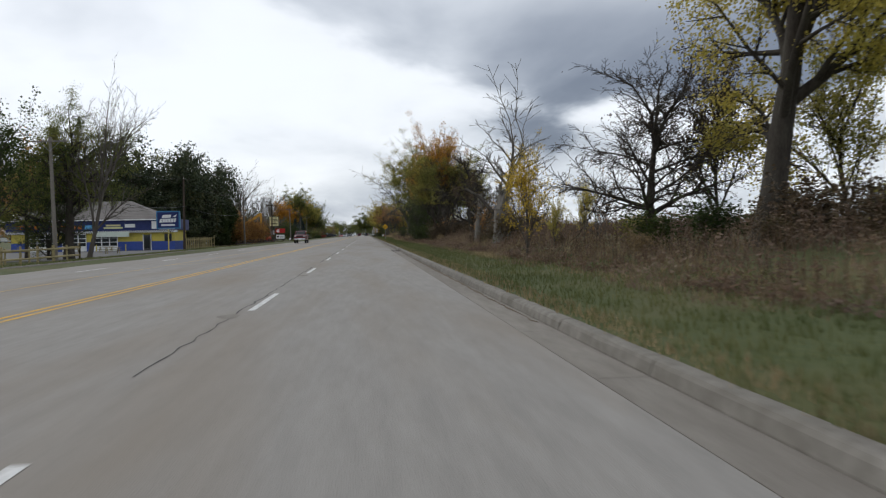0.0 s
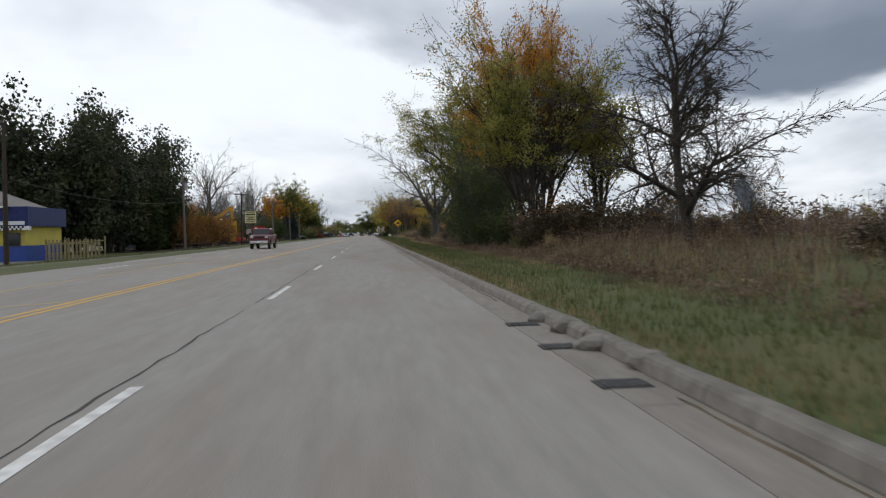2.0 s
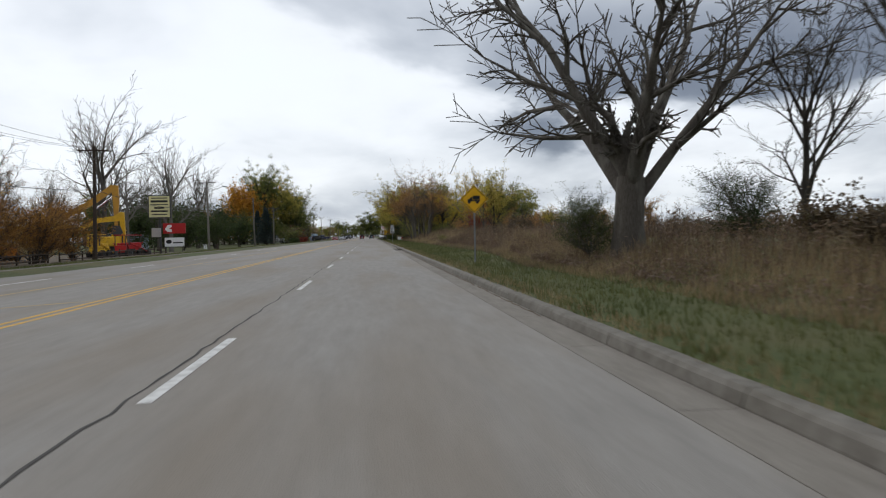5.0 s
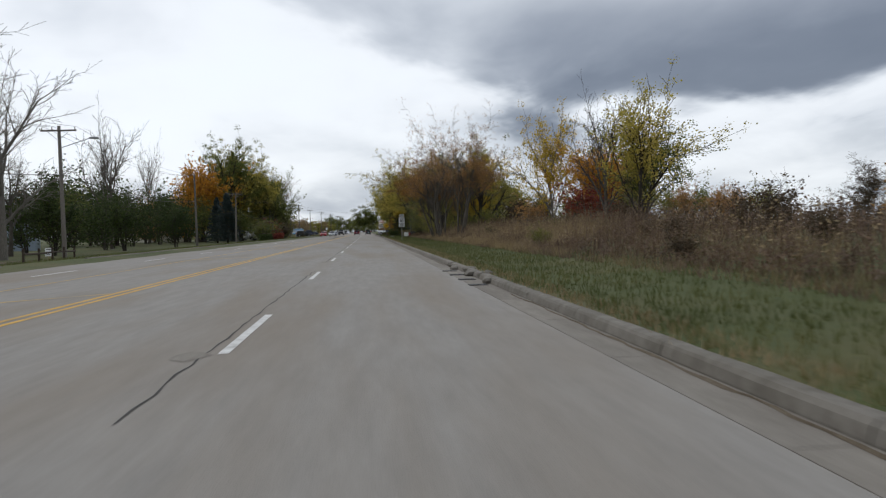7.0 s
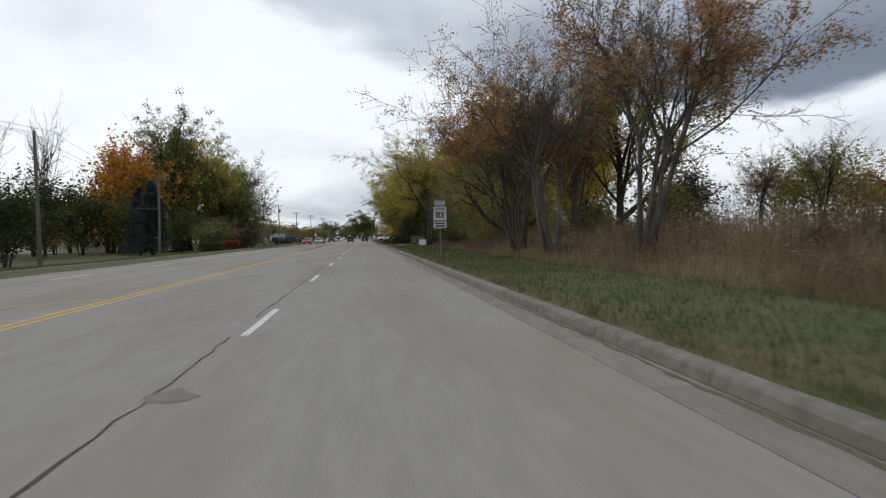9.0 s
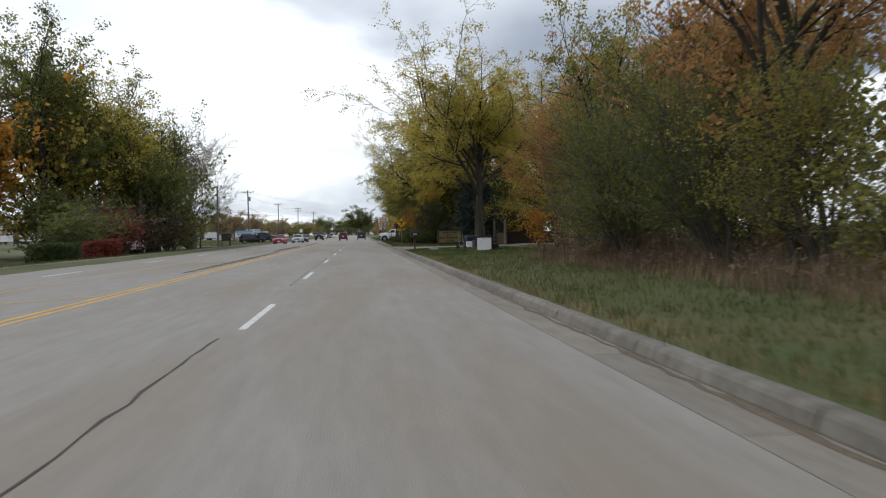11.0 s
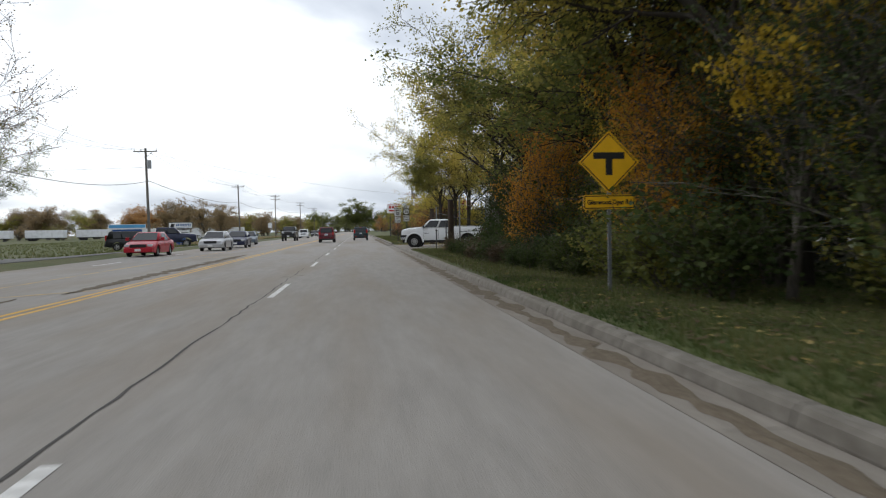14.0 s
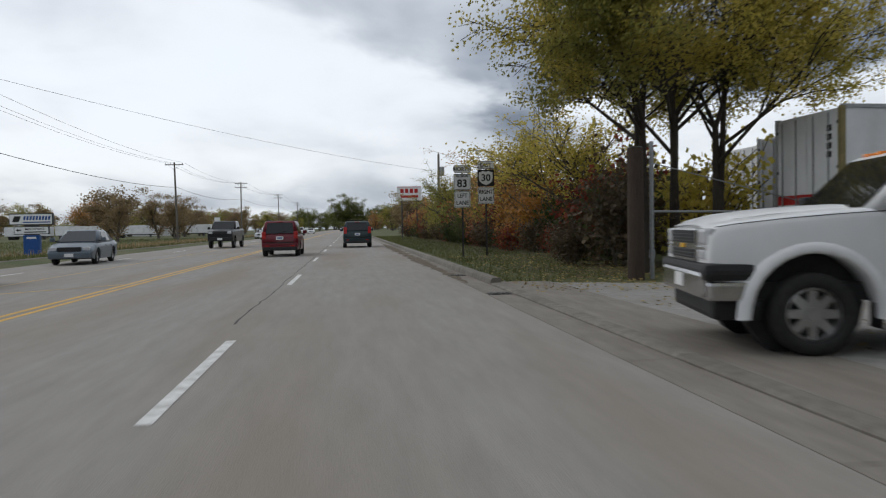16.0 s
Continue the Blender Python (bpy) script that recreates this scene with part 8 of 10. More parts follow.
def pillar_sign(x, y):
    t = thing("pillar_sign", "white company board over a blue pillar on a lawn", "sign", pose(x, y, land_z(x, y)) @ Matrix.Diagonal((1, 1, 0.82, 1)))
    part("pillar", new_box(-1.0, 1.0, -0.3, 0.3, -0.2, 2.3, bevel=0.03), SIGN_BLUE, t, "blue sign pillar")
    b = part("name_board", new_box(-2.7, 2.7, -0.25, 0.25, 3.45, 4.75, bevel=0.03), DARK_STEEL, t)
    part("panel", new_box(-2.6, 2.6, -0.27, -0.251, 3.55, 4.65), SIGN_WHITE, b)
    flat(b, "mark", [(-2.3, 3.8), (-1.5, 3.8), (-1.2, 4.45), (-2.0, 4.45)], SIGN_BLACK, -0.2705)
    for k in range(9):
        flat(b, "name_bar", [(-0.95 + 0.38 * k, 4.0), (-0.7 + 0.38 * k, 4.0), (-0.6 + 0.38 * k, 4.45), (-0.85 + 0.38 * k, 4.45)], SIGN_BLUE, -0.2705)
    flat(b, "text_bar", rect(-1.0, 2.4, 3.7, 3.82), SIGN_BLUE, -0.2705)
    c = part("lower_board", new_box(-2.15, 2.15, -0.2, 0.2, 2.4, 3.3, bevel=0.03), DARK_STEEL, t)
    part("panel", new_box(-2.07, 2.07, -0.22, -0.201, 2.48, 3.22), SIGN_WHITE, c)
    flat(c, "arrow", [(-1.9, 2.88), (-1.6, 3.08), (-1.6, 2.95), (-1.25, 2.95), (-1.25, 2.81), (-1.6, 2.81), (-1.6, 2.68)], SIGN_BLACK, -0.2205)
    lettering(c, "MAIN ENTRANCE", 0.36, 0.42, 2.98, SIGN_BLACK, y=-0.2225, wide=0.85)
    flat(c, "text_bar", rect(-0.9, 1.8, 2.6, 2.72), SIGN_BLACK, -0.2205)
    flat(t, "number_bar", rect(-0.6, 0.6, 1.9, 2.12), SIGN_WHITE, -0.3005)
    part("header", new_box(-0.9, 0.9, -0.15, 0.15, 2.3, 3.5), DARK_STEEL, t)
    for px in (-1.6, 1.6):
        part("spotlight", new_box(px - 0.15, px + 0.15, -0.6, -0.35, 0, 0.3, bevel=0.03), DARK_STEEL, t)
    return t


ps = pillar_sign(-26.0, 437.0)
ps.scale = (0.62, 0.62, 0.72)


# a long row of parked white trailers far over the field
def far_trailer(x, y, ln, turn=0.0):
    t = thing("parked_trailer", "white box trailer parked far across the field", "trailer", pose(x, y, land_z(x, y), 0, 0, turn), "far trailers")
    part("box", new_box(-ln / 2, ln / 2, -1.3, 1.3, 1.1, 3.9, bevel=0.05), TRAILER_WHITE, t)
    part("chassis", new_box(-ln / 2 + 0.5, ln / 2 - 0.5, -0.5, 0.5, 0.85, 1.1), DARK_STEEL, t)
    for e in (-ln / 2 + 1.5, -ln / 2 + 2.7):
        part("wheel", new_tube((e, -1.25, 0.5), (e, 1.25, 0.5), 0.5, n=12), RUBBER, t)
    part("landing_leg", new_box(ln / 2 - 2.6, ln / 2 - 2.4, -0.9, 0.9, 0, 0.85), DARK_STEEL, t)


rng = random.Random(9)
for i in range(17):
    far_trailer(-52 - 15.2 * i, 620 - 4 * i + rng.uniform(-3, 3), 13.5, rng.uniform(-4, 4))
house("warehouse", "long low white building far down the road", pose(-75, 690, land_z(-60, 585), 0, 0, 90), 9, 30, 3, 3.8, TRAILER_WHITE, ROOF_GREY, [])


def white_board_small(x, y):
    t = thing("road_notice", "small white regulatory sign by the far kerb", "road sign", pose(x, y, land_z(x, y)))
    sign_post(t, 2.9)
    plate(t, "sign_plate", 0.75, 0.95, 2.5, SIGN_WHITE, border=SIGN_BLACK)


white_board_small(-17.2, 470)


def hedge(x0, y0, x1, y1, h, mat, label):
    rng = random.Random(int(y0))
    verts, faces = [], []
    for _ in range(2600):
        f = rng.random()
        a = rng.uniform(0, 6.283)
        s = rng.random() ** 0.4
        c = Vector((x0 + (x1 - x0) * f + math.cos(a) * 0.8 * s, y0 + (y1 - y0) * f + math.sin(a) * 0.8 * s, 0))
        c.z = land_z(c.x, c.y) + rng.random() * h
        u = Vector((rng.gauss(0, 1), rng.gauss(0, 1), rng.gauss(0, 1))).normalized() * 0.12
        v = u.orthogonal().normalized() * 0.06
        b = len(verts)
        verts += [tuple(c - u), tuple(c + v), tuple(c + u), tuple(c - v)]
        faces.append((b, b + 1, b + 2, b + 3))
    ob = new("hedge", mesh_from("hedge", verts, faces, mat))
    tagged(ob, label, "hedge", "clipped hedges")


hedge(-18.4, 309.5, -17.6, 311, 1.25, LEAF_RED, "low clipped dark red hedge block")
hedge(-20.8, 306.5, -19.4, 308, 1.2, LEAF_DARK, "low clipped dark green hedge block")


def drop_box(x, y):
    t = thing("mail_box", "black roadside mail box on a post", "mail box", pose(x, y, land_z(x, y), 0, 0, 90))
    part("post", new_box(-0.05, 0.05, -0.05, 0.05, -0.2, 1.0), BROWN_WOOD, t)
    bm = bmesh.new()
    prism(bm, [(-0.12, 1.0), (0.12, 1.0), (0.12, 1.14)] + [(0.12 * math.cos(a * 0.52), 1.14 + 0.12 * math.sin(a * 0.52)) for a in range(1, 6)] + [(-0.12, 1.14)], -0.28, 0.28, "y")
    part("box", bm, DARK_STEEL, t)


drop_box(-16.4, 350)


def notice_frame(x, y):
    t = thing("notice_board", "dark framed board on two legs by the drive", "sign", pose(x, y, land_z(x, y)))
    for s in (-0.55, 0.55):
        part("leg", new_box(s - 0.05, s + 0.05, -0.05, 0.05, -0.2, 1.6), BROWN_WOOD, t)
    part("board", new_box(-0.6, 0.6, -0.04, 0.04, 0.75, 1.7, bevel=0.01), DARK_STEEL, t)


notice_frame(-17.6, 354.5)


# ---- the near side: yard goods, carport, house, trailers ----
def carport(x0, x1, y0, y1):
    z = land_z(x0, y0)
    t = thing("carport", "open dark timber carport with braced posts", "carport", pose(0, 0, z))
    for x in (x0, (x0 + x1) / 2, x1):
        for y in (y0, y1):
            part("post", new_box(x - 0.11, x + 0.11, y - 0.11, y + 0.11, -0.1, 2.45, bevel=0.012), POLE_WOOD if x == x0 else BROWN_WOOD, t)
            for s in (-1, 1):
                if x0 <= x + s * 0.7 <= x1:
                    part("brace", new_tube((x, y, 1.75), (x + s * 0.7, y, 2.42), 0.06, n=4), BROWN_WOOD, t)
    for y in (y0, y1):
        part("beam", new_box(x0 - 0.3, x1 + 0.3, y - 0.09, y + 0.09, 2.45, 2.68, bevel=0.01), BROWN_WOOD, t)
    for k in range(9):
        xx = x0 + (x1 - x0) * k / 8
        part("rafter", new_box(xx - 0.04, xx + 0.04, y0 - 0.5, y1 + 0.5, 2.68, 2.82), BROWN_WOOD, t)
    bm = bmesh.new()
    prism(bm, [(y0 - 0.7, 2.83), (y1 + 0.7, 2.98), (y1 + 0.7, 3.06), (y0 - 0.7, 2.91)], x0 - 0.5, x1 + 0.5, "x")
    part("roof", bm, ROOF_BROWN, t, "flat dark felt roof")
    part("low_wall", new_box(x0 + 0.2, x1, y1 - 0.08, y1 + 0.02, 0, 1.25), BROWN_WOOD, t, "dark boarded half wall")
    part("low_wall", new_box(x0 + 0.12, x0 + 0.2, y0 + 0.2, y1 - 0.2, 0, 1.15), BROWN_WOOD, t, "dark boarded half wall")


carport(13.5, 20.6, 326.0, 331.5)
house("house", "white lap-sided house with steep brown gables", pose(25.5, 331.5, land_z(24, 331), 0, 0, 0), 5.0, 10, 3.4, 6.5, SIDING, ROOF_BROWN, [(1.0, 1.6, 1.4, 1.8), (-1.5, 1.2, 0.7, 1.4)], courses=30)
house("house_wing", "cream lap-sided wing of a house with a brown roof", pose(30.9, 330.4, land_z(30, 327), 0, 0, 0), 7.2, 11, 4.2, 7.6, SIDING_CREAM, ROOF_BROWN, [(-1.5, 1.7, 1.3, 1.7), (1.6, 1.7, 1.3, 1.7)], courses=36)
for x, y in ((21.8, 327.5), (23.5, 328.5), (26.8, 328.2), (28.0, 326)):
    plant("shrub_a", x, y, 1.4, LEAF_DARK, "round dark foundation shrub beside the house", width=1.3, group="foundation shrubs")


def letter_board(x, y, turn):
    t = thing("letter_board", "aged wooden changeable-letter sale board on skids", "sign", pose(x, y, land_z(x, y), 0, 0, turn))
    b = part("board", new_box(-1.75, 1.75, -0.12, 0.12, 0.35, 1.85, bevel=0.02), BOARD_WOOD, t)
    for x0, x1, z0, z1 in ((-1.82, -1.7, 0.3, 1.9), (1.7, 1.82, 0.3, 1.9), (-1.7, 1.7, 1.83, 1.92), (-1.7, 1.7, 0.28, 0.37)):
        part("frame_strip", new_box(x0, x1, -0.16, 0.14, z0, z1, bevel=0.01), BROWN_WOOD, t)
    for k, word in enumerate(("HONEY FOR SALE", "FF", "TRUCK BOX FOR STORAGE", "FOR SALE")):
        lettering(b, word, 0.30, 0, 1.62 - 0.34 * k, SIGN_BLACK if k != 1 else SIGN_BLACK, y=-0.125, bold=0.006, wide=0.86 if len(word) > 16 else 0.95)
    flat(b, "red_shape", [(-0.55, 1.05), (-0.35, 1.05), (-0.3, 1.35), (-0.5, 1.45)], SIGN_RED, -0.1205)
    for s in (-1.3, 1.3):
        part("skid", new_box(s - 0.07, s + 0.07, -0.7, 0.7, 0.0, 0.14, bevel=0.01), BROWN_WOOD, t)
        part("strut", new_tube((s, 0.55, 0.1), (s, 0.1, 1.2), 0.045, n=4), BROWN_WOOD, t)
        part("leg", new_box(s - 0.05, s + 0.05, -0.06, 0.06, 0.1, 0.4), BROWN_WOOD, t)
    return t


board = letter_board(8.5, 329.0, 18)
board.scale = (0.72, 0.72, 0.78)


def mailbox(x, y):
    z = land_z(x, y)
    t = thing("mailbox", "large dark grey mailbox on a timber post", "mailbox", pose(x, y, z, 0, 0, 96))
    part("post", new_box(-0.055, 0.055, -0.05, 0.05, -0.2, 1.05, bevel=0.008), BROWN_WOOD, t)
    part("reflector", new_box(-0.04, 0.04, 0.051, 0.06, 0.55, 0.78), SIGN_RED, t, "red reflector strip")
    bm = bmesh.new()
    prism(bm, [(-0.17, 1.08), (0.17, 1.08), (0.17, 1.26)] + [(0.17 * math.cos(a * 0.3927), 1.26 + 0.17 * math.sin(a * 0.3927)) for a in range(1, 8)] + [(-0.17, 1.26)], -0.33, 0.33, "y")
    b = part("box", bm, BLACK_TRIM, t, "dark domed box")
    part("door", new_box(-0.15, 0.15, -0.345, -0.332, 1.1, 1.3), BLACK_TRIM, b)
    part("number_bar", new_box(-0.1745, -0.172, -0.15, 0.15, 1.16, 1.24), SIGN_BACK, b)
    part("platform", new_box(-0.14, 0.14, -0.3, 0.3, 1.05, 1.08), FENCE_WOOD, t)


mailbox(3.75, 312.0)


def tyre_mesh(R=0.34, w=0.2, r_in=0.2, n=28, mat=None):
    prof = [(r_in, -w * 0.42), (r_in + 0.03, -w * 0.5), (R * 0.86, -w * 0.5), (R * 0.96, -w * 0.44), (R, -w * 0.34), (R, w * 0.34), (R * 0.96, w * 0.44), (R * 0.86, w * 0.5), (r_in + 0.03, w * 0.5), (r_in, w * 0.42)]
    verts, faces = [], []
    m = len(prof)
    for i in range(n):
        a = 2 * math.pi * i / n
        for r, y in prof:
            verts.append((math.cos(a) * r, y, math.sin(a) * r))
    for i in range(n):
        for k in range(m):
            p, q = i * m + k, i * m + (k + 1) % m
            p2, q2 = ((i + 1) % n) * m + k, ((i + 1) % n) * m + (k + 1) % m
            faces.append((p, p2, q2, q))
    return mesh_from("tyre", verts, faces, mat or RUBBER, True)


LOOSE_TYRE = tyre_mesh(0.36, 0.24, 0.2)
for cx, cy, count in ((8.55, 309.9, 4), (8.95, 310.5, 4), (8.1, 310.6, 3)):
    for k in range(count):
        t = new("tyre", LOOSE_TYRE)
        t.matrix_basis = pose(cx + random.uniform(-0.04, 0.04), cy + random.uniform(-0.04, 0.04), land_z(cx, cy) + 0.12 + 0.235 * k, 90, 0, random.uniform(0, 90))
        tagged(t, "used black tyre in a stack on the lawn", "tyre", "stacked tyres")


def storage_bin(x, y, turn):
    t = thing("storage_bin", "dark navy plastic bin with a pale worn lid edge", "bin", pose(x, y, land_z(x, y), 0, 0, turn))
    body = bmesh.new()
    lo, hi = 0.34, 0.40
    v = [body.verts.new(p) for p in ((-lo, -lo, 0.03), (lo, -lo, 0.03), (lo, lo, 0.03), (-lo, lo, 0.03), (-hi, -hi, 0.86), (hi, -hi, 0.86), (hi, hi, 0.86), (-hi, hi, 0.86))]
    for f in ((3, 2, 1, 0), (4, 5, 6, 7), (0, 1, 5, 4), (1, 2, 6, 5), (2, 3, 7, 6), (3, 0, 4, 7)):
        body.faces.new([v[k] for k in f])
    bmesh.ops.bevel(body, geom=body.edges[:], offset=0.03, segments=2, profile=0.6, affect="EDGES", clamp_overlap=True)
    part("body", body, NAVY_PLASTIC, t)
    for k in range(3):
        part("rib", new_box(-0.39, 0.39, -0.405, -0.36, 0.2 + 0.2 * k, 0.23 + 0.2 * k, bevel=0.01), NAVY_PLASTIC, t)
    part("lid", new_box(-0.43, 0.43, -0.43, 0.43, 0.865, 0.93, bevel=0.02), NAVY_PLASTIC, t)
    part("lid_tray", new_box(-0.36, 0.34, -0.38, 0.36, 0.932, 0.965, bevel=0.01), CONCRETE_PLAIN, t, "pale flat tray on the lid")


storage_bin(7.65, 309.6, 8)


def sale_card(x, y):
    t = thing("sale_notice", "white hand-painted sale board standing among scrap", "sign", pose(x, y, land_z(x, y), -8, 0, 6))
    p = part("board", new_box(-0.32, 0.32, -0.02, 0.0, 0.06, 0.54), SIGN_WHITE, t)
    for k, (w, h) in enumerate(((0.24, 0.035), (0.21, 0.03), (0.13, 0.05))):
        flat(p, "text_bar", rect(-w, w, 0.40 - 0.11 * k, 0.40 - 0.11 * k + h), SIDING_BLUE, -0.0205)
    for px in (-0.25, 0.25):
        part("stake", new_box(px - 0.02, px + 0.02, 0.0, 0.03, -0.1, 0.4), BROWN_WOOD, t)


sale_card(7.42, 308.4)


def culvert(x, y, turn):
    """A corrugated pipe end that shows above the turf."""
    t = thing("culvert_pipe", "grey corrugated culvert end half sunk in the lawn", "pipe", pose(x, y, land_z(x, y) - 0.02, 0, 3, turn))
    bm = bmesh.new()
    n, rows = 14, []
    for k in range(25):
        r = 0.19 + 0.01 * math.cos(k * math.pi)
        rows.append([[bm.verts.new((0.03 * k, q * math.cos(math.pi * i / n), q * math.sin(math.pi * i / n))) for i in range(n + 1)] for q in (r, r - 0.015)])
    for a, b in zip(rows, rows[1:]):
        for side in (0, 1):
            for i in range(n):
                bm.faces.new((a[side][i], a[side][i + 1], b[side][i + 1], b[side][i]))
    for row in (rows[0], rows[-1]):
        for i in range(n):
            bm.faces.new((row[0][i], row[0][i + 1], row[1][i + 1], row[1][i]))
    part("pipe", bm, STEEL, t, smooth=True)


culvert(4.25, 306.3, 28)


def freezer(x, y):
    t = thing("appliance", "white box appliance standing on the lawn", "appliance", pose(x, y, land_z(x, y) + 0.02, 0, 0, -14) @ Matrix.Diagonal((0.78, 0.78, 0.74, 1)))
    part("skid", new_box(-0.55, 0.55, -0.4, 0.4, 0, 0.08), BROWN_WOOD, t)
    part("body", new_box(-0.52, 0.52, -0.36, 0.36, 0.08, 1.0, bevel=0.025), SIGN_WHITE, t, "white enamel body")
    part("lid", new_box(-0.53, 0.53, -0.38, 0.37, 1.003, 1.06, bevel=0.015), SIGN_WHITE, t)
    part("handle", new_box(-0.12, 0.12, -0.41, -0.385, 0.98, 1.02), CHROME, t)


freezer(7.02, 300.4)


def engine(x, y, turn, label):
    rng = random.Random(int(x * 10 + y))
    t = thing("engine_part", label, "machine part", pose(x, y, land_z(x, y) + 0.06, 0, 0, turn), "yard machine parts")
    part("block", new_box(-0.35, 0.35, -0.25, 0.25, 0, 0.5, bevel=0.05), DARK_STEEL, t)
    part("head", new_box(-0.33, 0.33, -0.16, 0.16, 0.5, 0.68, bevel=0.04), BLACK_TRIM, t)
    for k in range(4):
        part("pipe", new_tube((-0.26 + 0.17 * k, -0.25, 0.4), (-0.26 + 0.17 * k, -0.46, 0.2), 0.045, n=8), CHROME if k == 1 else DARK_STEEL, t)
    part("pulley", new_tube((0.36, 0, 0.25), (0.44, 0, 0.25), 0.16, n=14), STEEL, t)
    part("belt_cover", new_box(-0.45, -0.35, -0.2, 0.2, 0.05, 0.55, bevel=0.03), DARK_STEEL, t)


engine(7.75, 306.6, 20, "greasy black engine block on the lawn")
engine(7.9, 305.2, -30, "black engine with bright steel pipes")
engine(7.95, 307.7, 70, "black machine part lying on the lawn")


def mower(x, y):
    t = thing("lawn_tractor", "red and black lawn tractor body on the grass", "lawn tractor", pose(x, y, land_z(x, y), 0, 0, 15) @ Matrix.Scale(0.75, 4))
    part("hood", new_box(-0.7, 0.2, -0.32, 0.32, 0.45, 0.85, bevel=0.07), SIGN_RED, t, "red bonnet")
    part("deck", new_box(-0.6, 0.7, -0.45, 0.45, 0.18, 0.42, bevel=0.05), BLACK_TRIM, t)
    part("seat", new_box(0.25, 0.6, -0.22, 0.22, 0.6, 0.75, bevel=0.05), BLACK_TRIM, t)
    part("seat_back", new_box(0.55, 0.65, -0.22, 0.22, 0.7, 1.1, bevel=0.04), BLACK_TRIM, t)
    for e, r in ((-0.5, 0.2), (0.5, 0.27)):
        for s in (-0.42, 0.42):
            ob = shared("wheel", LOOSE_TYRE, t, pose(e, s, r) @ Matrix.Scale(r / 0.36, 4))
    part("steering_column", new_tube((0.05, 0, 0.8), (0.2, 0, 1.05), 0.025, n=6), BLACK_TRIM, t)
    part("steering_wheel", new_tube((0.18, 0, 1.04), (0.2, 0, 1.07), 0.18, n=14), BLACK_TRIM, t)


mower(7.7, 302.9)


def bicycle_frame(x, y):
    t = thing("hand_truck", "old metal hand cart leaning by the tyres", "hand cart", pose(x, y, land_z(x, y), -12, 0, 20))
    for s in (-0.2, 0.2):
        part("rail", new_tube((s, 0, 0.15), (s * 0.8, 0, 1.1), 0.02, n=6), STEEL, t)
        shared("wheel", LOOSE_TYRE, t, pose(s * 1.4, 0.05, 0.16, 0, 0, 90) @ Matrix.Scale(0.45, 4))
    for zz in (0.3, 0.6, 0.9):
        part("crossbar", new_tube((-0.19, 0, zz), (0.19, 0, zz), 0.015, n=6), STEEL, t)
    part("toe_plate", new_box(-0.22, 0.22, -0.25, 0.0, 0.05, 0.07), STEEL, t)


bicycle_frame(6.9, 309.1)


def lumber(x, y, ln, turn, label):
    t = thing("timber_beam", label, "timber", pose(x, y, land_z(x, y) + 0.02, 0, 0, turn), "yard timbers")
    part("beam", new_box(-ln / 2, ln / 2, -0.07, 0.07, 0, 0.12, bevel=0.01), BROWN_WOOD, t)


for x, y, ln, a in ((7.2, 303.6, 8.4, 92), (8.5, 304.8, 5.0, 88), (7.9, 308.9, 1.8, 10)):
    lumber(x, y, ln, a, "dark timber baulk on the lawn under scrap")


# the yard entrance: pole, posts, bar gate
def timber_pole(x, y, h, r, label, mat=BROWN_WOOD):
    t = thing("timber_post", label, "post", pose(x, y, land_z(x, y)), "entrance posts")
    bm = new_tube((0, 0, -0.2), (0.0, 0, h), r, r * 0.9, 16)
    part("post", bm, mat, t)
    part("cap", new_tube((0, 0, h), (0, 0, h + 0.03), r * 0.94, r * 0.75, 16), DARK_STEEL, t)
    return t


timber_pole(5.55, 373.2, 3.15, 0.2, "thick dark timber post at the yard entrance")
timber_pole(6.15, 391.0, 3.1, 0.2, "thick brown timber post at the yard entrance")


def bar_gate(x0, y0, x1, y1, h0, h1, label):
    t = thing("pipe_gate", label, "gate", pose(0, 0, 0), "pipe gates")
    z0, z1 = land_z(x0, y0), land_z(x1, y1)
    part("gate_post", new_tube((x0, y0, z0 - 0.2), (x0, y0, z0 + max(h0) + 0.5), 0.05, n=10), STEEL, t)
    for k, (a, b) in enumerate(zip(h0, h1)):
        part("bar" if k else "stay_cable", new_tube((x0, y0, z0 + a), (x1, y1, z1 + b), 0.03 if k else 0.014, n=8), STEEL, t)
    part("hinge", new_tube((x0, y0, z0 + 0.5), (x0, y0, z0 + 0.7), 0.07, n=10), STEEL, t)


bar_gate(6.55, 391.0, 11.6, 391.9, (2.75, 1.6), (1.65, 1.55), "grey steel pipe gate hung from a timber post")
bar_gate(6.15, 373.5, 13.5, 374.4, (2.9, 1.15, 0.45), (1.5, 1.35, 1.2), "grey steel pipe gate hung open by the entrance")
for x, y, h in ((4.3, 365.4, 1.7), (4.15, 368.8, 1.2)):
    t = thing("steel_stake", "thin dark steel stake in the verge", "stake", pose(x, y, land_z(x, y)))
    part("stake", new_tube((0, 0, -0.2), (0, 0, h), 0.03, n=8), DARK_STEEL, t)


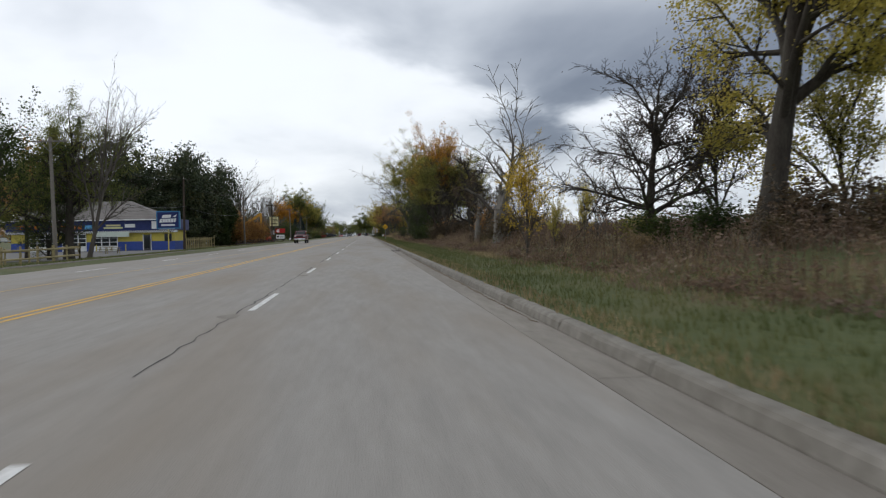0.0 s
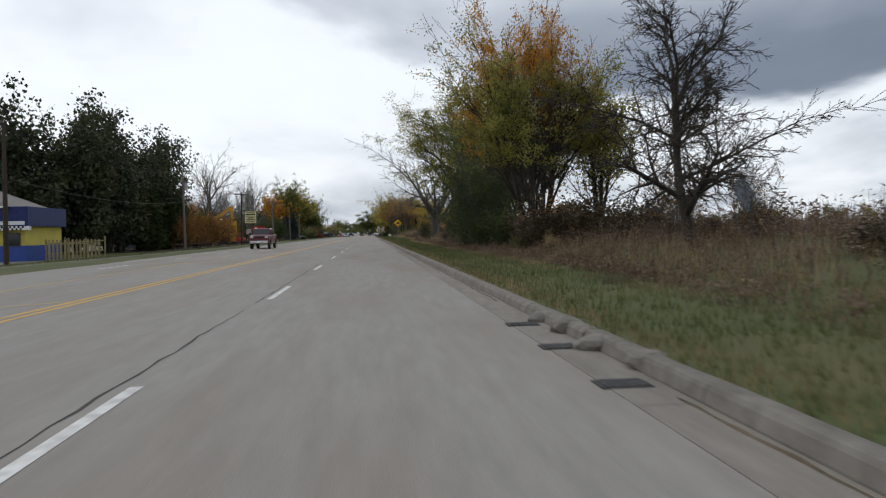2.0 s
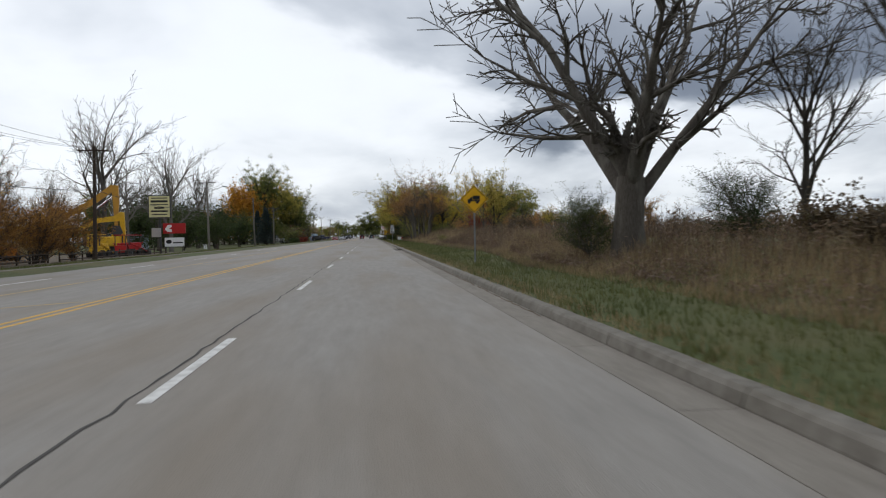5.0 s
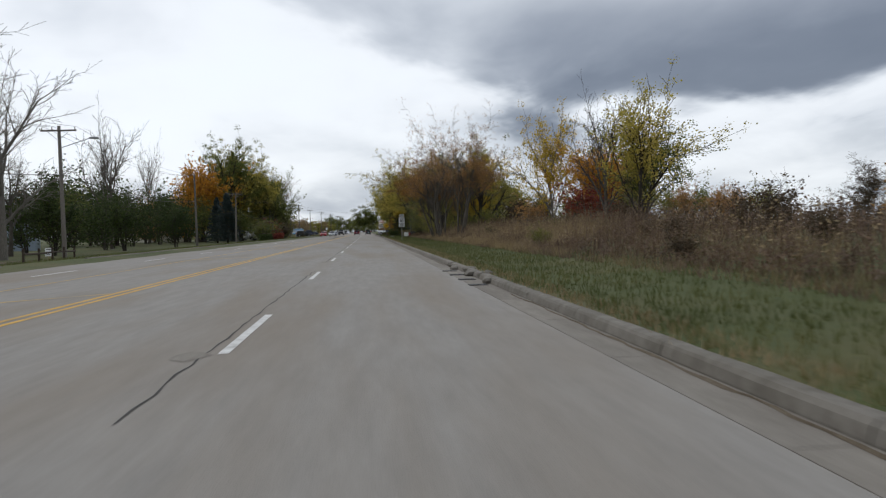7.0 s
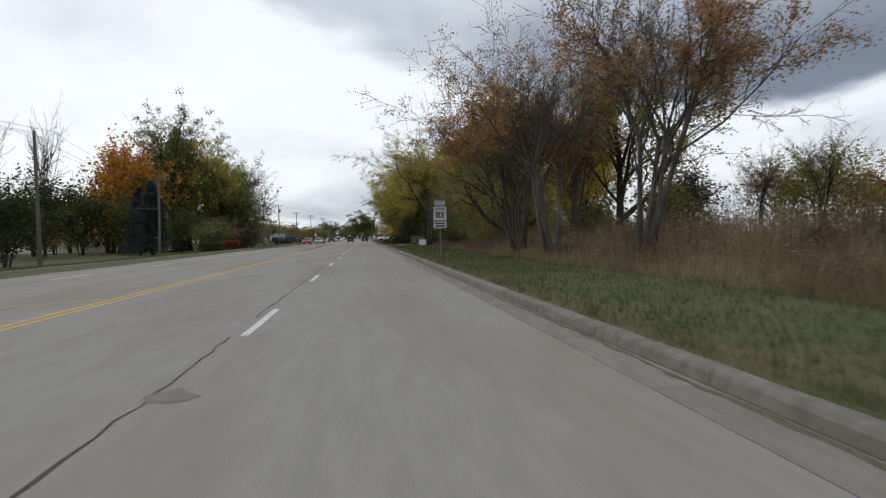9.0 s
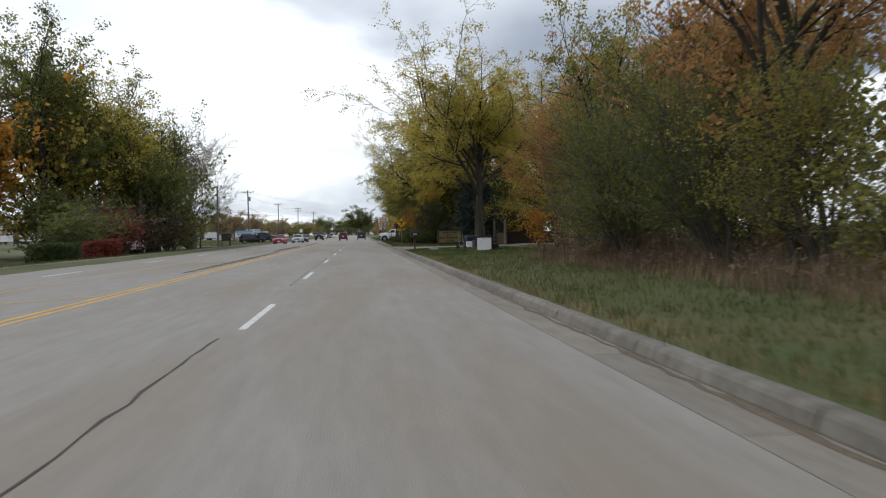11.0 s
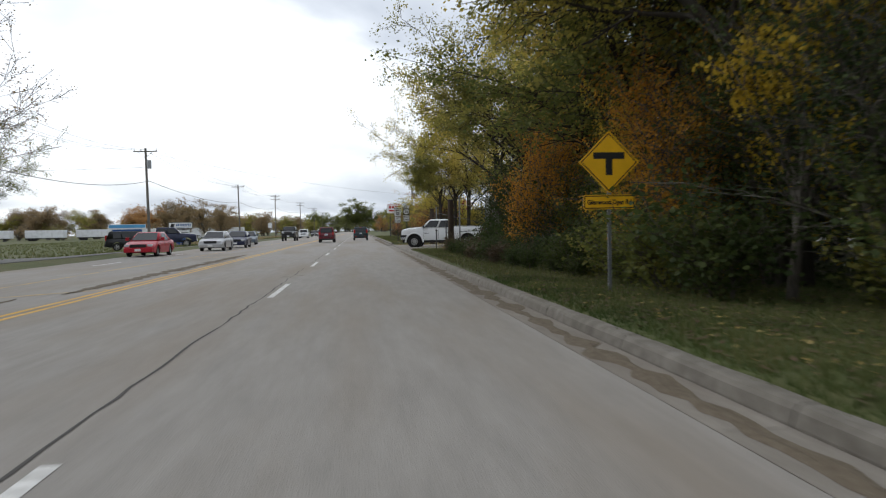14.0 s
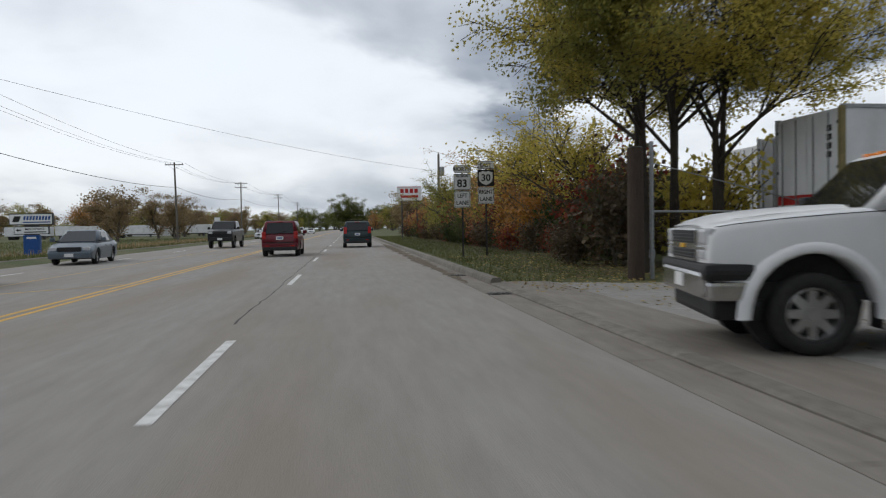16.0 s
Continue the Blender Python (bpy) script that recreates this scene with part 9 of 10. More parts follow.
def box_trailer(x, y, ln, turn, stripes, label, end_mat, w=2.6):
    """A box trailer: local +x runs along it from its doors, which face -x."""
    z = land_z(x, y)
    t = thing("box_trailer", label, "trailer", pose(x, y, z, 0, 0, turn), "parked box trailers")
    part("box", new_box(0.06, ln, 0, w, 1.15, 4.1, bevel=0.03), TRAILER_WHITE, t, "white sheet-sided box")
    for zz in (1.12, 4.06):
        part("rail", new_box(0, ln + 0.02, -0.03, 0.02, zz, zz + 0.1), STEEL, t)
    for yy in (0.02, w / 2 + 0.01):
        d = part("door", new_box(0.0, 0.055, yy, yy + w / 2 - 0.03, 1.2, 4.05, bevel=0.01), end_mat, t, "trailer rear door")
        for k in (0.3, 0.75):
            part("lock_bar", new_tube((-0.03, yy + (w / 2) * k, 1.22), (-0.03, yy + (w / 2) * k, 4.0), 0.018, n=6), STEEL, d)
        for zz in (1.5, 2.6, 3.7):
            part("hinge", new_box(-0.02, 0.0, yy + (0.0 if yy < 0.5 else w / 2 - 0.12), yy + (0.1 if yy < 0.5 else w / 2 - 0.03), zz, zz + 0.08), DARK_STEEL, d)
    part("corner_post", new_box(-0.02, 0.12, -0.04, 0.08, 1.1, 4.12, bevel=0.01), BOARD_WOOD if stripes else STEEL, t, "rusty corner post")
    part("corner_post", new_box(-0.02, 0.12, w - 0.08, w + 0.04, 1.1, 4.12, bevel=0.01), STEEL, t)
    n = int(ln / 0.62)
    for k in range(1, n // 2):
        part("side_rib", new_box(1.24 * k - 0.01, 1.24 * k + 0.01, -0.006, 0.0, 1.22, 4.05), TRAILER_WHITE, t)
    if stripes:
        part("stripe", new_box(0.15, ln, -0.018, -0.013, 1.75, 2.0), SIGN_RED, t, "red side stripe")
        part("stripe", new_box(0.15, ln, -0.018, -0.013, 1.3, 1.6), SIGN_BLUE, t, "blue side stripe")
        part("stripe", new_box(-0.006, -0.001, 0.03, w - 0.03, 1.75, 2.0), SIGN_RED, t, "red door stripe")
        part("stripe", new_box(-0.006, -0.001, 0.05, w - 0.05, 1.3, 1.6), SIGN_BLUE, t, "blue door stripe")
        for k in range(4):
            part("number_bar", new_box(-0.008, -0.002, 0.32, 0.5, 3.55 - 0.22 * k, 3.7 - 0.22 * k), SIGN_BLACK, t)
    part("chassis", new_box(0.3, ln - 0.3, 0.7, w - 0.7, 0.9, 1.14), DARK_STEEL, t)
    for e in (1.2, 2.5):
        for s in (0.25, w - 0.25):
            ob = shared("wheel", LOOSE_TYRE, t, pose(e, s, 0.5) @ Matrix.Diagonal((1.39, 1.5, 1.39, 1)))
    part("underride_bar", new_box(0.02, 0.12, 0.3, w - 0.3, 0.5, 0.62), DARK_STEEL, t)
    for s in (0.5, w - 0.5):
        part("landing_leg", new_box(ln - 2.6, ln - 2.45, s - 0.07, s + 0.07, 0, 0.95), DARK_STEEL, t)
        part("underride_stay", new_box(0.04, 0.1, s - 0.04, s + 0.04, 0.6, 1.15), DARK_STEEL, t)


box_trailer(11.4, 391.0, 14.5, 1, True, "white box trailer with red and blue stripes", TRAILER_WHITE)
box_trailer(18.3, 386.6, 12.0, 0, False, "white box trailer with worn grey doors", TRAILER_GREY)
box_trailer(13.6, 395.5, 13.0, 2, False, "white box trailer with blue-grey doors", TRAILER_GREY)
box_trailer(15.0, 400.5, 12.0, 0, False, "white box trailer at the back of the yard", TRAILER_WHITE)
bm = bmesh.new()
for k in range(6):
    box(bm, 12.0 + 0.02 * k, 14.0, 403 + 0.0, 404.2, 0.2 + 0.55 * k, 0.68 + 0.55 * k)
t = part("pallet_stack", bm, BROWN_WOOD)
tagged(t, "stack of brown timber pallets in the yard", "pallets")


def trade_sign(x, y):
    t = thing("trade_sign", "white trade sign box with red letters on poles", "sign", pose(x, y, land_z(x, y)))
    for px in (-0.8, 0.8):
        part("post", new_tube((px, 0, -0.2), (px, 0, 4.1), 0.07, n=8), DARK_STEEL, t)
    b = part("sign_box", new_box(-1.3, 1.3, -0.15, 0.15, 4.0, 5.5, bevel=0.03), SIGN_WHITE, t)
    flat(b, "red_frame", rect(-1.27, 1.27, 5.4, 5.47), SIGN_RED, -0.1505)
    for k in range(4):
        flat(b, "name_bar", rect(-0.95 + 0.5 * k, -0.6 + 0.5 * k, 4.8, 5.25), SIGN_RED, -0.1505)
    flat(b, "name_bar", rect(-0.95, 0.95, 4.3, 4.55), SIGN_RED, -0.1505)


trade_sign(5.9, 451.5)


def stump(x, y):
    rng = random.Random(3)
    w = Wood(33)
    w.limb([Vector((0, 0, -0.2)), Vector((0.05, 0, 1.2)), Vector((0.2, 0.05, 2.6)), Vector((0.3, 0, 3.9))], [0.30, 0.23, 0.2, 0.14], 9)
    w.limb([Vector((0.15, 0, 2.3)), Vector((0.7, 0.1, 3.2)), Vector((1.3, 0.1, 3.6))], [0.16, 0.1, 0.03], 6)
    w.limb([Vector((0.1, 0, 2.0)), Vector((-0.5, 0.1, 2.5))], [0.1, 0.04], 5)
    t = new("dead_trunk", mesh_from("dead_trunk", w.v, w.f, BARK_PALE, True))
    t.matrix_basis = pose(x, y, land_z(x, y))
    tagged(t, "broken pale dead tree trunk among weeds", "tree trunk")


stump(8.6, 55.1)
plant("shrub_b", 9.2, 55.6, 3.4, LEAF_RUST, "brown leafy brush round a dead trunk", group="roadside brush")


def fallen_log(x, y, ln, turn):
    w = Wood(int(y))
    w.limb([Vector((-ln / 2, 0, 0.06)), Vector((0, 0.15, 0.09)), Vector((ln / 2, 0, 0.05))], [0.065, 0.055, 0.03], 8)
    w.limb([Vector((ln * 0.1, 0.1, 0.09)), Vector((ln * 0.35, 0.6, 0.5))], [0.03, 0.012], 5)
    t = new("fallen_branch", mesh_from("fallen_branch", w.v, w.f, BARK_GREY, True))
    t.matrix_basis = pose(x, y, land_z(x, y), 0, 0, turn)
    tagged(t, "fallen grey branch lying in the verge", "branch", "fallen branches")


fallen_log(8.2, 371.5, 3.4, 12)
fallen_log(6.4, 121, 2.2, 60)
t = thing("leaning_board", "blue-grey board fallen askew on a post in the weeds", "board", pose(14.5, 71.5, land_z(14.5, 71.5), 0, -38, 20))
part("post", new_box(-0.04, 0.04, -0.04, 0.04, 0, 2.0), FENCE_WOOD, t)
part("board", new_box(-0.35, 0.35, -0.06, -0.041, 1.5, 2.7, bevel=0.01), SIDING_BLUE, t)


def crooked_limb():
    """A half-dead trunk that leans out over the verge, hung with dry vine leaves."""
    w = Wood(71)
    rng = w.rng
    pts = [Vector(p) for p in ((8.7, 43.4, -0.1), (8.2, 44.6, 1.8), (7.4, 46.0, 3.1), (6.6, 47.0, 3.7), (6.25, 47.3, 3.55), (6.05, 47.5, 3.1))]
    w.limb(pts, [0.17, 0.14, 0.11, 0.085, 0.06, 0.03], 8)
    for k in range(26):
        f = rng.uniform(1.2, 4.95)
        i = int(f)
        p = pts[i].lerp(pts[i + 1], f - i)
        d = Vector((rng.gauss(0, 0.6), rng.gauss(0, 0.6), rng.gauss(-0.3, 0.6))).normalized() * rng.uniform(0.5, 1.3)
        q = [p, p + d * 0.5 + Vector((0, 0, 0.08)), p + d + Vector((0, 0, -0.12))]
        w.limb(q, [0.028, 0.017, 0.007], 4, 1)
        w.tips += [(q[1], d), (q[2], d)]
    t = thing("leaning_tree", "crooked half-dead tree hung with dry vine leaves", "tree", pose(0, 0, land_z(8.7, 43.4)))
    shared("trunk", mesh_from("trunk", w.v, w.f, BARK_DARK, True), t)
    shared("crown", leaves_mesh("crown", w.tips, 1500, 0.075, 0.22, rng, LEAF_BRUSH, 1.2, 0.5), t, label="dry brown vine leaves")


crooked_limb()


# ---- vehicles ----
WHEEL_TYRE = tyre_mesh(0.36, 0.23, 0.235, 32)


def rim_mesh(spokes=6, mat=None):
    bm = bmesh.new()
    r0 = 0.24
    n = 30
    prof = [(r0, -0.09), (r0, 0.07), (r0 - 0.025, 0.075), (r0 - 0.04, 0.04), (r0 - 0.04, -0.09)]
    rings = []
    for i in range(n):
        a = 2 * math.pi * i / n
        rings.append([bm.verts.new((math.cos(a) * r, y, math.sin(a) * r)) for r, y in prof])
    for i in range(n):
        for k in range(len(prof)):
            bm.faces.new((rings[i][k], rings[(i + 1) % n][k], rings[(i + 1) % n][(k + 1) % len(prof)], rings[i][(k + 1) % len(prof)]))
    tube(bm, (0, -0.02, 0), (0, 0.075, 0), 0.075, 0.06, 16)
    for s in range(spokes):
        a = 2 * math.pi * s / spokes
        d, e = Vector((math.cos(a), 0, math.sin(a))), Vector((-math.sin(a), 0, math.cos(a)))
        pts = []
        for r, w, y in ((0.05, 0.045, 0.06), (0.21, 0.035, 0.05)):
            for sg in (-1, 1):
                for yy in (y, y - 0.05):
                    pts.append(d * r + e * w * sg + Vector((0, yy, 0)))
        v = [bm.verts.new(p) for p in pts]
        for f in ((0, 1, 3, 2), (4, 6, 7, 5), (0, 2, 6, 4), (1, 5, 7, 3), (0, 4, 5, 1), (2, 3, 7, 6)):
            bm.faces.new([v[i] for i in f])
    bmesh.ops.recalc_face_normals(bm, faces=bm.faces[:])
    me = bpy.data.meshes.new("rim")
    bm.to_mesh(me)
    bm.free()
    me.materials.append(mat or ALLOY)
    return me


RIM_6, RIM_5 = rim_mesh(8), rim_mesh(5)
bm = new_tube((0, -0.06, 0), (0, -0.02, 0), 0.2, n=20)
BRAKE = bpy.data.meshes.new("brake_disc")
bm.to_mesh(BRAKE)
bm.free()
BRAKE.materials.append(BLACK_TRIM)


def panel(bm, c, u0, u1, v0, v1, off):
    """A pane on the quad c (lower a, lower b, upper b, upper a), lifted off along its normal."""
    a, b, d, e = [Vector(p) for p in c]
    nrm = (b - a).cross(e - a).normalized() * off

    def at(u, v):
        return a.lerp(b, u).lerp(e.lerp(d, u), v) + nrm
    quad(bm, [at(u0, v0), at(u1, v0), at(u1, v1), at(u0, v1)])
    return bm


def vehicle(name, label, m, P, paint, group=""):
    """Local +y is the front. P names the stations of the body along y and its heights."""
    t = thing(name, label, P["kind"], m, group)
    W, hw = P["W"], P["W"] / 2
    R = P["R"]
    top = P["top"]  # (y, z) from the nose over the bonnet and belt to the tail
    f, r = P["front_axle"], P["rear_axle"]
    zb = P["sill"]

    gap = P.get("arch_gap", 0.07)
    tuck = P.get("tuck", 0.05)
    line = sorted(top)

    def edge(y):
        """Lower edge of the side: the sill, cut by the two wheel arches."""
        z = zb + 0.09 * max(smooth(f + R, P["nose"], y), smooth(-r + R, -P["tail"], -y))
        for c in (f, r):
            if abs(y - c) < R + gap:
                z = max(z, R + math.sqrt((R + gap) ** 2 - (y - c) ** 2))
        return z

    def crest(y):
        for (y0, z0), (y1, z1) in zip(line, line[1:]):
            if y <= y1:
                return z0 + (z1 - z0) * max(0.0, y - y0) / max(1e-6, y1 - y0)
        return line[-1][1]

    def flank(y, z):
        """Half width of the body: drawn in at nose and tail, bulged at the waist, drawn in to the roof."""
        k = 1 - 0.05 * smooth(P["nose"] - 0.9, P["nose"], y) - 0.04 * smooth(-(P["tail"] + 0.7), -P["tail"], -y)
        for u in (1 - (P["nose"] - y) / 0.22, 1 - (y - P["tail"]) / 0.16):
            if u > 0:
                k -= P.get("round_end", 0.09) * (1 - math.sqrt(max(0.0, 1 - u * u)))
        k -= tuck * smooth(0.72 * P["belt"], P["belt"] + 0.05, z) + 0.035 * smooth(0.55, zb, z)
        return hw * k

    ys = {round(P["tail"] + (P["nose"] - P["tail"]) * k / 24, 3) for k in range(25)} | {round(y, 3) for y, z in top}
    for c in (f, r):
        ys |= {round(c + (R + gap) * math.sin(radians(a)), 3) for a in range(-90, 91, 15)}
    for e in (0.02, 0.06, 0.12):
        ys |= {round(P["nose"] - e, 3), round(P["tail"] + e, 3)}
    bm = bmesh.new()
    rows = []
    last = None
    for y in sorted(ys):
        if last is not None and y - last < 0.008:
            continue
        last = y
        lo_z, hi_z = edge(y), crest(y)
        hi_z = max(hi_z, lo_z + 0.05)
        rad = min(P.get("bevel", 0.06) * 1.3, 0.45 * (hi_z - lo_z))
        half = [(flank(y, lo_z) * 0.7, lo_z + 0.005)]
        for k in range(5):
            z = lo_z + (hi_z - rad - lo_z) * k / 4
            half.append((flank(y, z), z))
        w = flank(y, hi_z - rad)
        for k in (1, 2, 3):
            q = radians(30 * k)
            half.append((w - rad * (1 - math.cos(q)), hi_z - rad + rad * math.sin(q)))
        crown = 0.035 * smooth(P["cabin"][0] - 0.1, P["cabin"][0] + 0.2, y)
        for k in (0.66, 0.33, 0.0):
            half.append(((w - rad) * k, hi_z + crown * (1 - k * k)))
        pts = half + [(-x, z) for x, z in half[-2::-1]]
        rows.append([bm.verts.new((x, y, z)) for x, z in pts])
    for p, q in zip(rows, rows[1:]):
        for k in range(len(p) - 1):
            bm.faces.new((p[k], p[k + 1], q[k + 1], q[k]))
    bm.faces.new(rows[0])
    bm.faces.new(rows[-1])
    bmesh.ops.recalc_face_normals(bm, faces=bm.faces[:])
    for e in bm.edges:
        if len(e.link_faces) == 2 and e.calc_face_angle(0) > 0.7:
            e.smooth = False
    body = part("body", bm, paint, t, smooth=True)
    under = part("underbody", new_box(-hw * 0.8, hw * 0.8, P["tail"] + 0.25, P["nose"] - 0.25, zb + 0.02, zb + 0.2), BLACK_TRIM, t)

    # cabin
    g = P["cabin"]
    bw, tw = hw * (1 - P.get("tuck", 0.05)) - 0.01, hw * P.get("roof_w", 0.76)
    zl, zt = P["belt"] - 0.02, P["roof"]
    lo = [(-bw, g[0], zl), (bw, g[0], zl), (bw, g[3], zl), (-bw, g[3], zl)]
    hi = [(-tw, g[1], zt), (tw, g[1], zt), (tw, g[2], zt), (-tw, g[2], zt)]
    bm = bmesh.new()
    v = [bm.verts.new(p) for p in lo + hi]
    fs = [bm.faces.new([v[i] for i in q]) for q in ((3, 2, 1, 0), (4, 5, 6, 7), (0, 1, 5, 4), (1, 2, 6, 5), (2, 3, 7, 6), (3, 0, 4, 7))]
    bmesh.ops.recalc_face_normals(bm, faces=bm.faces[:])
    bmesh.ops.bevel(bm, geom=[e for e in bm.edges if max(q.co.z for q in e.verts) > zl + 0.1], offset=P.get("cabin_bevel", 0.1), segments=4, profile=0.5, affect="EDGES", clamp_overlap=True)
    cab = part("cabin", bm, paint, t, smooth=True)
    off = 0.012
    part("windscreen", panel(bmesh.new(), (lo[1], lo[0], hi[0], hi[1]), 0.07, 0.93, 0.08, 0.9, off), CAR_GLASS, t, "tinted windscreen")
    part("rear_window", panel(bmesh.new(), (lo[3], lo[2], hi[2], hi[3]), 0.1, 0.9, 0.12, 0.86, off), CAR_GLASS, t, "tinted rear window")
    for c in ((lo[0], lo[3], hi[3], hi[0]), (lo[2], lo[1], hi[1], hi[2])):
        flip = c[0] is lo[2]
        for u0, u1 in P["side_glass"]:
            a, b = (1 - u1, 1 - u0) if flip else (u0, u1)
            part("side_window", panel(bmesh.new(), c, a, b, 0.1, 0.84, off), CAR_GLASS, t)
    for yl in P["seams"]:
        for s in (-1, 1):
            bm = bmesh.new()
            z0 = max(edge(yl) + 0.03, zb + 0.06)
            for k in range(5):
                za, zc = [z0 + (P["belt"] - 0.07 - z0) * q / 5 for q in (k, k + 1)]
                quad(bm, [(s * (flank(yl, z) + 0.003), yl + d, z) for z, d in ((za, -0.007), (za, 0.007), (zc, 0.007), (zc, -0.007))])
            part("door_seam", bm, BLACK_TRIM, t)
    for yl in P["handles"]:
        for s in (-1, 1):
            part("door_handle", new_box(s * (hw - 0.03) - 0.025, s * (hw - 0.03) + 0.025, yl - 0.09, yl + 0.09, P["belt"] - 0.2, P["belt"] - 0.14, bevel=0.012), P.get("handle_mat", BLACK_TRIM), t)
    for s in (-1, 1):
        mi = part("mirror", new_box(s * (bw + 0.16) - 0.1, s * (bw + 0.16) + 0.1, g[0] - 0.32, g[0] - 0.2, P["belt"] + 0.02, P["belt"] + 0.2, bevel=0.03), P.get("mirror_mat", paint), t)
        part("mirror_stay", new_box(s * bw - 0.06, s * bw + 0.1, g[0] - 0.28, g[0] - 0.22, P["belt"] + 0.02, P["belt"] + 0.07), BLACK_TRIM, mi)
    for c in (f, r):
        for s in (-1, 1):
            wh = new("wheel")
            wh.empty_display_size = 0.1
            wh.parent = t
            wh.matrix_basis = pose(s * (hw - 0.13), c, R, 0, 0, -90 if s > 0 else 90) @ Matrix.Scale(R / 0.36, 4)
            shared("tyre", WHEEL_TYRE, wh)
            shared("rim", P.get("rim", RIM_5), wh, label="alloy wheel rim")
            shared("brake_disc", BRAKE, wh)
    # lights, grille, bumpers, plates
    nz, tz = P["lamp_z"], P["tail_lamp"]
    ny, ty = P["nose"], P["tail"]
    for s in (-1, 1):
        x0, x1 = sorted((s * hw * 0.55, s * hw * 0.86))
        part("headlight", new_box(x0, x1, ny - 0.2, ny + P.get("lamp_out", -0.02), nz, nz + P["lamp_h"], bevel=0.035), LAMP_CLEAR, t, "clear headlight")
        x0, x1 = sorted((s * hw * 0.72, s * hw * 0.925))
        part("tail_light", new_box(x0, x1, ty - 0.012, ty + 0.1, tz[0], tz[1], bevel=0.02), LAMP_RED, t, "red tail light")
    part("grille", new_box(-hw * 0.5, hw * 0.5, ny - 0.06, ny + 0.015, nz - 0.02, nz + P["lamp_h"], bevel=0.015), P.get("grille_mat", BLACK_TRIM), t)
    part("front_bumper", new_box(-hw * 0.88, hw * 0.88, ny - 0.1, ny + 0.07, zb + 0.05, zb + 0.32, bevel=0.05), P.get("bumper", paint), t)
    part("rear_bumper", new_box(-hw * 0.92, hw * 0.92, ty - 0.07, ty + 0.12, zb + 0.1, zb + 0.36, bevel=0.05), P.get("rear_bumper", paint), t)
    part("plate", new_box(-0.17, 0.17, ny + 0.07, ny + 0.078, zb + 0.12, zb + 0.26), SIGN_WHITE, t)
    pz = P.get("plate_z", zb + 0.5)
    pl = part("plate", new_box(-0.17, 0.17, ty - 0.032, ty - 0.02, pz, pz + 0.16), SIGN_WHITE, t)
    part("plate_bar", new_box(-0.12, 0.12, ty - 0.034, ty - 0.0325, pz + 0.05, pz + 0.11), SIGN_BLUE, pl)
    return t


SUV = dict(kind="car", W=1.82, R=0.36, nose=2.2, tail=-2.2, front_axle=1.36, rear_axle=-1.28, sill=0.3, belt=1.05, roof=1.72, bevel=0.07, lamp_z=0.72, lamp_h=0.2, tail_lamp=(0.86, 1.2),
           top=[(2.2, 0.62), (2.16, 0.88), (1.95, 0.98), (0.98, 1.07), (-2.12, 1.07), (-2.2, 0.9)], cabin=(1.0, 0.42, -1.9, -2.1), side_glass=((0.17, 0.40), (0.42, 0.63), (0.66, 0.86)), seams=(0.85, -0.2, -1.0), handles=(0.0, -0.95), roof_w=0.78, plate_z=0.82)
VAN = dict(SUV, W=1.95, nose=2.35, tail=-2.35, front_axle=1.55, rear_axle=-1.4, roof=1.76, belt=1.08, top=[(2.35, 0.6), (2.3, 0.85), (2.0, 0.98), (1.45, 1.1), (-2.28, 1.1), (-2.35, 0.9)], cabin=(1.5, 0.6, -2.0, -2.28), tail_lamp=(0.95, 1.4), roof_w=0.8)
SEDAN = dict(kind="car", W=1.8, R=0.32, nose=2.35, tail=-2.35, front_axle=1.42, rear_axle=-1.36, sill=0.22, belt=0.93, roof=1.44, bevel=0.13, lamp_z=0.58, lamp_h=0.16, tail_lamp=(0.68, 0.86),
             top=[(2.35, 0.48), (2.32, 0.62), (2.2, 0.71), (1.9, 0.79), (1.5, 0.86), (1.0, 0.93), (-1.4, 0.98), (-2.15, 0.97), (-2.3, 0.88), (-2.35, 0.7)], cabin=(1.2, 0.25, -0.95, -1.85), side_glass=((0.24, 0.47), (0.49, 0.72)), seams=(0.95, -0.1, -1.0), handles=(0.05, -0.9), roof_w=0.72, plate_z=0.7)
PICKUP = dict(kind="pickup truck", W=2.0, R=0.40, nose=2.93, tail=-3.0, front_axle=1.96, rear_axle=-1.96, sill=0.5, belt=1.38, roof=2.02, bevel=0.07, lamp_z=1.07, lamp_h=0.17, tail_lamp=(0.95, 1.3),
              top=[(2.93, 0.86), (2.91, 1.2), (2.83, 1.275), (2.55, 1.32), (2.0, 1.375), (1.5, 1.41), (1.3, 1.40), (-0.84, 1.40), (-0.88, 1.43), (-2.96, 1.43), (-3.0, 1.1)], cabin=(1.5, 0.82, -0.8, -0.9), side_glass=((0.09, 0.48), (0.54, 0.9)), seams=(1.25, 0.16, -0.76, -0.93), handles=(0.3, -0.6), roof_w=0.84,
              rim=RIM_6, bumper=CHROME, rear_bumper=CHROME, mirror_mat=BLACK_TRIM, tuck=0.03, arch_gap=0.19, round_end=0.05, lamp_out=0.012)

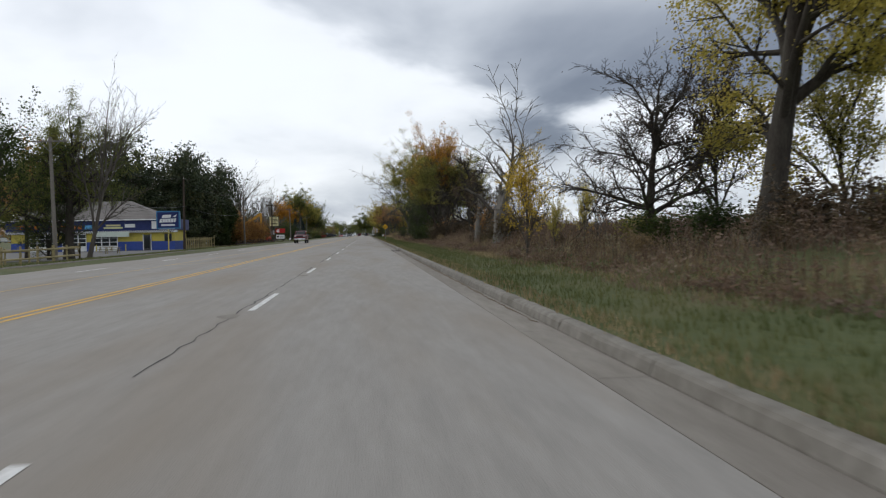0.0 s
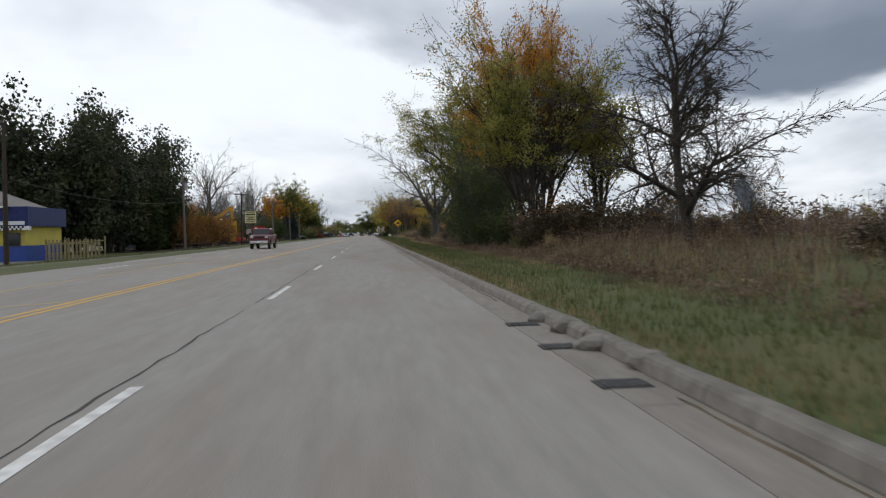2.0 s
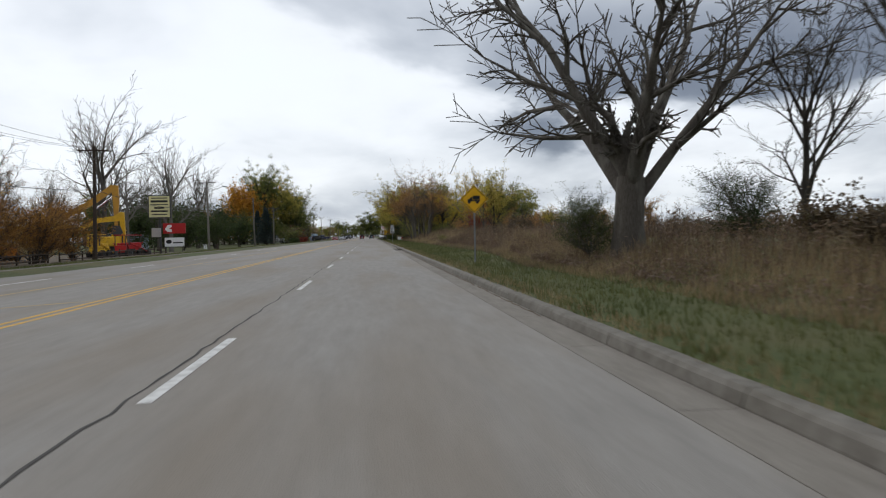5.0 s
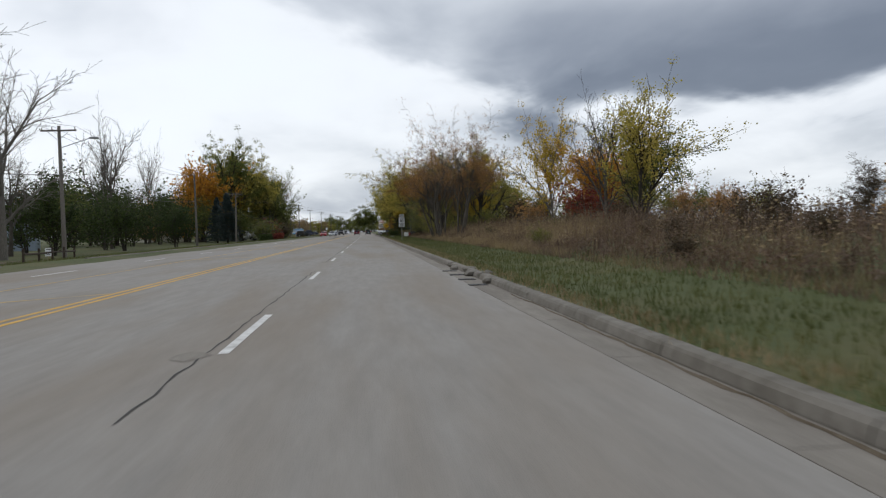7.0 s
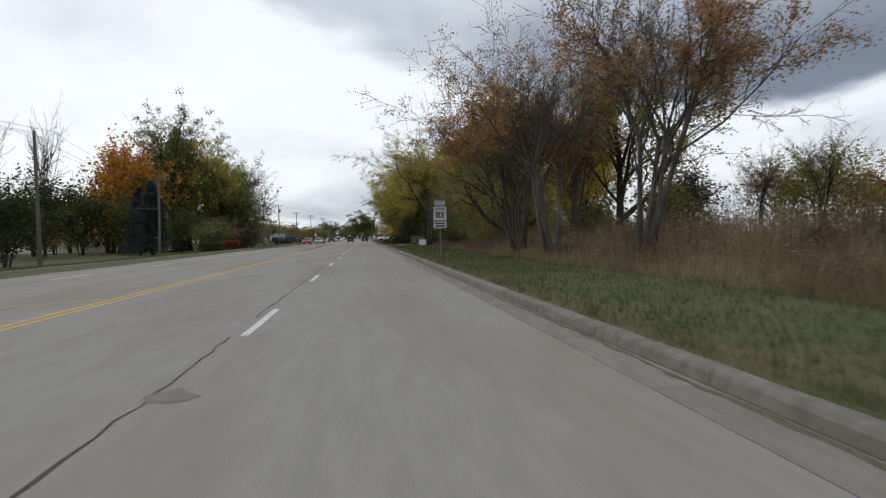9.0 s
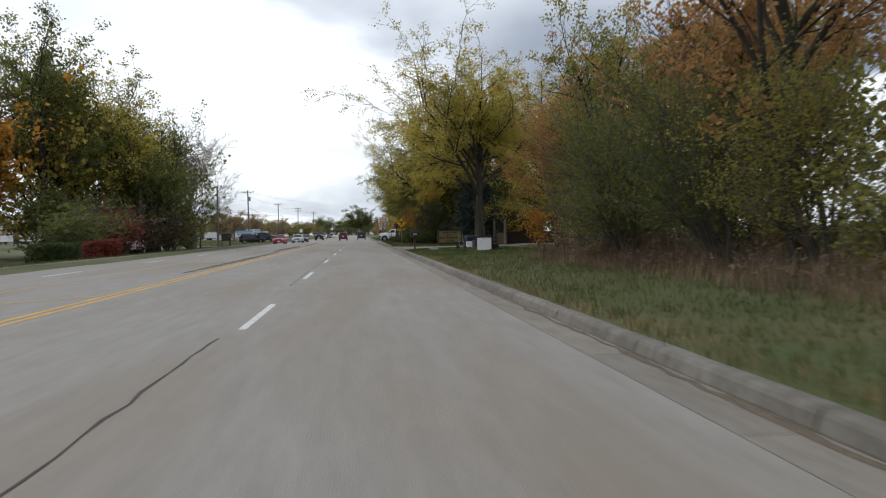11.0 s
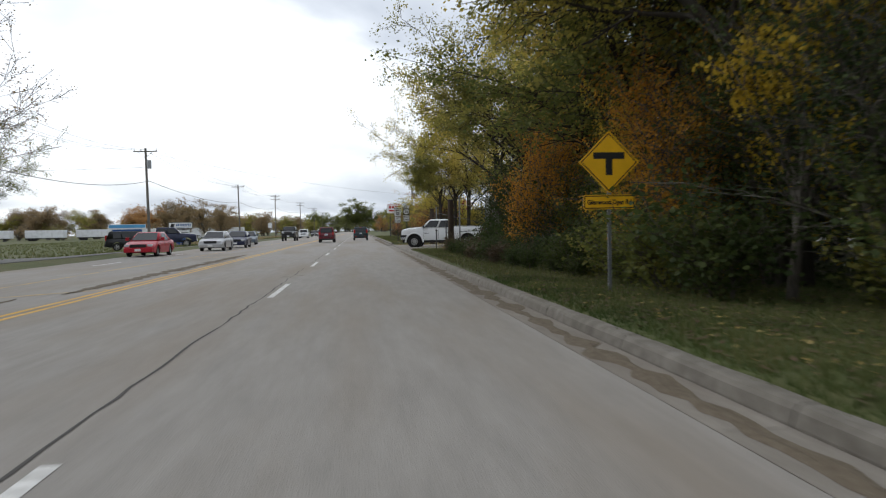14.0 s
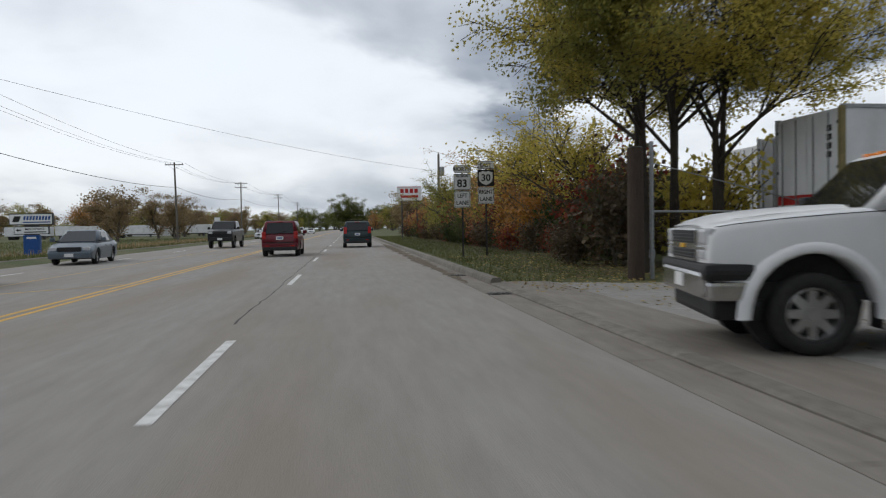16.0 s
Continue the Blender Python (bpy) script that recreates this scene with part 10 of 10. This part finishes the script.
# the two cars ahead, waiting where the road leads on
def suv_details(t, P, rack=False):
    hw, ty = P["W"] / 2, P["tail"]
    tw = hw * P.get("roof_w", 0.76)
    for s in (-1, 1):
        rail = part("roof_rail", new_tube((s * (tw - 0.08), -1.7, P["roof"] + 0.05), (s * (tw - 0.08), 0.3, P["roof"] + 0.05), 0.022, n=8), BLACK_TRIM, t)
        for y in (-1.6, -0.7, 0.2):
            part("rail_foot", new_box(s * (tw - 0.08) - 0.02, s * (tw - 0.08) + 0.02, y - 0.05, y + 0.05, P["roof"] - 0.03, P["roof"] + 0.05), BLACK_TRIM, rail)
        part("reflector", new_box(s * hw * 0.66 - 0.1, s * hw * 0.66 + 0.1, ty - 0.08, ty - 0.07, 0.5, 0.55), LAMP_RED, t)
    part("bumper_skirt", new_box(-hw * 0.9, hw * 0.9, ty - 0.085, ty + 0.1, 0.3, 0.47, bevel=0.03), BLACK_TRIM, t, "black lower bumper")
    part("bumper_step", new_box(-hw * 0.7, hw * 0.7, ty - 0.08, ty + 0.02, 0.66, 0.685), BLACK_TRIM, t)
    part("tailgate_seam", new_box(-hw * 0.72, hw * 0.72, ty - 0.012, ty + 0.02, 0.70, 0.715), BLACK_TRIM, t)
    part("brake_light", new_box(-0.16, 0.16, ty + 0.24, ty + 0.3, P["roof"] - 0.06, P["roof"] - 0.025), LAMP_RED, t, "high red brake light")
    part("rear_wiper", new_tube((0, ty + 0.03, P["belt"] + 0.12), (0.3, ty + 0.07, P["belt"] + 0.24), 0.012, n=5), BLACK_TRIM, t)
    part("exhaust", new_tube((hw * 0.55, ty - 0.1, 0.3), (hw * 0.55, ty + 0.2, 0.3), 0.03, n=8), STEEL, t)
    if rack:
        for y in (-1.3, -0.6, 0.1):
            part("rack_bar", new_box(-tw + 0.06, tw - 0.06, y - 0.03, y + 0.03, P["roof"] + 0.06, P["roof"] + 0.1, bevel=0.01), BLACK_TRIM, t)


suv_details(vehicle("red_suv", "deep red compact SUV seen from behind on the road", pose(-3.85, 412.2, road_z(-3.85)), SUV, PAINT_RED), SUV)
suv_details(vehicle("green_suv", "dark green boxy SUV on the road ahead", pose(0.0, 425.5, road_z(0.0)), VAN, PAINT_TEAL), VAN, True)
# the white pickup at the yard entrance, nose to the road
m = pose(5.95, 381.55, land_z(6.55, 383.1) + 0.035, 0, 0, 77)
truck = vehicle("white_pickup", "white four-door pickup truck at the yard entrance", m, PICKUP, PAINT_WHITE)


def flank_w(P, y):
    """Half width of a pickup at the bonnet's edge."""
    return P["W"] / 2 * (1 - P["tuck"] - 0.05 * smooth(P["nose"] - 0.9, P["nose"], y))


def pickup_details(t, paint, P):
    hw, zb = P["W"] / 2, P["sill"]
    # bed well, rails, broad wheel flares, trim
    ny = P["nose"]
    part("bed_floor", new_box(-hw * 0.8, hw * 0.8, -2.9, -1.0, 1.435, 1.442), BLACK_TRIM, t, "dark load bed")
    for s in (-1, 1):
        part("bed_rail", new_box(s * hw * 0.88 - 0.05, s * hw * 0.88 + 0.05, -2.95, -0.95, 1.425, 1.465, bevel=0.015), paint, t)
        for c in (P["front_axle"], P["rear_axle"]):
            bm = bmesh.new()
            n = 14
            r0 = P["R"] + P["arch_gap"]
            prof = ((r0 - 0.005, -0.08), (r0, 0.025), (r0 + 0.03, 0.035), (r0 + 0.09, 0.02), (r0 + 0.125, -0.03))
            rows = []
            for k in range(n + 1):
                a = radians(-4 + 188 * k / n)
                rows.append([bm.verts.new((s * (hw + dx), c + q * math.cos(a) * (1.0 if k else 1.02), P["R"] + q * math.sin(a))) for q, dx in prof])
            for a, b in zip(rows, rows[1:]):
                for k in range(len(prof) - 1):
                    bm.faces.new((a[k], a[k + 1], b[k + 1], b[k]))
            part("wheel_flare", bm, paint, t, smooth=True)
            part("mud_flap", new_box(s * (hw - 0.13) - 0.12, s * (hw - 0.13) + 0.12, c - r0 - 0.03, c - r0 - 0.01, 0.26, 0.62), BLACK_TRIM, t)
            part("arch_liner", new_tube((s * (hw - 0.5), c, P["R"] + 0.08), (s * (hw - 0.3), c, P["R"] + 0.08), r0 - 0.02, n=16), BLACK_TRIM, t)
        part("side_moulding", new_box(s * (hw - 0.018) - 0.02, s * (hw - 0.018) + 0.02, -0.86, 1.28, 0.78, 0.88, bevel=0.01), paint, t)
        part("step_bar", new_tube((s * (hw - 0.12), -1.25, 0.42), (s * (hw - 0.12), 1.3, 0.42), 0.07, n=8), BLACK_TRIM, t)
        # two-storey lamp, split by the bright grille bar, amber at its outer corner
        x0, x1 = sorted((s * hw * 0.55, s * hw * 0.82))
        part("turn_lamp", new_box(x0, x1, ny - 0.16, ny + 0.012, 0.93, 1.03, bevel=0.02), LAMP_CLEAR, t)
        part("lamp_bar", new_box(x0, x1, ny - 0.16, ny + 0.02, 1.035, 1.062, bevel=0.008), CHROME, t)
        for za, zc in ((0.93, 1.03), (1.07, 1.235)):
            x0, x1 = sorted((s * hw * 0.8, s * hw * 0.905))
            part("lamp_side", new_box(x0, x1, ny - 0.2, ny - 0.02, za, zc, bevel=0.02), LAMP_CLEAR, t)
            x0, x1 = sorted((s * hw * 0.86, s * hw * 0.925))
            part("marker_lamp", new_box(x0, x1, ny - 0.235, ny - 0.17, za, zc, bevel=0.015), LAMP_AMBER, t, "amber marker lamp")
        part("bumper_end", new_box(*sorted((s * hw * 0.8, s * hw * 0.995)), ny - 0.42, ny + 0.02, 0.53, 0.72, bevel=0.04), CHROME, t)
        part("door_badge", new_box(s * (hw - 0.012) - 0.014, s * (hw - 0.012) + 0.014, 0.88, 1.18, 0.97, 1.0), BLACK_TRIM, t)
        part("door_badge", new_box(s * (hw - 0.012) - 0.014, s * (hw - 0.012) + 0.014, 1.02, 1.18, 1.02, 1.04), BLACK_TRIM, t)
    g = part("grille_surround", new_box(-hw * 0.54, hw * 0.54, ny - 0.04, ny + 0.025, 0.9, 1.245, bevel=0.025), CHROME, t, "bright grille frame")
    for a, b in ((0.925, 1.025), (1.085, 1.22)):
        part("grille_mesh", new_box(-hw * 0.5, hw * 0.5, ny + 0.02, ny + 0.032, a, b, bevel=0.008), BLACK_TRIM, g)
        for k in range(3):
            part("grille_bar", new_box(-hw * 0.5, hw * 0.5, ny + 0.032, ny + 0.038, a + 0.02 + 0.035 * k, a + 0.028 + 0.035 * k), DARK_STEEL, g)
    part("badge", new_box(-0.07, 0.07, ny + 0.025, ny + 0.04, 1.032, 1.078, bevel=0.01), SIGN_YELLOW, g, "small gold badge")
    part("bumper_pad", new_box(-hw * 1.0, hw * 1.0, ny - 0.44, ny + 0.06, 0.72, 0.9, bevel=0.07), BLACK_TRIM, t)
    # raised middle of the bonnet
    bm = bmesh.new()
    rows = []
    for y, z in ((1.5, 1.43), (1.8, 1.42), (2.2, 1.395), (2.6, 1.35), (2.82, 1.295), (2.9, 1.235)):
        rows.append([bm.verts.new((x * hw, y, z + dz)) for x, dz in ((-0.66, -0.02), (-0.54, 0.02), (-0.2, 0.035), (0.2, 0.035), (0.54, 0.02), (0.66, -0.02))])
    for a, b in zip(rows, rows[1:]):
        for k in range(5):
            bm.faces.new((a[k], a[k + 1], b[k + 1], b[k]))
    part("bonnet_bulge", bm, paint, t, smooth=True)
    for s in (-1, 1):
        bm = bmesh.new()
        for (ya, za), (yb, zc) in zip(((1.2, 1.385), (1.7, 1.36), (2.2, 1.325), (2.7, 1.275)), ((1.7, 1.36), (2.2, 1.325), (2.7, 1.275), (2.86, 1.25))):
            quad(bm, [(s * (flank_w(P, ya) + 0.004), ya, za - 0.005), (s * (flank_w(P, yb) + 0.004), yb, zc - 0.005), (s * (flank_w(P, yb) + 0.002), yb, zc + 0.004), (s * (flank_w(P, ya) + 0.002), ya, za + 0.004)])
        part("bonnet_seam", bm, BLACK_TRIM, t)
    part("air_dam", new_box(-hw * 0.86, hw * 0.86, ny - 0.55, ny - 0.06, 0.33, 0.55, bevel=0.06), BLACK_TRIM, t)
    for k in range(-2, 3):
        part("roof_marker", new_box(k * 0.28 - 0.06, k * 0.28 + 0.06, 0.68, 0.8, P["roof"] - 0.02, P["roof"] + 0.025, bevel=0.015), LAMP_AMBER, t, "amber roof marker lamp")


pickup_details(truck, PAINT_WHITE, PICKUP)
# oncoming and parked traffic, each where it was passed
v = vehicle("red_pickup", "dark red pickup truck coming down the far lanes", pose(-10.6, 121.0, road_z(-10.6), 0, 0, 180), dict(PICKUP, W=1.95), PAINT_RED)
vehicle("grey_sedan", "grey-green sedan in the outer far lane", pose(-12.1, 408.2, road_z(-12.2), 0, 0, 185), SEDAN, PAINT_GREYBLUE, "oncoming cars")
vehicle("black_pickup", "black pickup truck in the inner far lane", pose(-9.9, 432, road_z(-9.9), 0, 0, 180), dict(PICKUP, W=1.9, R=0.38, bumper=BLACK_TRIM, rear_bumper=BLACK_TRIM), PAINT_BLACK, "oncoming cars")
vehicle("navy_sedan", "dark navy sedan in the far lanes", pose(-10.7, 393.0, road_z(-10.7), 0, 0, 182), SEDAN, PAINT_NAVY, "oncoming cars")
vehicle("silver_sedan", "silver sedan in the far lanes", pose(-10.9, 384.2, road_z(-10.8), 0, 0, 180), SEDAN, PAINT_SILVER, "oncoming cars")
vehicle("bright_red_sedan", "bright red sedan in the outer far lane", pose(-12.8, 373.6, road_z(-12.8), 0, 0, 180), SEDAN, PAINT_BRIGHT_RED, "oncoming cars")
for x, y, p, paint in ((-10.8, 470, SUV, PAINT_WHITE), (-13.0, 482, SEDAN, PAINT_SILVER), (-10.8, 505, SEDAN, PAINT_BLACK), (-10.8, 530, SUV, PAINT_WHITE), (-13, 548, SEDAN, PAINT_NAVY), (-10.8, 575, SEDAN, PAINT_WHITE)):
    vehicle("distant_car", "distant car in a line of oncoming traffic", pose(x, y, road_z(x), 0, 0, 180), p, paint, "distant traffic")
vehicle("parked_suv", "black SUV waiting on the side drive", pose(-20.5, 396.5, land_z(-20.5, 396.5) + 0.03, 0, 0, -75), VAN, PAINT_BLACK)
vehicle("parked_pickup", "dark blue pickup truck on the side drive", pose(-19.5, 403.5, land_z(-19.5, 403.5) + 0.03, 0, 0, -80), dict(PICKUP, W=1.9), PAINT_NAVY)
for x, y, a, p, paint in ((-24, 330, 80, PICKUP, PAINT_WHITE), (-30, 352, 85, SEDAN, PAINT_SILVER), (-33, 150, 100, SEDAN, PAINT_WHITE), (-38, 186, 60, PICKUP, PAINT_WHITE)):
    vehicle("parked_car", "parked car half hidden behind roadside trees", pose(x, y, land_z(x, y) + 0.03, 0, 0, a), p, paint, "parked cars")
